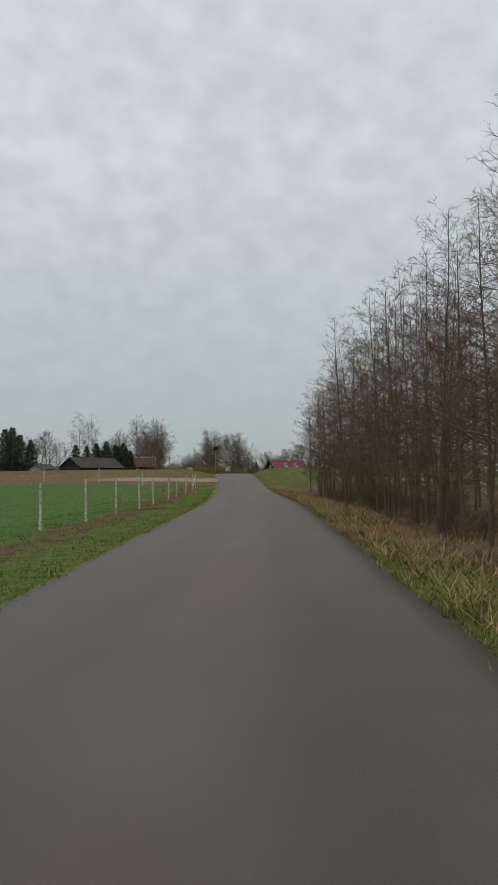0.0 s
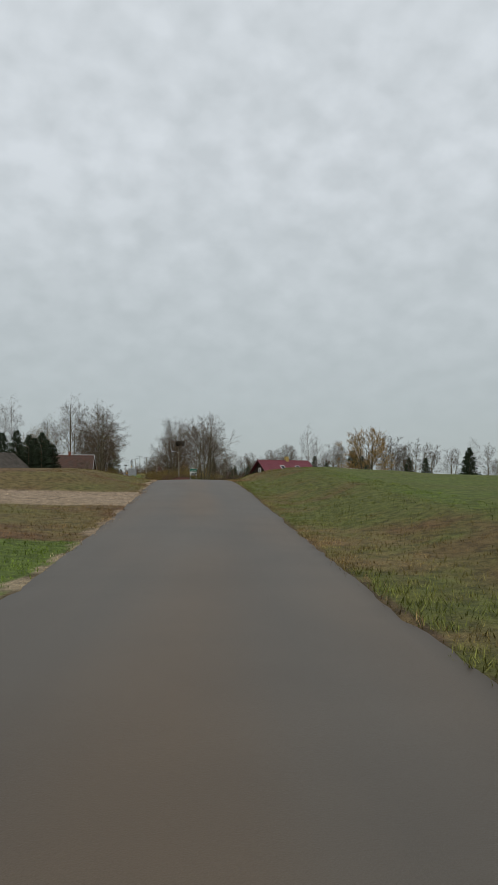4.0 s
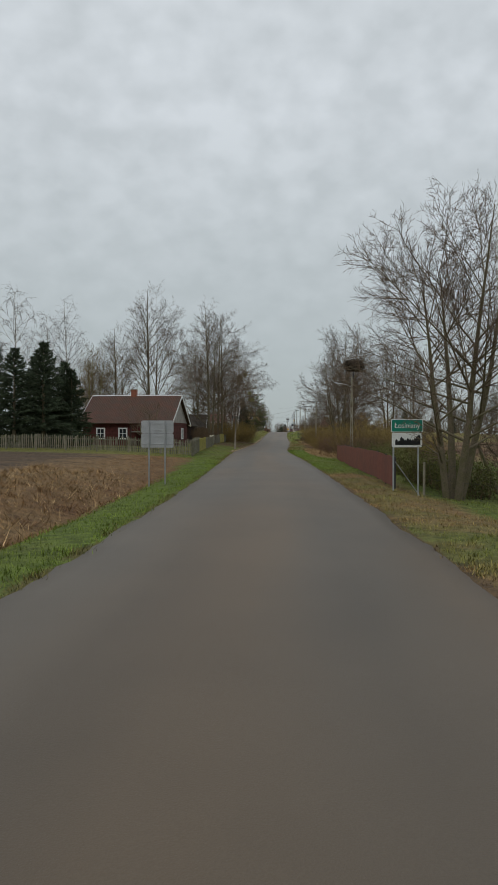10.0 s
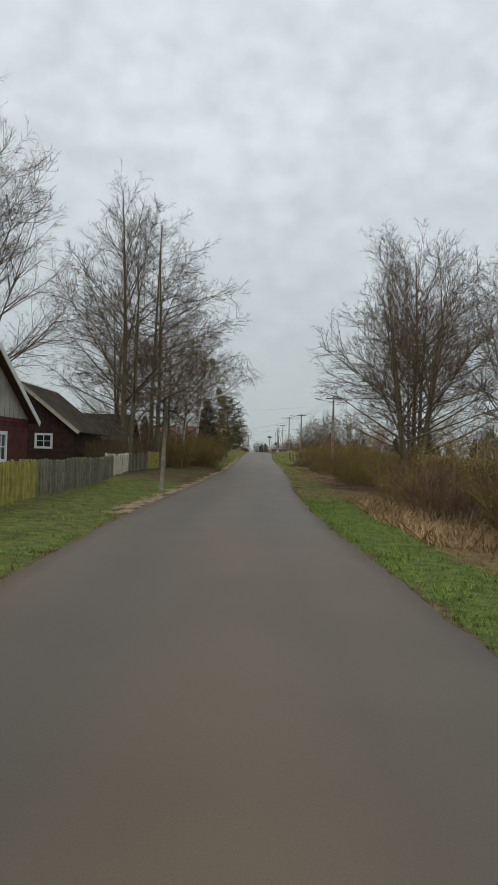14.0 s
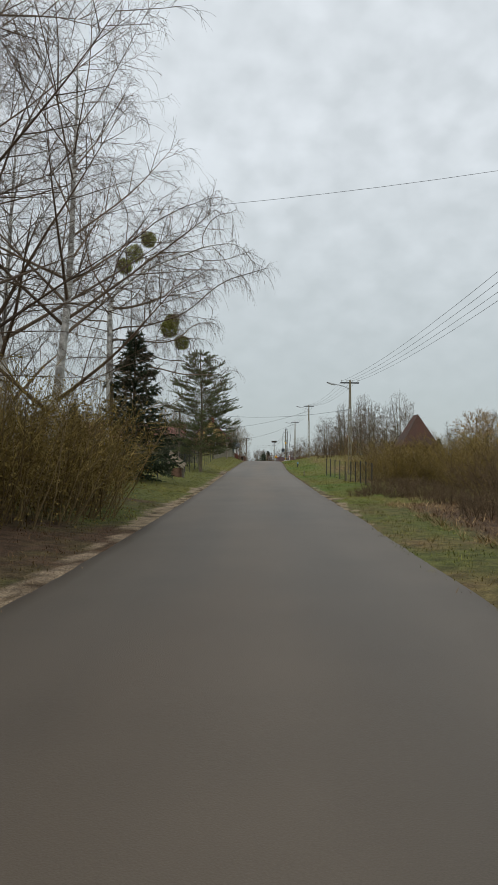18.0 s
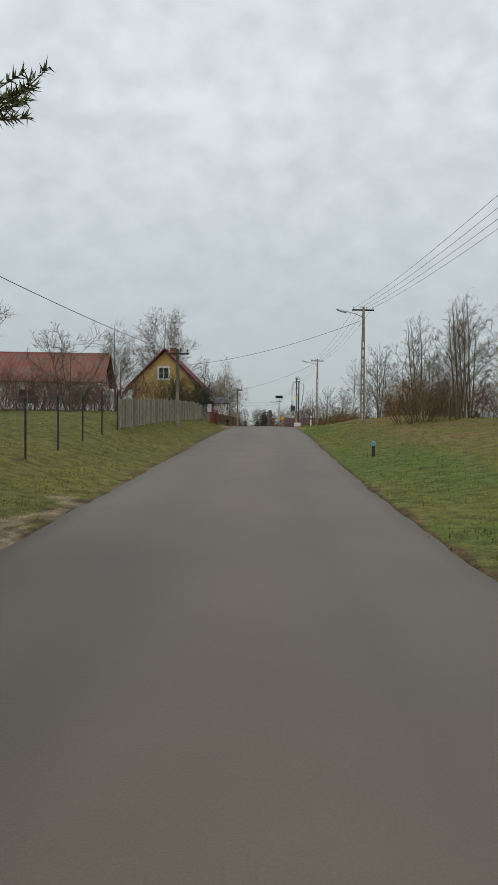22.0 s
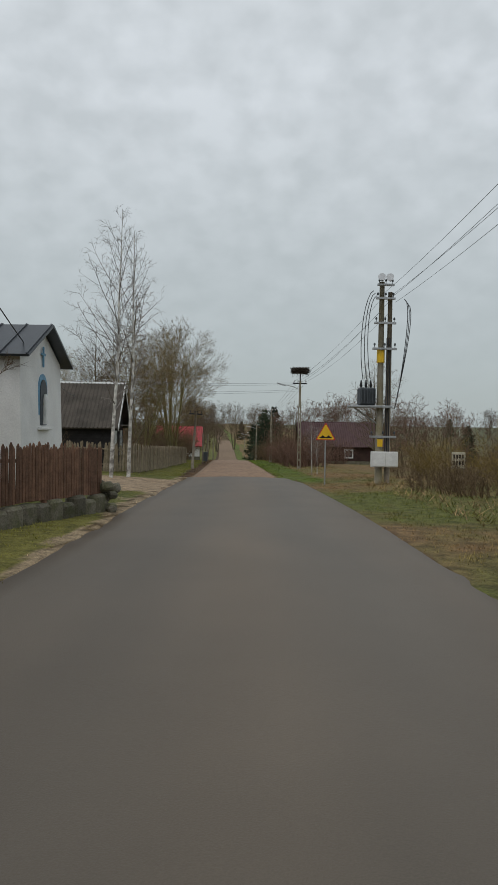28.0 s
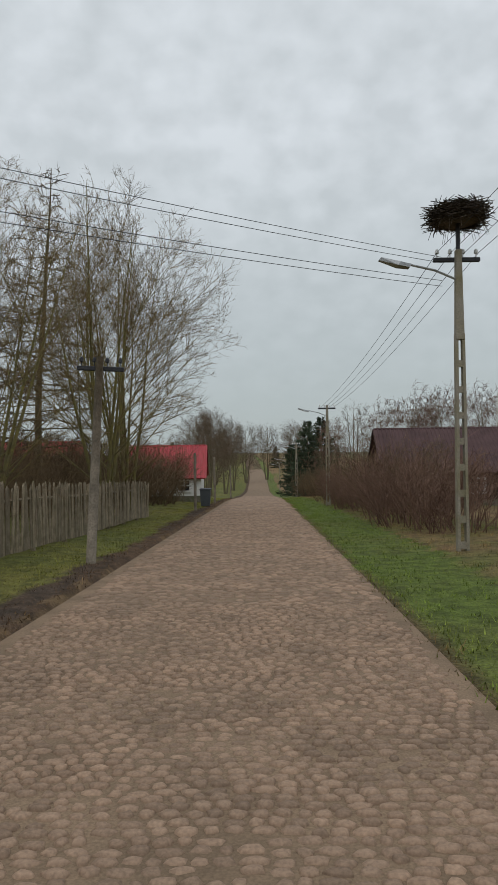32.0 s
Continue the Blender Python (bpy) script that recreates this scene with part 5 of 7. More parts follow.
# ---- houses and buildings ----
HOUSE_A = gable_house(18.0, 211.2, radians(-8), 9.0, 8.2, 2.75, 2.75, REDWALL, RUSTROOF, "dark red log house with rusty corrugated roof",
                      gable_mat=GREYWALL, over=0.35, ribs=0.18, barge=WHITE, chimney=(-0.3, BRICK), z=2.42,
                      wind=(("S", -2.6, 1.1, 0.75, 1.0), ("S", -0.3, 1.1, 0.75, 1.0), ("E", 1.5, 1.1, 0.75, 1.0)))
porch = Shape().box(0.9, -5.9, 2.02, 4.9, -4.0, 2.08, Matrix.Rotation(radians(3), 4, "X"))
part("porch_roof", porch, GREYROOF, HOUSE_A)
for px in (1.0, 2.9, 4.8):
    part("porch_post", Shape().soft_box(px - 0.05, -5.8, 0, px + 0.05, -5.7, 2.3, 0.01), BROWNWALL, HOUSE_A)
part("porch_rail", Shape().box(1.0, -5.79, 0.5, 4.8, -5.72, 0.95), BROWNWALL, HOUSE_A)

gable_house(19.3, 231.6, radians(86), 7.0, 6.6, 2.3, 2.6, BROWNWALL, GREYROOF, "dark brown timber house with a gable towards the road", barge=CREAM, over=0.4, ribs=0.2, z=2.95,
            wind=(("W", -1.5, 1.15, 0.9, 0.75), ("W", 0.2, 3.0, 0.5, 0.5)))
gable_house(20.6, 243.5, radians(-3), 6.8, 6.0, 1.9, 2.0, BLACKWALL, GREYROOF, "low dark timber barn with a pale roof edge", boards=0, barge=WHITE, over=0.3, ribs=0.2, z=3.0, name="barn")
gable_house(3.3, 166.5, radians(48), 14.5, 6.0, 1.9, 2.1, BLACKWALL, GREYROOF, "long grey timber barn across the field", boards=0, over=0.4, ribs=0.25, z=2.75, name="barn")
gable_house(-7.0, 150.0, radians(48), 4.0, 3.5, 1.6, 0.8, GREYWALL, GREYROOF, "small pale shed beside the far barn", z=2.6, name="shed")
RED = gable_house(50.75, 167.9, radians(17), 9.3, 6.4, 2.35, 2.75, OCHREWALL, REDROOF, "ochre timber house with a crimson metal roof", gable_mat=BROWNWALL, over=0.45, ribs=0.3, rib_rows=9,
                  chimney=(0.6, YELLOWCHIM), z=0.8, wind=(("S", 0.8, 0.85, 1.3, 1.0), ("S", 4.4, 0.95, 0.5, 0.8), ("W", 0.0, 3.0, 0.5, 0.9), ("W", -2.0, 0.7, 0.5, 1.1), ("W", 1.8, 0.7, 0.5, 1.1)))
for sx in (-1.2, 1.8):
    sk = part("skylight", Shape().box(-0.39, -0.55, 0.085, 0.39, 0.55, 0.13), WHITE, RED)
    sk.matrix_local = Matrix.Translation((sx, -1.55, 3.92)) @ Matrix.Rotation(math.atan2(2.75, 3.2), 4, "X")
    part("pane", Shape().box(-0.31, -0.46, 0.131, 0.31, 0.46, 0.14), GLASS, sk)
gable_house(61.5, 170.5, radians(17), 6.0, 5.0, 1.9, 1.2, BROWNWALL, REDROOF, "low brown annexe beside the crimson-roofed house", over=0.3, z=1.1, name="shed", boards=0)
gable_house(58.6, 159.5, radians(30), 3.6, 3.0, 1.5, 1.0, GREYWALL, WHITEWALL, "small shed with a striped white roof", z=2.0, name="shed", boards=0, ribs=0.7)
gable_house(22.6, 338.0, radians(2), 14.0, 7.0, 2.7, 2.0, WHITEWALL, FADEDROOF, "pale grey rendered house with a faded red roof", over=0.4, ribs=0.3, z=5.0, boards=0,
            gable_mat=GREYWALL, wind=(("S", -4.4, 1.1, 1.1, 1.0), ("S", -1.5, 1.1, 1.1, 1.0), ("S", 2.4, 1.1, 1.1, 1.0)))
YH = gable_house(33.95, 351.4, radians(86), 12.4, 5.4, 2.75, 2.75, YELLOWWALL, REDROOF, "yellow rendered house with a red metal roof", over=0.45, ribs=0.35, z=5.35, boards=0, chimney=(-1.0, BRICK),
                 wind=(("W", 0.1, 3.2, 0.85, 0.95), ("W", -1.3, 1.0, 0.9, 1.1), ("S", -4.6, 0.95, 0.55, 1.25), ("S", -1.8, 1.0, 0.5, 1.15)))
clad = part("cladding", Shape().box(-2.9, -2.725, 0.42, 6.0, -2.703, 2.42), BROWNWALL, YH, "dark brown board cladding")
for i in range(26):
    part("board", Shape().box(-2.9 + i * 0.34, -2.745, 0.42, -2.9 + i * 0.34 + 0.325, -2.726, 2.42), BROWNWALL, clad)
part("downpipe", Shape().tube([(-5.6, -3.1, 2.15), (-5.6, -2.85, 1.9), (-5.6, -2.8, 0.1)], 0.05, 8), REDPAINT, YH)
part("gutter", Shape().tube([(-6.6, -3.2, 2.24), (6.6, -3.2, 2.18)], 0.06, 6), REDPAINT, YH)
gable_house(34.2, 377.2, radians(86), 9.0, 6.2, 2.6, 2.5, BRICKWALL, RUSTROOF, "brick-red house with a steep brown roof", over=0.35, boards=0, chimney=(1.5, BRICK), z=5.25,
            wind=(("W", -1.2, 1.6, 0.7, 0.9), ("S", -2.0, 1.0, 0.8, 1.0)))
HOUSE_D = gable_house(34.9, 407.8, radians(2), 6.8, 6.6, 2.55, 2.2, BLACKWALL, GREYROOF, "dark weathered timber house with white roof edges", barge=WHITE, over=0.4, ribs=0.2, z=3.55,
                      wind=(("E", -1.6, 0.9, 0.6, 1.25), ("E", 1.4, 0.9, 0.6, 1.25)))
part("pent_roof", Shape().box(3.42, -3.3, 2.5, 3.95, 3.3, 2.56), GREYROOF, HOUSE_D)
gable_house(39.4, 456.0, radians(2), 5.0, 6.0, 1.75, 2.1, WHITEWALL, BRIGHTROOF, "white house with a bright red sheet roof", over=0.3, ribs=0.3, boards=0, z=1.75,
            wind=(("S", 1.3, 0.75, 0.8, 0.75), ("S", -1.2, 0.75, 0.8, 0.75)))
gable_house(29.5, 457.0, radians(2), 6.0, 5.0, 1.9, 2.2, GREYWALL, BRIGHTROOF, "outbuilding with a red sheet roof behind the trees", over=0.3, ribs=0.3, boards=0, z=1.9, name="shed")
gable_house(57.9, 447.4, radians(-3), 8.6, 6.8, 2.1, 2.4, BROWNWALL, PURPLEROOF, "old brown house with a maroon roof among shrubs", boards=0, over=0.35, ribs=0.25, z=1.9, gable_mat=REDWALL,
            wind=(("S", 0.8, 0.8, 0.8, 0.8), ("S", -2.2, 0.8, 0.8, 0.8)))


def chapel(x, y, z, turn):
    ob = thing("wayside_chapel", Matrix.Translation((x, y, z)) @ Matrix.Rotation(turn, 4, "Z"), "small white rendered chapel with a dark metal roof and blue niches", "chapel")
    w, d, h, r = 1.02, 1.7, 3.0, 0.8
    body = Shape()
    body.add([(sx * (w + (0.09 if k == 0 else 0)), sy * (d + (0.09 if k == 0 else 0)), zz) for k, zz in enumerate((-0.6, h)) for sx, sy in ((-1, -1), (1, -1), (1, 1), (-1, 1))],
             [(0, 3, 2, 1), (4, 5, 6, 7), (0, 1, 5, 4), (1, 2, 6, 5), (2, 3, 7, 6), (3, 0, 4, 7)])
    for sx in (-1, 1):
        body.add([(sx * (w - 0.1), -d, h), (sx * (w - 0.1), d, h), (sx * (w - 0.1), 0, h + r), (sx * w, -d, h), (sx * w, d, h), (sx * w, 0, h + r)], [(0, 1, 2), (3, 5, 4), (0, 3, 4, 1), (1, 4, 5, 2), (2, 5, 3, 0)])
    part("wall", body, WHITEWALL, ob)
    for sy in (-1, 1):
        roof = Shape()
        nrm = Vector((0, sy * r, d)).normalized()
        top, low = Vector((0, 0, h + r + 0.05)), Vector((0, sy * (d + 0.28), h - 0.28 * r / d + 0.05))
        p = [Vector((xx, q.y, q.z)) + nrm * t for t in (0, 0.06) for xx, q in ((-w - 0.3, top), (w + 0.3, top), (w + 0.3, low), (-w - 0.3, low))]
        roof.add(p, [(0, 1, 2, 3), (7, 6, 5, 4), (0, 4, 5, 1), (1, 5, 6, 2), (2, 6, 7, 3), (3, 7, 4, 0)])
        ro = part("roof", roof, DARKROOF, ob)
        for i in range(5):
            xx = -w - 0.25 + (2 * w + 0.5) * i / 4
            k = Shape()
            p = [Vector((xx + dx, q.y, q.z)) + nrm * t for q in (top, low) for dx, t in ((-0.015, 0.061), (-0.015, 0.095), (0.015, 0.095), (0.015, 0.061))]
            k.add(p, [(0, 1, 2, 3), (7, 6, 5, 4), (0, 4, 5, 1), (1, 5, 6, 2), (2, 6, 7, 3)])
            part("standing_seam", k, DARKROOF, ro)

    def arch(wd, ht, depth):
        s = Shape()
        pts = [(-wd / 2, 0), (wd / 2, 0)] + [(wd / 2 * math.cos(a), ht - wd / 2 + wd / 2 * math.sin(a)) for a in np.linspace(0, math.pi, 9)]
        n = len(pts)
        s.add([(a, yy, b) for yy in (0, depth) for a, b in pts], [tuple(range(n)), tuple(range(2 * n - 1, n - 1, -1)), *[(i, n + i, n + (i + 1) % n, (i + 1) % n) for i in range(n)]])
        return s
    for m, wd, ht in ((Matrix.Translation((w + 0.035, 0, 1.3)) @ Matrix.Rotation(math.pi / 2, 4, "Z"), 0.75, 1.35), (Matrix.Translation((-0.2, -d - 0.04, 1.2)), 0.5, 0.6)):
        n = part("niche", arch(wd, ht, 0.03), BLUE, ob, "pale blue arched niche")
        n.matrix_local = m
        q = part("niche_back", arch(wd * 0.72, ht * 0.86, 0.02), BINGREY, n)
        q.location = (0, -0.022, 0.04)
        f = part("figure", Shape().tube([(0, -0.06, 0.06), (0, -0.06, ht * 0.25), (0, -0.06, ht * 0.5), (0, -0.06, ht * 0.62)], [0.08, 0.07, 0.08, 0.03], 8), WHITE, n, "plain pale statuette")
        sill = part("sill", Shape().soft_box(-wd * 0.62, -0.12, -0.08, wd * 0.62, 0.03, 0.0, 0.012), WHITE, n)
    cr = Shape().soft_box(w + 0.02, -0.03, 2.82, w + 0.06, 0.03, 3.35, 0.008).soft_box(w + 0.021, -0.16, 3.12, w + 0.059, 0.16, 3.18, 0.008)
    part("wall_cross", cr, BLUE, ob)
    top = Shape().soft_box(-0.9 - 0.025, -0.025, h + r + 0.1, -0.9 + 0.025, 0.025, h + r + 0.75, 0.006).soft_box(-0.9 - 0.024, -0.16, h + r + 0.48, -0.9 + 0.024, 0.16, h + r + 0.53, 0.006)
    part("roof_cross", top, DARKMETAL, ob)
    return ob


chapel(38.35, 386.2, 4.85, radians(-3))

# ---- power line ----
POLES = {"nest1": (39.0, 200.0, 7.3), "A": (41.2, 246.3, 6.85), "B": (43.6, 286.9, 6.7), "C": (46.55, 329.4, 6.95), "D": (48.45, 360.6, 7.0), "n2": (49.95, 418.5, 6.3), "E": (49.95, 444.0, 5.7)}
for key, (x, y, h) in POLES.items():
    street_pole(x, y, h, lamp=True, lamp_at=0.0 if key != "nest1" else 0.3, arm=0 if key == "nest1" else (1.35 if key in "ABCD" else 1.0))
for x, y, h in ((50.2, 475, 5.4), (50.6, 505, 5.4), (51.0, 535, 5.4)):
    street_pole(x, y, h, arm=0.9)
street_pole(28.4, 217.0, 3.65, False, wooden=True, arm=0.95, lean=radians(2.0))
street_pole(28.9, 271.4, 4.5, False, wooden=True, arm=0.9)
street_pole(31.2, 292.6, 4.5, False, wooden=True, arm=0.9)
street_pole(35.6, 324.0, 3.85, False, wooden=True, arm=1.2)
street_pole(40.6, 375.0, 4.75, False, wooden=True, arm=1.1)
street_pole(42.25, 417.7, 4.0, False, wooden=True, arm=0.95, lean=radians(3))
for x, y, h in ((42.6, 440.0, 3.0), (43.0, 452.0, 3.2), (43.6, 470.0, 3.2)):
    single("bare_pole", Shape().tube([(0, 0, -0.5), (0, 0, h)], [0.09, 0.07], 8), OLDPOLE, "short weathered wooden pole beside the cobbled road", "pole", Matrix.Translation((x, y, ground(x, y))))
stork_nest(39.2, 200.0, ground(39.0, 200.0) + 7.9, 1.65, 1.0)
part("nest_mast", Shape().tube([(0.1, 0, 7.2), (0.2, 0, 8.05)], 0.05, 6), DARKMETAL, [o for o in scene.objects if o.name.startswith("street_lamp_pole")][0])
stork_nest(49.95, 418.5, ground(49.95, 418.5) + 6.95, 1.05, 0.36)
part("nest_mast", Shape().tube([(0, 0, 6.2), (0, 0, 6.98)], 0.045, 6), DARKMETAL, [o for o in scene.objects if o.name.startswith("street_lamp_pole") and abs(o.matrix_world.translation.y - 418.5) < 0.1][0])


def transformer(x, y):
    z = ground(x, y)
    ob = thing("transformer_pole", Matrix.Translation((x, y, z)), "double concrete pole with a grey transformer, cables and a meter box", "power pole", "power poles along the road")
    h = 8.3
    part("pole", Shape().tube([(-0.16, 0, -0.6), (-0.16, 0, h)], [0.16, 0.10], 10), CONCRETE, ob, smooth=True)
    part("pole", Shape().tube([(0.2, 0.05, -0.6), (0.2, 0.05, h - 0.4)], [0.12, 0.09], 8), OLDPOLE, ob, smooth=True)
    box = part("meter_box", Shape().soft_box(-0.55, -0.42, 0.72, 0.55, -0.2, 1.35, 0.02), WHITE, ob, "pale grey cable box")
    part("box_door", Shape().soft_box(0.02, -0.44, 0.76, 0.52, -0.421, 1.31, 0.008), WHITE, box)
    part("box_door", Shape().soft_box(-0.52, -0.44, 0.76, -0.02, -0.421, 1.31, 0.008), WHITE, box)
    tb = part("transformer_tank", Shape().soft_box(-1.05, -0.38, 3.25, -0.42, 0.3, 3.95, 0.04), BINGREY, ob, "dark grey finned transformer")
    for i in range(6):
        part("cooling_fin", Shape().box(-1.02 + i * 0.11, -0.46, 3.32, -0.99 + i * 0.11, -0.38, 3.88), BINGREY, tb)
    for i in range(3):
        part("bushing", Shape().tube([(-0.95 + i * 0.2, 0, 3.95), (-0.95 + i * 0.2, 0, 4.05), (-0.95 + i * 0.2, 0, 4.1), (-0.95 + i * 0.2, 0, 4.28)], [0.03, 0.06, 0.05, 0.02], 8), BLACK, tb)
    part("platform", Shape().soft_box(-1.45, -0.4, 3.13, 0.3, 0.35, 3.23, 0.02), METAL, ob)
    part("brace", Shape().tube([(-1.2, 0, 3.12), (-0.2, 0, 2.45)], 0.04, 5), METAL, ob)
    for zz, w in ((1.95, 1.1), (5.55, 1.0), (6.6, 0.9), (7.6, 0.8), (8.15, 0.7)):
        ar = part("bracket", crossarm(w), METAL, ob)
        ar.location = (-0.05, -0.2, zz)
        for k in range(3):
            q = part("insulator", insulator(), BINGREY, ar)
            q.location = (-w / 2 + 0.08 + k * (w - 0.16) / 2, 0, 0.045)
    rng = random.Random(4)
    for i in range(6):
        x0, x1 = (-0.55 if i < 3 else 0.5) + 0.07 * i, (-0.9 + 0.15 * i if i < 3 else 0.28 + 0.05 * i)
        side = -1 if i < 3 else 1
        z0, z1 = 7.9 - 0.1 * i, 4.3 if i < 3 else 2.2 + 0.3 * i
        p = [Vector((x0, -0.2, z0)), Vector((x0 + side * 0.35, -0.3, z0 - 0.1)), Vector((x1 + side * 0.30, -0.3, (z0 + z1) / 2)), Vector((x1 + side * 0.12, -0.25, z1 + 0.5)), Vector((x1, -0.1, z1))]
        curve = [p[0] * (1 - t) ** 4 + p[1] * 4 * t * (1 - t) ** 3 + p[2] * 6 * t * t * (1 - t) ** 2 + p[3] * 4 * t ** 3 * (1 - t) + p[4] * t ** 4 for t in np.linspace(0, 1, 12)]
        part("cable", Shape().tube(curve, 0.016, 5), WIRE, ob)
    for i in range(3):
        part("conduit", Shape().tube([(0.05 + i * 0.07, -0.17, 1.3), (0.05 + i * 0.07, -0.15, 6.0)], 0.022, 5), WIRE, ob)
    part("warning_plate", Shape().box(-0.28, -0.215, 1.55, -0.06, -0.205, 1.85), SIGNYELLOW, ob, "yellow warning plate")
    part("yellow_sleeve", Shape().tube([(-0.16, 0, 5.0), (-0.16, 0, 5.55)], 0.16, 10), SIGNYELLOW, ob)
    for sx in (-0.18, 0.15):
        part("loudspeaker", Shape().tube([(sx, -0.1, h + 0.05), (sx - 0.1, -0.45, h + 0.12)], [0.05, 0.16], 10), METAL, ob, "grey horn loudspeaker")
    return ob


transformer(50.75, 396.5)
order = ["nest1", "A", "B", "C", "D"]
tops = {k: (x, y, ground(x, y) + h) for k, (x, y, h) in POLES.items()}
for a, b in zip(order[:-1], order[1:]):
    for i in range(4):
        dx = -0.55 + 0.37 * i
        wire((tops[a][0] + dx, tops[a][1], tops[a][2] + 0.05), (tops[b][0] + dx, tops[b][1], tops[b][2] + 0.05), 0.5)
tz = ground(50.75, 396.5)
for i in range(4):
    wire((tops["D"][0] - 0.55 + 0.37 * i, tops["D"][1], tops["D"][2] + 0.05), (50.5 + 0.2 * i, 396.3, tz + 7.7 - 0.25 * (i % 2)), 0.45)
    wire((50.5 + 0.2 * i, 396.7, tz + 7.5 - 0.25 * (i % 2)), (49.5 + 0.3 * i, 418.5, tops["n2"][2] + 0.05), 0.3)
    wire((49.5 + 0.3 * i, 418.5, tops["n2"][2] + 0.05), (49.6 + 0.25 * i, 444.0, tops["E"][2]), 0.3)
wire((41.1, 246.3, tops["A"][2] - 0.6), (26.5, 250.0, 8.2), 0.4, 0.003)
wire((43.5, 286.9, tops["B"][2] - 2.0), (31.2, 292.6, ground(31.2, 292.6) + 4.5), 0.55, 0.008)
wire((46.4, 329.4, tops["C"][2] - 0.75), (34.0, 345.0, 9.6), 0.55, 0.012)
wire((35.6, 324.0, ground(35.6, 324.0) + 3.8), (31.2, 292.6, ground(31.2, 292.6) + 4.5), 0.3, 0.010)
wire((48.3, 360.6, tops["D"][2] - 0.3), (40.6, 375.0, ground(40.6, 375.0) + 4.7), 0.4, 0.011)
wire((40.6, 375.0, ground(40.6, 375.0) + 4.7), (35.8, 357.5, 9.6), 0.3, 0.011)
wire((40.6, 375.0, ground(40.6, 375.0) + 4.6), (36.5, 404.8, 7.6), 0.5, 0.014)
for dz in (0.0, -0.12, -0.5, -0.62):
    wire((49.6, 418.5, tops["n2"][2] - 0.05 + dz), (36.2, 407.2, 8.6 + dz * 1.2), 0.12, 0.0055)

# ---- fences ----
picket_fence([(4.0, 191.2), (25.4, 186.2)], 1.15, 0.085, 0.16, "weathered grey picket fence in front of the red log house", seed=3)
picket_fence([(25.4, 186.2), (25.3, 197.4)], 1.25, 0.11, 0.15, "weathered grey board fence beside the road", seed=4, tilt=1.2)
picket_fence([(25.3, 197.6), (25.5, 206.2)], 1.15, 0.12, 0.128, "mossy yellow board gate in the roadside fence", PICKETYELLOW, seed=5, pointed=False, tilt=0.4)
picket_fence([(25.5, 206.4), (25.9, 219.5)], 1.15, 0.10, 0.15, "dark weathered board fence beside the road", seed=6, tilt=1.0)
picket_fence([(25.5, 220.0), (25.7, 227.3)], 1.2, 0.09, 0.17, "pale cream picket fence under tall trees", CREAM, seed=7, tilt=1.5)
picket_fence([(25.7, 227.6), (26.4, 232.4)], 1.2, 0.10, 0.16, "grey weathered picket fence half hidden by shrubs", seed=8)
picket_fence([(26.42, 232.6), (26.85, 236.3)], 1.25, 0.12, 0.124, "moss-green board gate in the roadside fence", PICKETYELLOW, seed=9, pointed=False, tilt=0.3)
picket_fence([(26.88, 236.5), (27.6, 252.0)], 1.1, 0.09, 0.17, "brown weathered picket fence before a thicket", seed=10)
picket_fence([(34.05, 313.0), (35.0, 322.0), (36.5, 335.0)], 1.2, 0.14, 0.15, "grey weathered plank fence on the grassy bank", PICKETGREY, seed=11, pointed=False, tilt=1.0)
picket_fence([(19.0, 301.5), (32.9, 300.3)], 1.3, 0.12, 0.15, "old grey board fence across the garden", seed=21, pointed=False, tilt=1.5)
picket_fence([(36.5, 335.2), (37.2, 343.2)], 1.1, 0.10, 0.14, "brownish picket fence in front of the yellow house", PICKETGREY, seed=12, tilt=1.5)
picket_fence([(36.2, 367.5), (38.4, 375.0), (41.25, 384.0)], 1.5, 0.085, 0.105, "brown stained picket fence on a stone base by the chapel", PICKETBROWN, seed=13, rise=0.4, tilt=0.8)
picket_fence([(36.0, 401.6), (39.7, 403.4), (40.55, 417.0), (41.2, 433.0)], 1.5, 0.11, 0.14, "tall grey weathered pale fence leaning beside the cobbles", PICKETPALE, seed=14, tilt=2.6)
mesh_fence([(29.6, 266.0), (31.0, 280.0), (32.4, 293.0), (33.15, 300.4), (34.0, 312.8)], 1.3, 2.6, "sagging wire mesh fence on dark posts beside the garden")
mesh_fence([(41.85, 272.4), (42.1, 279.0), (42.15, 288.3)], 1.15, 1.7, "dark steel post fence with wire netting", cell=0.07)
mesh_fence([(35.2, 161.8), (43.4, 159.4), (56.0, 154.0), (68.0, 150.0)], 1.15, 2.6, "wire netting fence on grey concrete posts round the meadow", CONCRETE, cell=0.1, post_r=0.045)
mesh_fence([(37.9, 350.6), (37.7, 358.0), (37.4, 366.0)], 1.35, 2.2, "grey wire netting fence on red posts", REDPAINT, cell=0.06)
BASEWALL = thing("fence_base_wall", Matrix.Identity(4), "low mossy fieldstone base under the brown fence", "wall")
for x, y, g in fence_points([(36.2, 367.5), (38.4, 375.0), (41.25, 384.0)], 0.45):
    q = part("stone", Shape().soft_box(-0.22, -0.15, -0.3, 0.22, 0.15, 0.36 + 0.06 * math.sin(x * 9 + y * 5), 0.06), STONE, BASEWALL)
    q.matrix_local = Matrix.Translation((x, y, ground(x, y))) @ Matrix.Rotation(g, 4, "Z")
rng = random.Random(8)
GP = thing("stone_gatepost", Matrix.Translation((41.3, 384.2, ground(41.3, 384.2))), "broken mossy fieldstone gatepost at the yard entrance", "gatepost")
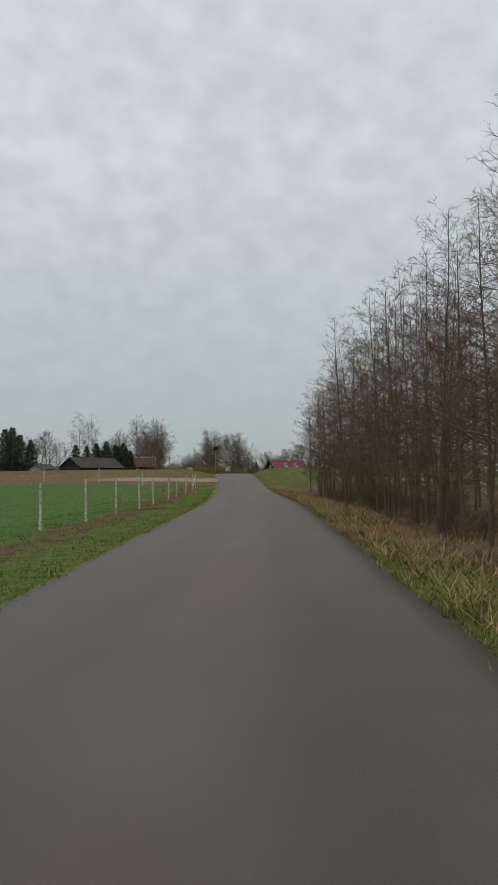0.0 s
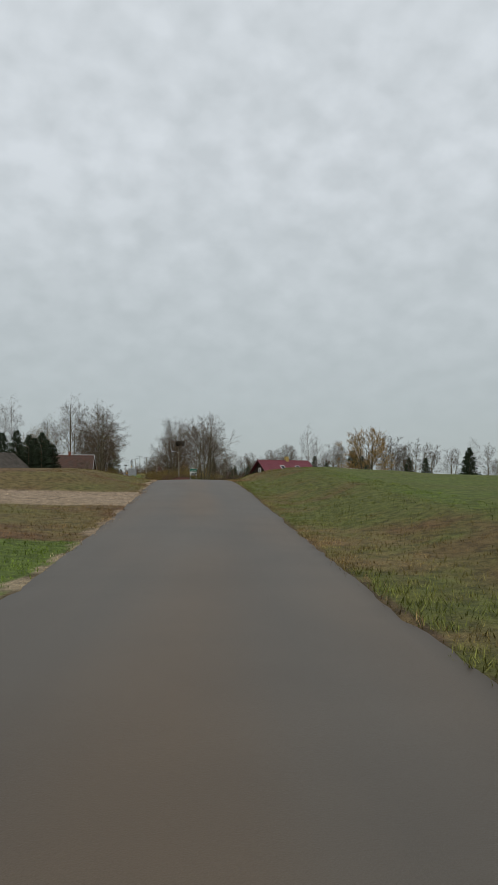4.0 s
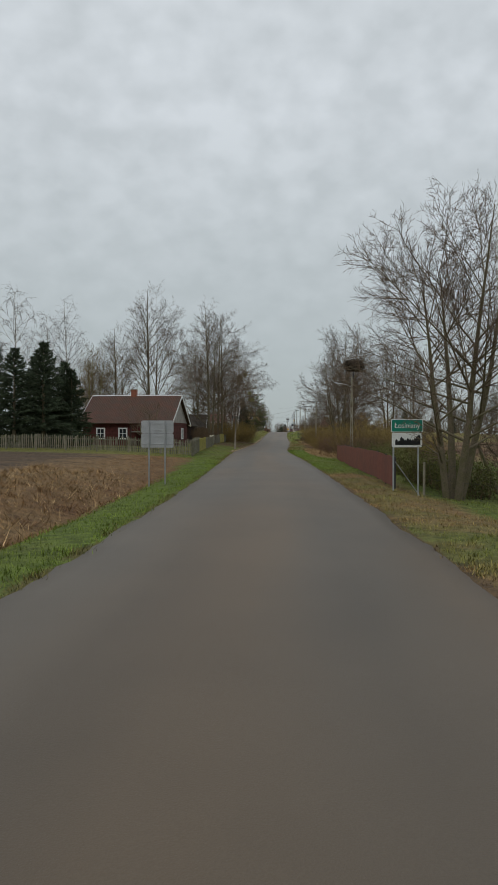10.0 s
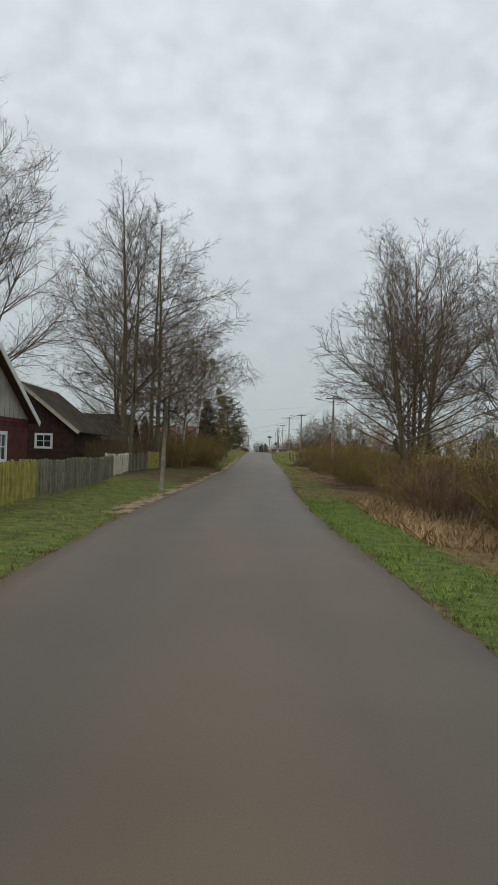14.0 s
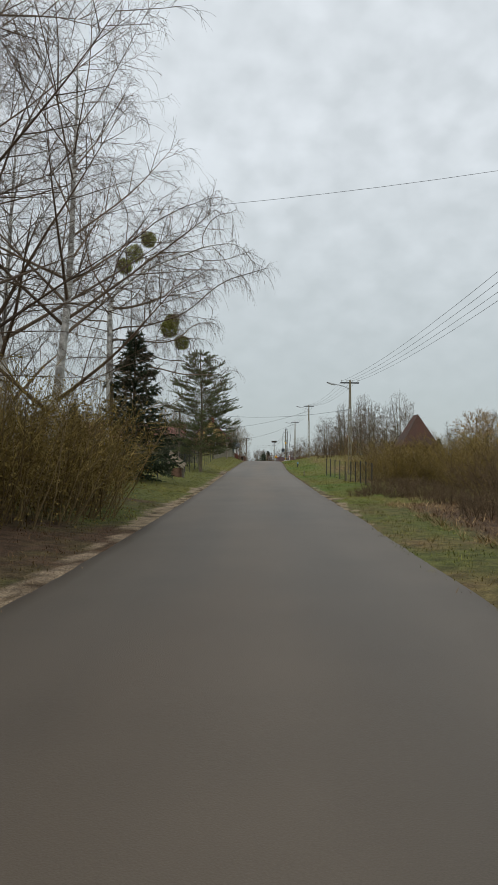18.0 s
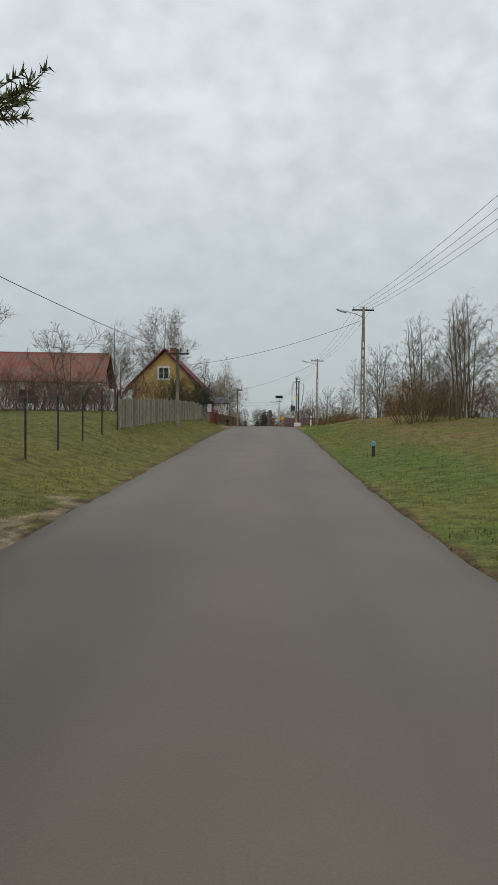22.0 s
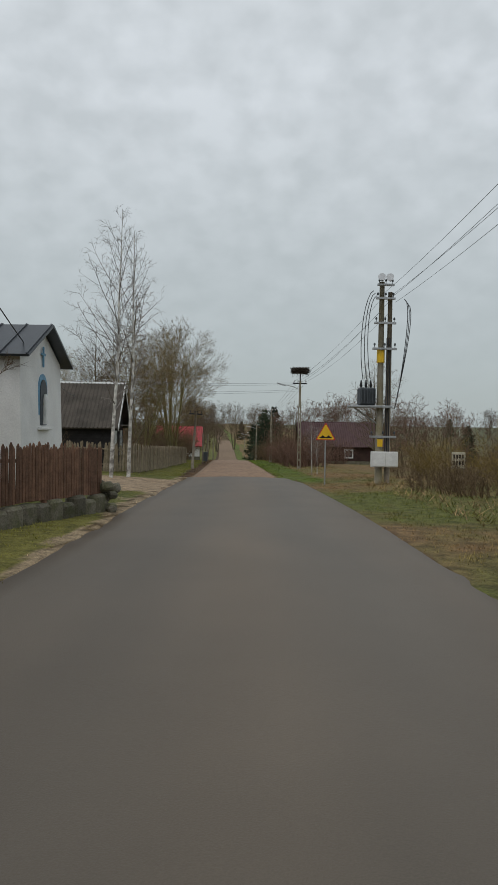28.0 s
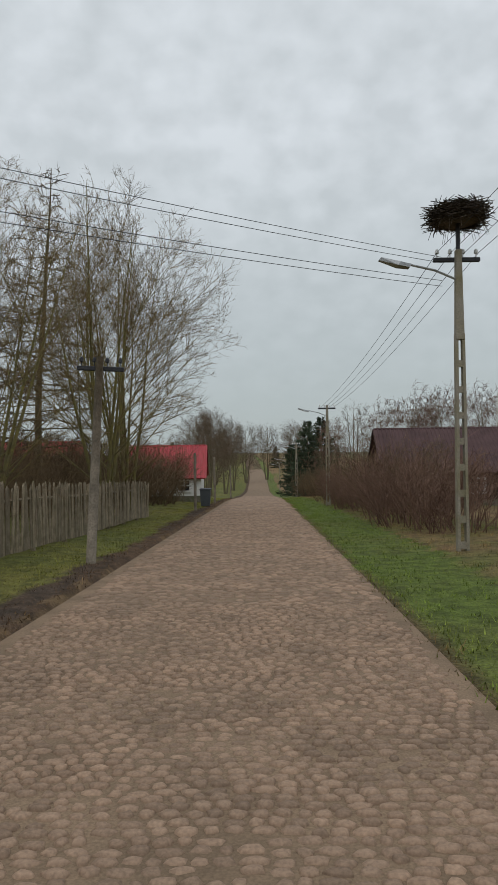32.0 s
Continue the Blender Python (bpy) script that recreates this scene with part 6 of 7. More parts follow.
for i in range(14):
    sz = rng.uniform(0.10, 0.19)
    q = part("stone", Shape().soft_box(-sz, -sz * 0.8, -sz * 0.7, sz, sz * 0.8, sz * 0.7, sz * 0.3), STONE, GP)
    q.matrix_local = Matrix.Translation((rng.uniform(-0.25, 0.2), rng.uniform(-0.4, 0.4), 0.06 + 0.042 * i)) @ Matrix.Rotation(rng.uniform(0, 3), 4, "Z") @ Matrix.Rotation(rng.uniform(-0.4, 0.4), 4, "X")

sheet = thing("sheet_metal_fence", Matrix.Translation((34.4, 163.0, 0)), "dull red corrugated sheet fence along the garden", "fence")
pts = [(34.35, 163.0), (35.2, 178.0), (36.9, 194.6)]
for k, ((x0, y0), (x1, y1)) in enumerate(zip(pts[:-1], pts[1:])):
    ln = math.hypot(x1 - x0, y1 - y0)
    n = int(ln / 2.0)
    for i in range(n):
        s = Shape()
        m = 20
        for j in range(m + 1):
            f = (i + j / m) / n
            x, y = x0 + (x1 - x0) * f, y0 + (y1 - y0) * f
            z = ground(x, y)
            off = 0.02 if j % 2 else -0.02
            for zz in (z + 0.06, z + 1.2):
                s.v += [(x - 34.4 + off, y - 163.0, zz), (x - 34.4 + off + 0.008, y - 163.0, zz)]
        for j in range(m):
            a = j * 4
            s.f += [(a, a + 4, a + 6, a + 2), (a + 1, a + 3, a + 7, a + 5), (a + 2, a + 6, a + 7, a + 3), (a, a + 1, a + 5, a + 4)]
        part("sheet_panel", s, REDSHEET, sheet)
        xa, ya = x0 + (x1 - x0) * i / n, y0 + (y1 - y0) * i / n
        part("post", Shape().soft_box(xa - 34.4 + 0.03, ya - 163.03, ground(xa, ya) - 0.3, xa - 34.4 + 0.09, ya - 162.97, ground(xa, ya) + 1.24, 0.008), DARKMETAL, sheet)

# ---- birch-pole fence of the meadow ----
white_posts = thing("pasture_fence", Matrix.Identity(4), "pasture fence of thin white birch posts with wires", "fence")
rng = random.Random(5)
line = [(-5.0, 13.0), (-3.7, 16.5), (-2.4, 19.8), (-1.15, 23.0), (0.3, 26.8), (1.6, 30.6), (3.15, 37.0), (4.3, 41.0), (6.05, 48.0), (7.4, 54.0), (8.9, 59.0), (10.9, 68.0), (11.8, 71.3)]
tops_w = []
for x, y in line:
    z = ground(x, y)
    dx, dy = rng.uniform(-0.08, 0.08), rng.uniform(-0.06, 0.06)
    h = rng.uniform(1.5, 1.75)
    part("post", Shape().tube([(x, y, z - 0.3), (x + dx, y + dy, z + h)], [0.055, 0.045], 8), BIRCHPOST, white_posts)
    tops_w.append((x + dx * 0.6, y + dy * 0.6, z))
for a, b in zip(tops_w[:-1], tops_w[1:]):
    for hh in (0.5, 0.95, 1.3):
        part("fence_wire", Shape().tube([(a[0], a[1], a[2] + hh), (b[0], b[1], b[2] + hh)], 0.002, 3), OLDPOLE, white_posts)
ax, ay, az = tops_w[-2]
bx, by, bz = tops_w[-1]
part("brace", Shape().tube([(ax, ay, az + 0.2), (bx, by, bz + 1.4)], 0.035, 6), BIRCHBARK, white_posts)
for x, y in ((6.6, 74.0), (2.3, 79.0), (-3.7, 83.0), (-13.0, 86.0), (-21.0, 89.0)):
    part("post", Shape().tube([(x, y, ground(x, y) - 0.3), (x, y, ground(x, y) + 1.55)], [0.06, 0.05], 8), BIRCHPOST, white_posts)
for (x, y), (x2, y2) in zip(((11.8, 71.3), (6.6, 74.0), (2.3, 79.0), (-3.7, 83.0), (-13.0, 86.0)), ((6.6, 74.0), (2.3, 79.0), (-3.7, 83.0), (-13.0, 86.0), (-21.0, 89.0))):
    for hh in (0.5, 0.95, 1.3):
        part("fence_wire", Shape().tube([(x, y, ground(x, y) + hh), (x2, y2, ground(x2, y2) + hh)], 0.002, 3), OLDPOLE, white_posts)


# ---- signs and posts ----
def writing(text, size, m, material, parent, name="lettering", wide=None):
    cu = bpy.data.curves.new(name, "FONT")
    cu.body, cu.size, cu.extrude, cu.align_x, cu.align_y = text, size, 0.002, "CENTER", "CENTER"
    tmp = bpy.data.objects.new(name, cu)
    scene.collection.objects.link(tmp)
    me = bpy.data.meshes.new_from_object(tmp.evaluated_get(bpy.context.evaluated_depsgraph_get()))
    bpy.data.objects.remove(tmp)
    me.materials.clear()
    me.materials.append(material)
    ob = part(name, me, material, parent)
    if wide:
        xs = [v.co.x for v in me.vertices]
        k = wide / (max(xs) - min(xs))
        for v in me.vertices:
            v.co.x *= k
    ob.matrix_local = m
    return ob


def plate(w, h, r=0.05, t=0.012):
    s = Shape()
    pts = []
    for cx, cz, a0 in ((w / 2 - r, h / 2 - r, 0), (-w / 2 + r, h / 2 - r, 90), (-w / 2 + r, -h / 2 + r, 180), (w / 2 - r, -h / 2 + r, 270)):
        pts += [(cx + r * math.cos(radians(a0 + k * 30)), cz + r * math.sin(radians(a0 + k * 30))) for k in range(4)]
    n = len(pts)
    return s.add([(x, y, z) for y in (-t / 2, t / 2) for x, z in pts], [tuple(range(n)), tuple(range(2 * n - 1, n - 1, -1)), *[((i + 1) % n, i, n + i, n + (i + 1) % n) for i in range(n)]])


def town_sign(x, y, turn):
    z = ground(x, y)
    ob = thing("town_sign", Matrix.Translation((x, y, z)) @ Matrix.Rotation(turn, 4, "Z"), "green place-name sign over a white built-up area sign on two posts", "road sign")
    for px in (-0.5, 0.45):
        part("post", Shape().tube([(px, 0.04, -0.4), (px, 0.04, 2.55)], 0.03, 8), METAL, ob)
    part("brace", Shape().tube([(-0.4, 0.08, 1.1), (0.55, 0.1, -0.1)], 0.018, 6), METAL, ob)
    g = part("name_plate", plate(1.22, 0.46), WHITE, ob)
    g.location = (0, 0, 2.36)
    gi = part("green_field", plate(1.17, 0.41, 0.04, 0.004), SIGNGREEN, g)
    gi.location = (0, -0.0085, 0)
    writing("\u0141osiniany", 0.27, Matrix.Translation((0, -0.014, -0.005)) @ Matrix.Rotation(math.pi / 2, 4, "X"), WHITE, g, wide=0.98)
    w = part("town_plate", plate(1.16, 0.50), WHITE, ob)
    w.location = (0, 0, 1.86)
    s = Shape()
    rows = [(-0.46, 0.14), (-0.36, 0.10), (-0.27, 0.22), (-0.20, 0.16), (-0.12, 0.12), (-0.03, 0.18), (0.06, 0.15), (0.15, 0.13), (0.24, 0.18), (0.33, 0.26), (0.40, 0.30)]
    for i, (a, hh) in enumerate(rows):
        s.box(a, -0.012, -0.17, a + 0.105, -0.007, -0.17 + hh)
        s.add([(a, -0.012, -0.17 + hh), (a + 0.105, -0.012, -0.17 + hh), (a + 0.05, -0.012, -0.1 + hh), (a, -0.007, -0.17 + hh), (a + 0.105, -0.007, -0.17 + hh), (a + 0.05, -0.007, -0.1 + hh)], [(0, 1, 2), (5, 4, 3), (0, 2, 5, 3), (1, 4, 5, 2)])
    part("skyline", s, BLACK, w, "black town skyline")
    return ob


town_sign(34.3, 160.7, radians(14))


def back_sign(x, y, turn):
    z = ground(x, y)
    ob = thing("road_sign", Matrix.Translation((x, y, z)) @ Matrix.Rotation(turn, 4, "Z"), "blank grey metal back of a road sign on two posts", "road sign")
    for px in (-0.3, 0.3):
        part("post", Shape().tube([(px, -0.05, -0.4), (px, -0.05, 2.32)], 0.028, 8), METAL, ob)
    a = part("upper_plate", plate(1.2, 0.46), METAL, ob)
    a.location = (0, 0, 2.1)
    b = part("lower_plate", plate(1.2, 0.52), METAL, ob)
    b.location = (0, 0, 1.6)
    for zz in (1.97, 2.22, 1.47, 1.75):
        part("clamp_rail", Shape().soft_box(-0.56, -0.03, zz - 0.015, 0.56, -0.008, zz + 0.015, 0.004), METAL, ob)
    return ob


back_sign(25.5, 162.2, radians(-8))


def warning_sign(x, y):
    z = ground(x, y)
    ob = thing("warning_sign", Matrix.Translation((x, y, z)), "yellow triangular uneven-road warning sign on a grey post", "road sign")
    part("post", Shape().tube([(0, 0.04, -0.4), (0, 0.04, 2.55)], 0.03, 8), METAL, ob)

    def tri(w, t, off):
        h = w * 0.866
        p = [(-w / 2, 0), (w / 2, 0), (0, h)]
        q = []
        for i in range(3):
            a, b, c = Vector(p[i - 1]), Vector(p[i]), Vector(p[(i + 1) % 3])
            q += [b + (a - b).normalized() * w * 0.06, b + (c - b).normalized() * w * 0.06]
        return Shape().add([(v.x, y2, v.y) for y2 in (off - t, off) for v in q], [(0, 1, 2, 3, 4, 5), (11, 10, 9, 8, 7, 6), *[((i + 1) % 6, i, 6 + i, 6 + (i + 1) % 6) for i in range(6)]])
    rim = part("red_rim", tri(0.86, 0.012, 0), SIGNRED, ob)
    rim.location = (0, 0, 1.88)
    yl = part("yellow_field", tri(0.75, 0.004, -0.013), SIGNYELLOW, ob)
    yl.location = (0, 0, 1.912)
    s = Shape()
    xs = np.linspace(-0.26, 0.26, 27)
    prof = [0.045 + 0.075 * math.exp(-((a + 0.12) / 0.06) ** 2) + 0.075 * math.exp(-((a - 0.12) / 0.06) ** 2) for a in xs]
    for i in range(26):
        s.add([(xs[i], -0.022, 0.06), (xs[i + 1], -0.022, 0.06), (xs[i + 1], -0.022, 0.06 + prof[i + 1]), (xs[i], -0.022, 0.06 + prof[i]), (xs[i], -0.018, 0.06), (xs[i + 1], -0.018, 0.06), (xs[i + 1], -0.018, 0.06 + prof[i + 1]), (xs[i], -0.018, 0.06 + prof[i])],
              [(0, 1, 2, 3), (7, 6, 5, 4), (2, 6, 7, 3), (0, 4, 5, 1)])
    sy = part("bump_symbol", s, BLACK, ob)
    sy.location = (0, 0, 1.90)


warning_sign(48.45, 397.0)
DEL = thing("marker_post", Matrix.Translation((46.45, 351.0, ground(46.45, 351.0))), "white roadside marker post with a red band", "marker post")
part("post", Shape().soft_box(-0.06, -0.05, -0.3, 0.06, 0.05, 0.95, 0.015), WHITE, DEL)
part("red_band", Shape().soft_box(-0.064, -0.054, 0.58, 0.064, 0.054, 0.76, 0.01), SIGNRED, DEL)
WM = thing("white_marker", Matrix.Translation((51.3, 352.6, ground(51.3, 352.6))), "stout white concrete marker stone in the grass", "marker post")
part("stone", Shape().soft_box(-0.14, -0.12, -0.3, 0.14, 0.12, 0.9, 0.03), WHITE, WM)
BP = thing("hydrant_post", Matrix.Translation((42.7, 309.8, ground(42.7, 309.8))), "short dark post with a blue cap in the grass", "marker post")
part("post", Shape().tube([(0, 0, -0.2), (0, 0, 0.34)], 0.055, 8), DARKMETAL, BP)
part("blue_cap", Shape().tube([(0, 0, 0.34), (0, 0, 0.46), (0, 0, 0.50)], [0.08, 0.08, 0.04], 8), BLUE, BP)
for x, y in ((40.6, 289.0), (42.2, 281.0)):
    single("stake", Shape().tube([(0, 0, -0.2), (0.02, 0, 0.42)], 0.03, 6), OLDPOLE, "small weathered stake in the verge", "stake", Matrix.Translation((x, y, ground(x, y))))
NB = thing("notice_board", Matrix.Translation((37.0, 340.6, ground(37.0, 340.6))) @ Matrix.Rotation(radians(12), 4, "Z"), "small roofed notice board with white and blue sheets", "notice board")
part("board", Shape().soft_box(-0.42, -0.04, 0.75, 0.42, 0.0, 1.45, 0.01), BROWNWALL, NB)
part("roof", Shape().soft_box(-0.5, -0.14, 1.46, 0.5, 0.06, 1.52, 0.01), BROWNWALL, NB)
part("paper", Shape().box(-0.36, -0.046, 0.85, -0.02, -0.041, 1.4), BLUE, NB)
part("paper", Shape().box(0.04, -0.046, 0.8, 0.36, -0.041, 1.4), WHITE, NB)
for px in (-0.34, 0.34):
    part("post", Shape().soft_box(px - 0.04, 0.0, -0.3, px + 0.04, 0.07, 1.45, 0.008), OLDPOLE, NB)
GT = thing("yard_gate", Matrix.Translation((37.15, 344.2, ground(37.15, 345.5) + 0.22)) @ Matrix.Rotation(radians(88), 4, "Z"), "low red tube gate with wire mesh between red posts", "gate")
for px in (0.0, 2.9, 5.9):
    part("post", Shape().soft_box(px - 0.09, -0.09, -0.4, px + 0.09, 0.09, 1.35, 0.02), REDPAINT, GT)
for px in (0.15, 3.0):
    fr = Shape()
    for a, b in (((0, 0.15), (2.65, 0.15)), ((0, 1.15), (2.65, 1.15)), ((0, 0.15), (0, 1.15)), ((2.65, 0.15), (2.65, 1.15)), ((0, 0.65), (2.65, 0.65))):
        fr.tube([(px + a[0], 0, a[1]), (px + b[0], 0, b[1])], 0.028, 6)
    leaf = part("gate_leaf", fr, REDPAINT, GT)
    net = Shape()
    for i in range(-10, 27):
        for sgn in (1, -1):
            a, b = max(0, i) * 0.1, min(26, i + 10) * 0.1
            za, zb = (max(0, -i)) * 0.1, (min(10, 26 - i)) * 0.1
            if sgn < 0:
                za, zb = 1.0 - za, 1.0 - zb
            net.tube([(px + a, 0, 0.15 + za), (px + b, 0, 0.15 + zb)], 0.003, 3, False)
    part("mesh", net, DARKMETAL, leaf)
BE = thing("bench", Matrix.Translation((38.95, 356.0, ground(38.95, 356.0))) @ Matrix.Rotation(radians(86), 4, "Z"), "dark wooden bench on stone feet at the fence", "bench")
part("seat", Shape().soft_box(-0.85, -0.2, 0.5, 0.85, 0.2, 0.57, 0.015), BLACKWALL, BE)
for px in (-0.55, 0.55):
    part("foot", Shape().soft_box(px - 0.1, -0.14, -0.1, px + 0.1, 0.14, 0.5, 0.02), STONE, BE)
FS = thing("name_board", Matrix.Translation((54.3, 397.5, ground(54.3, 397.5))), "small grey board with two unreadable dark lines on a post", "sign")
part("post", Shape().tube([(0.25, 0.03, -0.3), (0.25, 0.03, 1.3)], 0.025, 6), OLDPOLE, FS)
part("board", Shape().soft_box(-0.3, -0.02, 0.65, 0.3, 0.02, 1.35, 0.01), CREAM, FS)
for zz in (0.8, 1.08):
    for i in range(4):
        part("letter_bar", Shape().box(-0.24 + i * 0.125, -0.026, zz, -0.16 + i * 0.125, -0.021, zz + 0.17), BLACK, FS)

WELL = thing("well", Matrix.Translation((31.5, 280.4, ground(31.5, 280.4))) @ Matrix.Rotation(radians(10), 4, "Z"), "old well ring with a sloping weathered board roof", "well")
part("ring", Shape().tube([(0.12, 0, -0.2), (0.12, 0, 0.5), (0.12, 0, 0.52)], [0.33, 0.31, 0.27], 14), mat("rusty_concrete", (0.26, 0.15, 0.10), 0.9, 0.4, 3, 30, 0.5), WELL)
for px, py, ph in ((-0.36, -0.25, 1.25), (-0.34, 0.3, 1.2), (0.5, -0.25, 0.62), (0.5, 0.3, 0.62)):
    part("post", Shape().soft_box(px - 0.07, py - 0.07, -0.3, px + 0.07, py + 0.07, ph, 0.02), OLDPOLE, WELL)
for i in range(6):
    part("roof_board", Shape().box(-0.62, -0.48 + i * 0.16, 0, 0.62, -0.48 + i * 0.16 + 0.145, 0.04, Matrix.Translation((0.12, -0.05, 0.98)) @ Matrix.Rotation(radians(38), 4, "Y") @ Matrix.Rotation(radians(28), 4, "X")), PICKETPALE, WELL)
SH = thing("garden_shed", Matrix.Translation((47.1, 282.6, ground(47.1, 282.6))), "tiny steep-roofed brown wooden hut with white window", "hut")
part("wall", Shape().box(-1.0, -0.9, -0.3, 1.0, 0.9, 2.15), BROWNWALL, SH)
part("roof", Shape().add([(-1.25, -1.15, 2.05), (1.25, -1.15, 2.05), (1.25, 1.15, 2.05), (-1.25, 1.15, 2.05), (0, -0.5, 4.15), (0, 0.5, 4.15)], [(0, 3, 2, 1), (0, 1, 4), (2, 3, 5), (1, 2, 5, 4), (3, 0, 4, 5)]), RUSTROOF, SH)
window(SH, Matrix.Translation((-0.6, -0.93, 0.65)), 0.42, 1.0, cols=1)
BIN = thing("rubbish_bin", Matrix.Translation((42.75, 446.0, ground(42.75, 446.0))), "dark wheeled rubbish bin beside the road", "bin")
part("body", Shape().add([(-0.26, -0.3, 0.05), (0.26, -0.3, 0.05), (0.26, 0.3, 0.05), (-0.26, 0.3, 0.05), (-0.32, -0.37, 1.0), (0.32, -0.37, 1.0), (0.32, 0.37, 1.0), (-0.32, 0.37, 1.0)], [(0, 3, 2, 1), (4, 5, 6, 7), (0, 1, 5, 4), (1, 2, 6, 5), (2, 3, 7, 6), (3, 0, 4, 7)]), BINGREY, BIN)
part("lid", Shape().soft_box(-0.34, -0.4, 1.0, 0.34, 0.4, 1.09, 0.03), BINGREY, BIN)

# ---- trees ----
rng = random.Random(77)
for i in range(104):
    y = -22 + 86 * (i % 52) / 52 + rng.uniform(-0.9, 0.9)
    row = i // 52
    x = xc(y) + 6.8 + row * rng.uniform(3.0, 7.5) + rng.uniform(-0.8, 0.8)
    plant(rng.choice(("alder_a", "alder_a", "alder_b")), x, y, rng.uniform(0.80, 1.06) * (0.88 if y > 52 else 1.0), group="alders of the roadside wood")
for i in range(26):
    y = -20 + 80 * i / 26 + rng.uniform(-1, 1)
    if i % 5:
        plant(rng.choice(("bush_red", "bush_brown", "bush_olive")), xc(y) + rng.uniform(7.0, 11.5), y, rng.uniform(0.45, 0.7), group="undergrowth of the roadside wood")
    plant("alder_a", xc(y) + rng.uniform(14, 22), y, rng.uniform(0.8, 1.05), group="alders of the roadside wood")
plant("lime_a", 18.6, 221.0, 1.2)
plant("lime_a", 13.6, 227.0, 0.95)
plant("poplar", 11.0, 224.0, 0.8)
plant("birch_a", 5.0, 236.0, 1.35)
plant("lime_b", 9.0, 232.0, 0.75)
plant("lime_a", 25.2, 230.6, 1.2, turn=1.0)
plant("lime_side", 26.2, 238.2, 1.28, turn=0.0)
plant("lime_side", 23.0, 243.0, 1.0, turn=2.4)
plant("lime_side", 26.6, 246.5, 0.85, turn=0.3)
plant("birch_b", 27.6, 251.0, 1.0)
plant("lime_a", 22.0, 252.0, 0.85)
for x, y, s in ((9.9, 195.5, 1.05), (12.2, 196.0, 1.12), (14.3, 197.3, 0.85), (7.6, 196.5, 1.15), (5.0, 198, 1.1), (2.4, 196.8, 1.0), (-0.5, 199, 1.05), (10.9, 198.5, 1.0), (13.3, 199.0, 0.95)):
    plant("spruce", x, y, s, group="spruces beside the log house")
plant("apple", 20.2, 200.5, 0.95)
for x, y, s, k in ((-9.0, 228, 1.1, "far_round"), (-6.0, 232, 0.95, "far_spire"), (-12, 226, 0.95, "far_round"), (0.6, 226, 1.5, "far_birch"), (3.5, 230, 1.3, "far_birch"), (-3.0, 222, 0.8, "far_spire"), (-16, 234, 1.0, "far_spire"), (8, 240, 0.75, "far_round"),
                   (-18.3, 212, 1.75, "spruce"), (-20.5, 214, 1.7, "spruce"), (-16.2, 213, 1.5, "spruce"), (-13.3, 214, 1.3, "spruce"), (-24, 216, 1.6, "spruce"), (-28, 214, 1.5, "spruce"), (-33, 218, 1.3, "far_round"), (-40, 220, 1.1, "far_round"), (7.5, 215, 0.9, "spruce"), (9.5, 216, 0.8, "spruce")):
    plant(k, x, y, s)
for x, y, s in ((42.6, 226.5, 1.05), (47.6, 223.0, 0.95), (40.9, 220.0, 1.0), (51.5, 227.0, 0.86), (44.5, 233.0, 0.9)):
    plant("lime_c" if x < 41.5 else "lime_b" if s > 0.9 else "lime_a", x, y, s, label="wide fan-crowned leafless tree beside the road" if x < 41.5 else "")
plant("lime_c", 36.2, 161.6, 0.95, turn=2.1)
plant("apple", 39.5, 165.0, 1.1)
plant("bush_red", 41.5, 167.0, 1.4)
plant("juniper", 43.2, 168.5, 1.2)
for x, y in ((50.5, 163.2), (53.5, 162.8), (47.6, 163.5), (55.5, 163.5)):
    plant("juniper", x, y, 0.5)
plant("willow", 59.8, 155.0, 1.15)
plant("birch_a", 75.5, 222.0, 0.98)
plant("birch_a", 79.0, 225.0, 0.8)
for x, y, s in ((84, 215, 1.0), (88, 222, 0.9), (100, 190, 1.0), (106, 200, 0.9), (112, 190, 1.1)):
    plant("spruce", x, y, s)
plant("birch_b", 28.3, 259.0, 1.12, turn=1.2, label="thick forked birch leaning over the road")
plant("birch_c", 28.7, 271.5, 1.0, turn=0.0)
plant("birch_a", 25.5, 265.0, 1.05)
plant("spruce", 29.95, 272.0, 0.92)
plant("bush_brown", 27.0, 268.5, 1.0)
plant("bush_brown", 26.2, 270.5, 1.2)
for x, y, s in ((39.9, 266.0, 0.4), (40.9, 267.6, 0.5), (41.3, 265.4, 0.45)):
    plant("bramble", x, y, s)
plant("pine", 32.9, 292.0, 0.87, tall=0.9)
plant("juniper", 30.8, 296.0, 1.0)
plant("spruce", 18.0, 318.0, 0.7)
for x, y, s in ((28.0, 312.0, 1.0), (25.0, 306.0, 1.05), (30.5, 322.0, 0.9), (22.0, 312.0, 1.1)):
    plant("apple", x, y, s)
plant("lime_b", 32.3, 362.0, 0.8, label="round leafless tree behind the yellow house")
plant("lime_a", 28.0, 358.0, 0.62)
plant("apple", 31.5, 338.5, 1.0)
plant("juniper", 35.5, 338.2, 1.05, label="dark evergreen shrub before the yellow gable")
plant("bush_brown", 34.3, 338.0, 1.1)
plant("ash", 36.0, 385.0, 0.55)
plant("apple", 36.6, 371.0, 0.95)
plant("larch", 33.5, 386.0, 0.55)
plant("apple", 38.2, 379.6, 0.8)
plant("bush_brown", 37.4, 376.0, 0.8)
plant("birch_slim", 35.2, 391.0, 0.75)
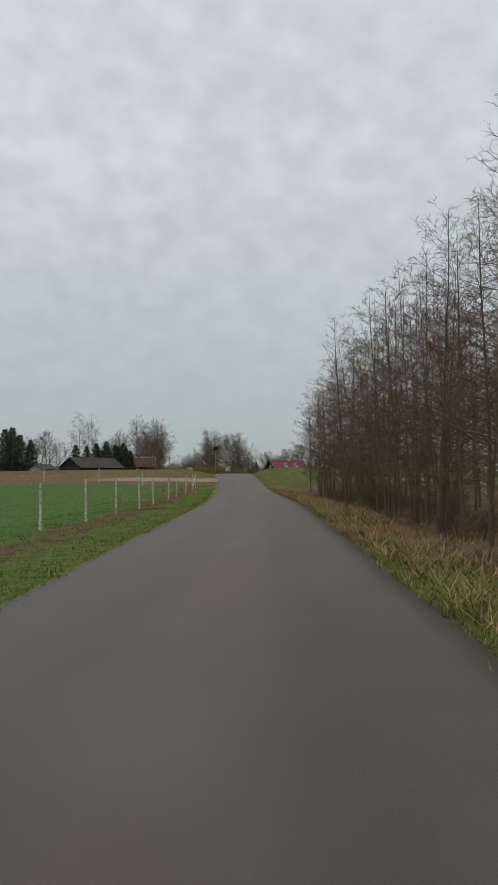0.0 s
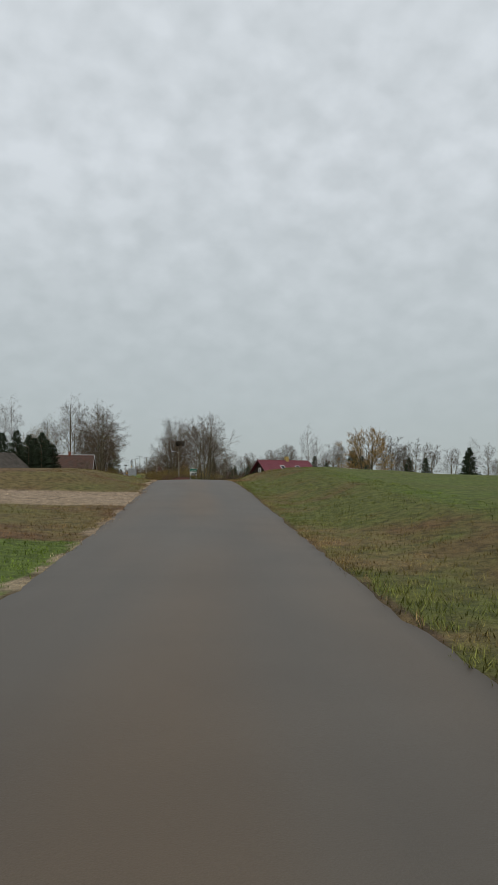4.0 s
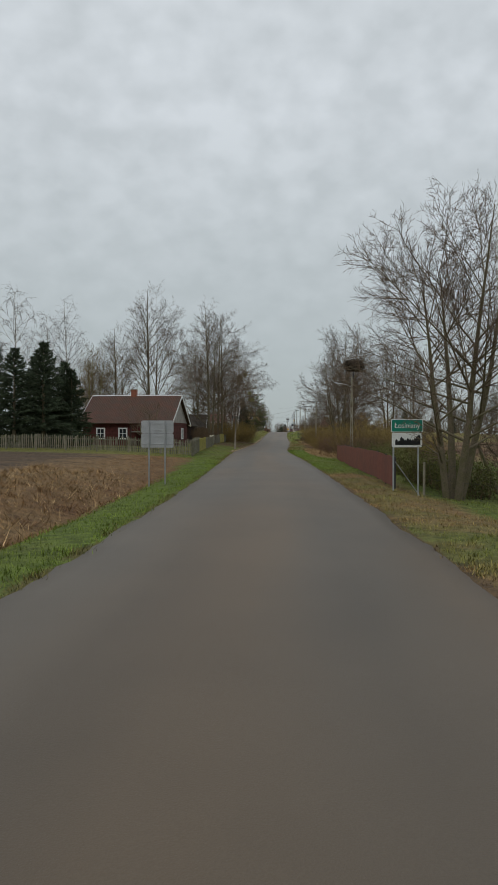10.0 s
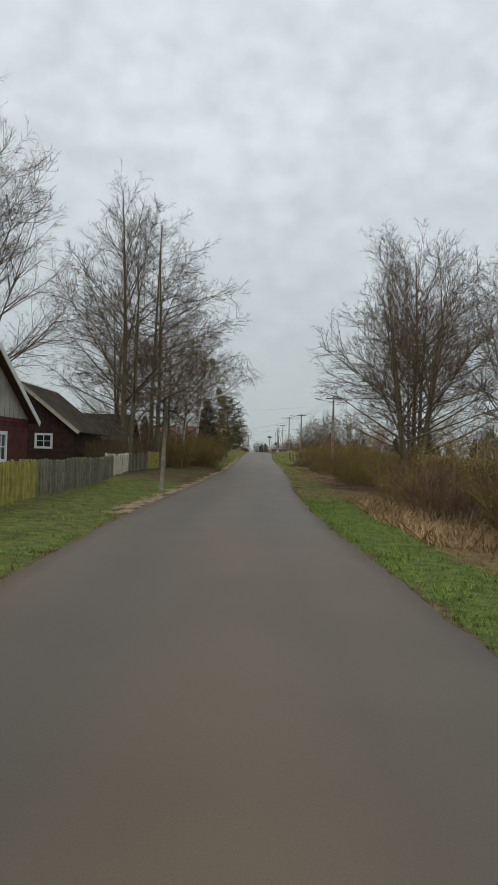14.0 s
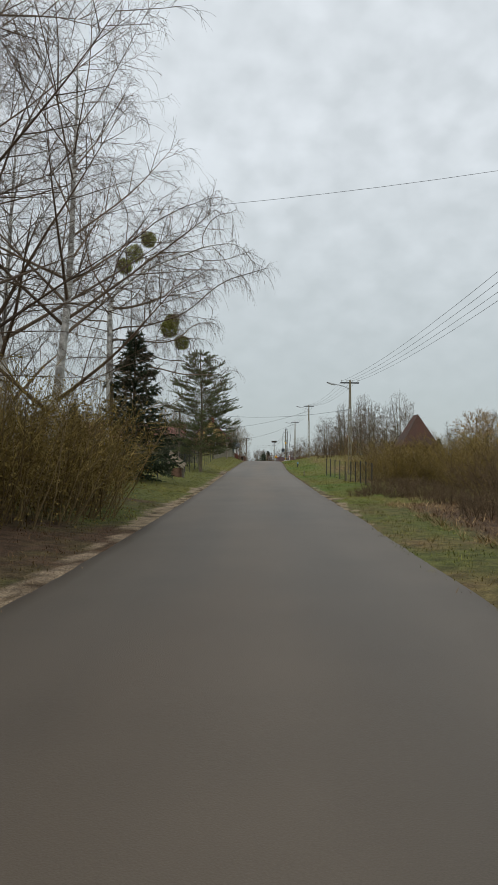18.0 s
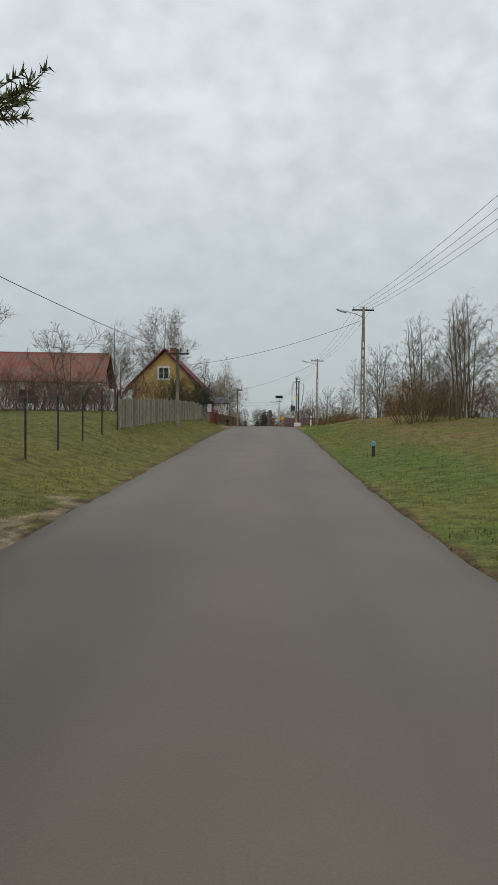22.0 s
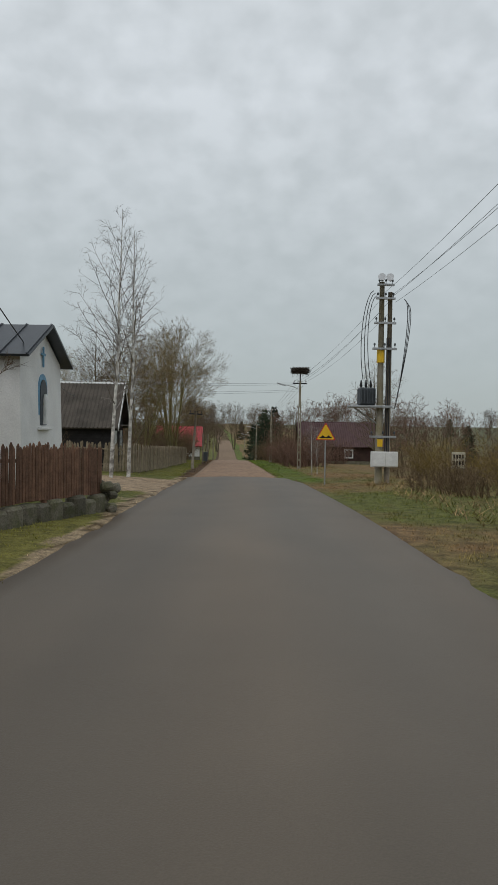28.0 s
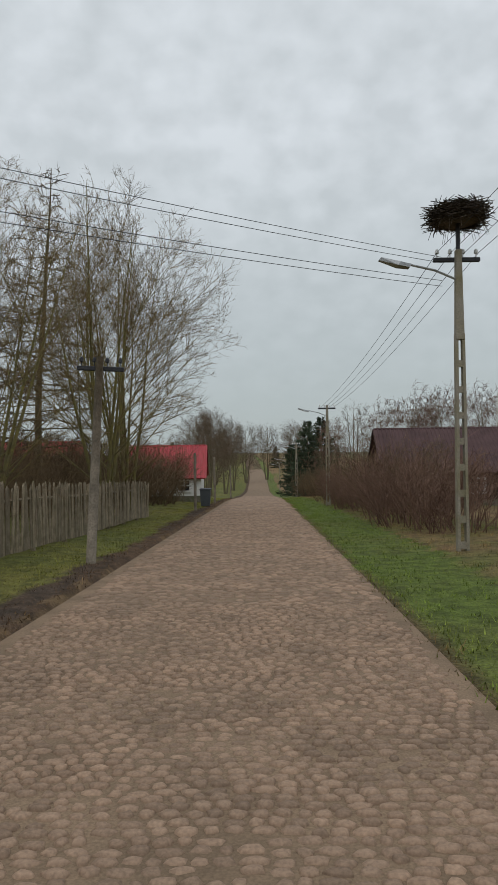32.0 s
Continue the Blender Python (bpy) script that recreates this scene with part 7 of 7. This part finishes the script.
for x, y, s in ((53.0, 340.0, 0.75), (55.5, 337.0, 0.85), (58.0, 342.0, 0.82), (61.0, 338.0, 0.9), (51.5, 346.0, 0.66), (64.0, 344.0, 0.9), (56.0, 347.0, 0.7)):
    plant("ash", x, y, s)
for x, y, s in ((50.5, 316.0, 0.6), (52.5, 319.0, 0.62), (49.5, 321.0, 0.55), (55.0, 322.0, 0.62)):
    plant("ash", x, y, s)
plant("willow", 58.0, 300.0, 0.6, label="round bare-twigged roadside tree")
for x, y, s in ((56.0, 372.0, 0.8), (59.0, 376.0, 0.9), (62.0, 371.0, 0.85), (66.0, 380.0, 0.9), (53.5, 366.0, 0.7)):
    plant("birch_a", x, y, s * 0.8)
plant("willow", 58.5, 362.0, 0.75, label="crooked bare tree with olive twigs")
for x, y, s in ((52.6, 378.0, 0.55), (56.0, 385.0, 0.6), (60.0, 390.0, 0.6), (63.0, 388.0, 0.7)):
    plant("ash", x, y, s)
plant("birch_slim", 39.2, 399.4, 1.12, label="slim white birch in front of the dark house")
plant("birch_slim", 39.9, 400.0, 1.05, turn=2.0, label="slim white birch in front of the dark house")
plant("ash", 33.0, 398.0, 0.8)
plant("larch", 35.1, 438.0, 1.12)
for x, y, s, k in ((38.2, 423.0, 0.74, "poplar"), (40.2, 429.0, 0.86, "poplar"), (39.6, 436.5, 0.95, "poplar"), (34.6, 424.0, 0.7, "lime_a"), (31.5, 428.0, 0.66, "poplar"), (33.5, 418.0, 0.6, "apple")):
    plant(k, x, y, s, tall=0.93)
plant("apple", 37.4, 417.5, 1.0)
plant("birch_slim", 49.5, 408.4, 0.3, label="thin white birch sapling in the verge")
plant("birch_slim", 49.9, 409.0, 0.26, label="thin white birch sapling in the verge")
for x, y, s in ((51.6, 478.0, 1.0), (53.5, 482.0, 1.1), (50.6, 490.0, 0.8)):
    plant("spruce", x, y, s)
plant("ash", 57.0, 424.0, 0.86)
for x, y, s, k in ((55.5, 470.0, 0.85, "ash"), (52.5, 462.0, 0.7, "alder_far"), (54.5, 458.0, 0.75, "alder_far"), (57.0, 456.5, 0.8, "alder_far"), (60.0, 457.0, 0.85, "alder_far"), (63.0, 455.0, 0.85, "alder_far"), (66.0, 452.0, 0.9, "alder_far"), (65.5, 444.0, 0.65, "alder_far"), (68.0, 438.0, 0.7, "alder_far"),
                   (62.5, 436.0, 0.55, "alder_far"), (65.0, 430.0, 0.6, "alder_far"), (61.5, 428.0, 0.5, "alder_far"), (53.0, 475.0, 0.6, "alder_far"), (58.0, 476.0, 0.7, "alder_far"), (70.0, 446.0, 0.8, "alder_far"), (52.0, 452.0, 0.35, "alder_far")):
    plant(k, x, y, s, label="reddish-brown leafless tree behind the old house" if k != "ash" else "")
wood = random.Random(17)
for i in range(40):
    x, y = wood.uniform(67, 96), wood.uniform(398, 462)
    plant(wood.choice(("alder_far", "alder_far", "alder_far")), x, y, wood.uniform(0.5, 0.78), group="alders below the village", label="reddish-brown leafless alder in the hollow")
for i in range(24):
    x, y = wood.uniform(52.5, 76), wood.uniform(454, 474)
    plant(wood.choice(("alder_far", "alder_far", "alder_far")), x, y, wood.uniform(0.72, 1.0), group="alders behind the old house", label="reddish-brown leafless alder behind the old house")
for x, y, s in ((70.0, 415.0, 0.9), (73.0, 418.0, 1.0), (78.0, 412.0, 0.9), (82.0, 420.0, 1.0)):
    plant("spruce", x, y, s)
for x, y, s in ((37.5, 440.0, 1.3), (38.8, 443.5, 1.25), (36.0, 444.0, 1.4), (39.0, 447.0, 1.2), (34.0, 442.0, 1.4), (37.0, 449.5, 1.3), (32.0, 446.0, 1.5), (29.5, 444.0, 1.5), (30.0, 450.0, 1.4), (38.9, 446.6, 1.3), (38.9, 450.4, 1.4), (38.6, 438.0, 1.2), (34.6, 436.0, 1.5), (32.6, 438.6, 1.55), (36.4, 435.0, 1.35)):
    plant("bush_brown", x, y, s)
plant("apple", 54.8, 441.5, 0.8)
plant("bush_red", 56.0, 440.5, 1.2)
for x, y, s in ((41.0, 486.0, 0.7), (39.5, 500.0, 0.8), (41.5, 515.0, 0.8), (38.0, 530.0, 0.9), (42.0, 545, 0.9), (53.0, 520.0, 0.8), (55.0, 540.0, 0.9), (44.5, 575.0, 1.0), (50.0, 590.0, 1.0), (40.5, 470.0, 0.55)):
    plant("lime_b", x, y, s)

# mistletoe in the birches
for x, y, z, r in ((31.6, 272.0, 10.7, 0.45), (32.0, 277.0, 10.9, 0.42), (31.4, 277.5, 12.2, 0.42), (29.5, 275.0, 15.3, 0.5), (30.4, 273.5, 15.6, 0.4), (29.3, 272.5, 13.9, 0.4)):
    m = Shape()
    k = random.Random(int(z * 10))
    for _ in range(1900):
        d = around(k, Vector((0, 0, 1)), math.acos(k.uniform(-1, 1)))
        p = d * r * k.uniform(0.35, 1.0) ** 0.6
        w = around(k, d, k.uniform(0.2, 1.3))
        e = w.orthogonal().normalized() * 0.014
        m.add([p - e, p + e, p + w * 0.065 + e * 0.6, p + w * 0.065 - e * 0.6], [(0, 1, 2, 3)])
        if k.random() < 0.06:
            m.tube([(0, 0, 0), p], 0.006, 3, False)
    single("mistletoe", m, MISTLE, "round green mistletoe ball in a bare birch", "mistletoe", Matrix.Translation((x, y, z)), group="mistletoe balls")

# shrubs and brambles
rng = random.Random(99)
for i in range(17):
    y = 229 + i * 2.2
    plant(rng.choice(("bush_brown", "bush_olive", "bush_olive")) if y > 241 else "bush_brown", (26.9 + (y - 241) * 0.06 if y > 241 else 24.6) + rng.uniform(-0.8, 0.3), y, rng.uniform(0.75, 1.0))
for i in range(34):
    y = 203 + i * 2.4
    x = xc(y) + rng.uniform(6.8, 10.5)
    plant(rng.choice(("bush_brown", "bush_olive", "bush_red")) if y < 240 else rng.choice(("bush_olive", "bush_olive", "bush_brown")), x + (1.5 if 250 < y < 268 else 0), y, rng.uniform(0.65, 0.95))
for x, y, s in ((29.0, 252.5, 1.1), (29.9, 255.0, 1.0), (28.6, 257.0, 1.0), (27.4, 253.5, 1.1), (30.0, 257.5, 0.7), (43.6, 273.5, 0.8), (44.6, 274.5, 0.75), (46.8, 275.0, 0.9), (48.0, 272.0, 0.95), (49.5, 276.0, 1.0)):
    plant("bush_olive", x, y, s)
for i in range(8):
    y = 252 + i * 2.3
    plant("bramble", xc(y) + rng.uniform(5.6, 7.2), y, rng.uniform(0.6, 0.9))
for i in range(12):
    y = 163.5 + i * 2.5
    plant("hedge", 36.6 + (y - 163) * 0.055 + rng.uniform(0.3, 1.6), y, rng.uniform(0.75, 1.05))
for i in range(14):
    plant(rng.choice(("bush_brown", "bush_olive", "bush_brown")), 38.6 + rng.uniform(0, 9), 197 + rng.uniform(0, 14), rng.uniform(0.7, 1.3))
for i in range(26):
    y = 359 + i * 1.7
    plant(rng.choice(("bush_brown", "bush_olive", "bush_red")), xc(y) + rng.uniform(8.0, 13.0), y, rng.uniform(0.5, 0.85))
for i in range(10):
    plant("bramble", 51.5 + rng.uniform(0, 4), 372 + i * 2.2, rng.uniform(0.8, 1.2))
for i in range(18):
    y = 424 + i * 3
    plant(rng.choice(("bush_red", "bush_red", "bush_brown")), 51.0 + rng.uniform(0, 3.0), y, rng.uniform(0.7, 1.15))
for i in range(12):
    plant("bush_brown", 33 + rng.uniform(0, 6.5), 413 + i * 2.2, rng.uniform(0.8, 1.3))
for x, y in ((44, 322), (47, 300), (50, 305), (47, 325), (51, 327), (48, 334), (51, 310)):
    plant("bush_brown", x + 4, y, 0.9)
for i in range(9):
    plant("bush_red", 23 + i * 1.1, 312 + i * 2.0, 0.9)
for i in range(10):
    plant("bush_brown", 37.5 - i * 0.2, 388 + i * 1.3 if i < 2 else 404 + i * 1.0, 0.7)

# far woods along the skyline
far = random.Random(123)
for i in range(150):
    side = far.choice((-1, 1))
    if i < 60:
        x, y = far.uniform(-150, -25), far.uniform(215, 300)
    elif i < 110:
        x, y = far.uniform(85, 210), far.uniform(230, 420)
    else:
        x, y = far.uniform(-60, 160), far.uniform(560, 700)
        if abs(x - 47) < 6:
            continue
    plant(far.choice(("far_round", "far_round", "far_spire", "far_spire", "far_birch", "spruce")), x, y, far.uniform(0.7, 1.1), group="trees on the skyline", z=ground(x, y) - 0.2)
for i in range(60):
    x, y = far.uniform(74, 118), far.uniform(300, 520)
    plant(far.choice(("far_spire", "far_birch", "far_round", "spruce", "bush_brown")), x, y, far.uniform(0.7, 1.0), group="trees behind the meadows")


# ---- grass ----
def sward(name, label, rows, blades, long, seed, wide=0.0085):
    """Tufts of blades; rows: (y0, y1, nearest, farthest from the road's line, tufts)."""
    rng = np.random.default_rng(seed)
    verts, cols = [], []
    for y0, y1, d0, d1, count, ht in rows:
        for _ in range(count):
            y = rng.uniform(y0, y1)
            d = d0 + (d1 - d0) * rng.random() ** 1.8
            x = xc(y) + d
            if abs(d) < 3.25 and 225 < y < 404 and rng.random() < 0.8:
                continue
            g = ground(x, y) - 0.01
            c = cover_at(x, y)
            k = rng.uniform(1.1, 2.0)
            tuft = 0.5 * noise.noise((x * 0.8, y * 0.8, 21)) + 0.6 * noise.noise((x * 2.1, y * 2.1, 23))
            if tuft < -0.28 and not long:
                continue
            if (c[0] > 0.27 or (abs(d) < 3.0 and c[1] < 0.1)) and not long and rng.random() < 0.75:
                continue
            if long and rng.random() < 0.6:
                c = (0.27, 0.185, 0.095)
            for b in range(blades):
                a = rng.uniform(0, 6.283)
                h = ht * rng.uniform(0.35, 1.1) * (1.15 + 1.5 * max(-0.3, tuft))
                lean = rng.uniform(0.5, 1.5) if long else rng.uniform(0.35, 1.2)
                lx, ly = math.cos(a) * h * lean, math.sin(a) * h * lean
                h *= 0.62 if long else 1.0
                bx, by = x + rng.normal(0, 0.09), y + rng.normal(0, 0.09)
                w = wide * rng.uniform(0.6, 1.3)
                ex, ey = -math.sin(a) * w, math.cos(a) * w
                verts += [(bx - ex, by - ey, g), (bx + ex, by + ey, g), (bx + lx, by + ly, g + h)]
                cols += [c[0] * k, c[1] * k, c[2] * k, 1.0] * 3
    me = bpy.data.meshes.new(name)
    me.from_pydata(verts, [], [(i, i + 1, i + 2) for i in range(0, len(verts), 3)])
    me.materials.append(BLADE)
    me.color_attributes.new("cover", "FLOAT_COLOR", "POINT").data.foreach_set("color", cols)
    ob = new(name, me)
    return tagged(ob, label, "grass", kind="stuff")


def verge(y0, y1, side, per_m, ht=0.13, d1=9.0):
    n = int((y1 - y0) * per_m)
    return (y0, y1, side * (3.05 if side < 0 and y0 < 20 else 1.98 if side > 0 and y0 > 400 else 2.9 if side > 0 and y0 > 345 else 2.74), side * d1, int(n * 1.75), ht * 0.52)


sward("verge_grass", "short green and brown grass of the verges", [verge(-5, 70, -1, 120), verge(-5, 70, 1, 60, 0.2, 5), verge(70, 122, -1, 110), verge(70, 122, 1, 130, 0.13), verge(122, 186, -1, 120), verge(115, 168, 1, 130)], 4, False, 5)
sward("verge_grass", "short green grass along the village road", [verge(186, 262, -1, 90, 0.1), verge(168, 212, 1, 130, 0.12), verge(212, 265, 1, 90), verge(262, 350, -1, 100, 0.09, 8), verge(265, 350, 1, 120, 0.1, 10), verge(350, 404, -1, 80, 0.08, 7), verge(350, 404, 1, 110, 0.1, 8), verge(404, 470, -1, 80, 0.1, 5), verge(405.2, 470, 1, 110, 0.11, 8)], 4, False, 6)
sward("dry_grass_tussocks", "long pale dry grass beside the wood and ditch", [(-8, 62, 3.1, 5.2, 2200, 0.42), (-8, 62, 5.2, 14, 1500, 0.4), (118, 168, -10, -5.0, 3400, 0.36), (45, 75, -10, -5.5, 500, 0.3), (200, 214, 4.6, 8, 800, 0.5), (370, 402, 5, 9, 500, 0.35), (240, 262, 4.5, 8, 500, 0.3)], 6, True, 7, 0.011)


# ---- cobbles and the asphalt's end ----
bed = Shape()
ys = np.arange(402.6, 640, 1.0)
for y in ys:
    for d in (-2.55, -1.2, 0, 1.2, 2.1):
        bed.v.append((xc(y) + d, float(y), zr(y) - 0.019 - 0.012 * d * d / 3))
for i in range(len(ys) - 1):
    for j in range(4):
        bed.f.append((i * 5 + j, i * 5 + j + 1, i * 5 + 6 + j, i * 5 + 5 + j))
COB = single("cobbled_road", bed, JOINT, "old cobblestone road with sandy joints and worn crown", "road", kind="structure", smooth=True)


def stone_shape(seed):
    k = random.Random(seed)
    n = k.choice((5, 6, 7, 8))
    s = Shape()
    ang = [6.283 * (i + k.uniform(-0.28, 0.28)) / n for i in range(n)]
    prof = [k.uniform(0.82, 1.1) / max(abs(math.cos(g)), abs(math.sin(g))) ** 0.6 for g in ang]
    dx, dy = k.uniform(-0.05, 0.05), k.uniform(-0.05, 0.05)
    for q, z in ((1.0, 0.02), (0.9, 0.05), (0.55, 0.062)):
        for i in range(n):
            s.v.append((math.cos(ang[i]) * 0.46 * q * prof[i] + dx * (1 - q), math.sin(ang[i]) * 0.46 * q * prof[i] + dy * (1 - q), z))
    for r in (0, 1):
        for i in range(n):
            s.f.append((r * n + i, r * n + (i + 1) % n, r * n + n + (i + 1) % n, r * n + n + i))
    s.f.append(tuple(2 * n + i for i in range(n)))
    return s


variants = [stone_shape(i) for i in range(14)]
stone_meshes = [v.mesh("cobble", COBBLE, True) for v in variants]
rng = random.Random(31)
rest = Shape()
made = 0
y = 404.1
row = 0
while y < 500:
    step = 0.085 if y < 413 else 0.13 if y < 440 else 0.26
    d = -2.4 + rng.random() * step
    while d < 1.75 + 0.2 * noise.noise((y * 0.7, 4, 4)):
        w = step * rng.uniform(0.9, 1.9)
        yy = y + rng.uniform(-0.2, 0.2) * step + 0.06 * noise.noise((d * 0.9, y * 0.5, 2))
        lip = 404.2
        if yy > lip and rng.random() > 0.02:
            sink = 0.008 * noise.noise((d * 1.3, y * 1.3, 8))
            m = Matrix.Translation((xc(yy) + d + w / 2, yy, zr(yy) - 0.052 - 0.012 * d * d / 3 + sink + rng.uniform(-0.006, 0.005))) @ Matrix.Diagonal((w, step, 1, 1)) @ Matrix.Rotation(rng.uniform(-0.5, 0.5) + rng.choice((0, 1.571, 3.142)), 4, "Z") @ Matrix.Diagonal((rng.uniform(0.95, 1.12), rng.uniform(0.95, 1.12), 0.8, 1))
            k = rng.randrange(14)
            if made < 300 and y > 405.0:
                o = part("cobble", stone_meshes[k], None, COB)
                o.matrix_local = m
                made += 1
            else:
                rest.add([m @ Vector(v) for v in variants[k].v], variants[k].f)
        d += w
    y += step
    row += 1
tagged(part("cobbles", rest, COBBLE, COB, smooth=True), "worn reddish-grey cobblestones", kind="stuff")
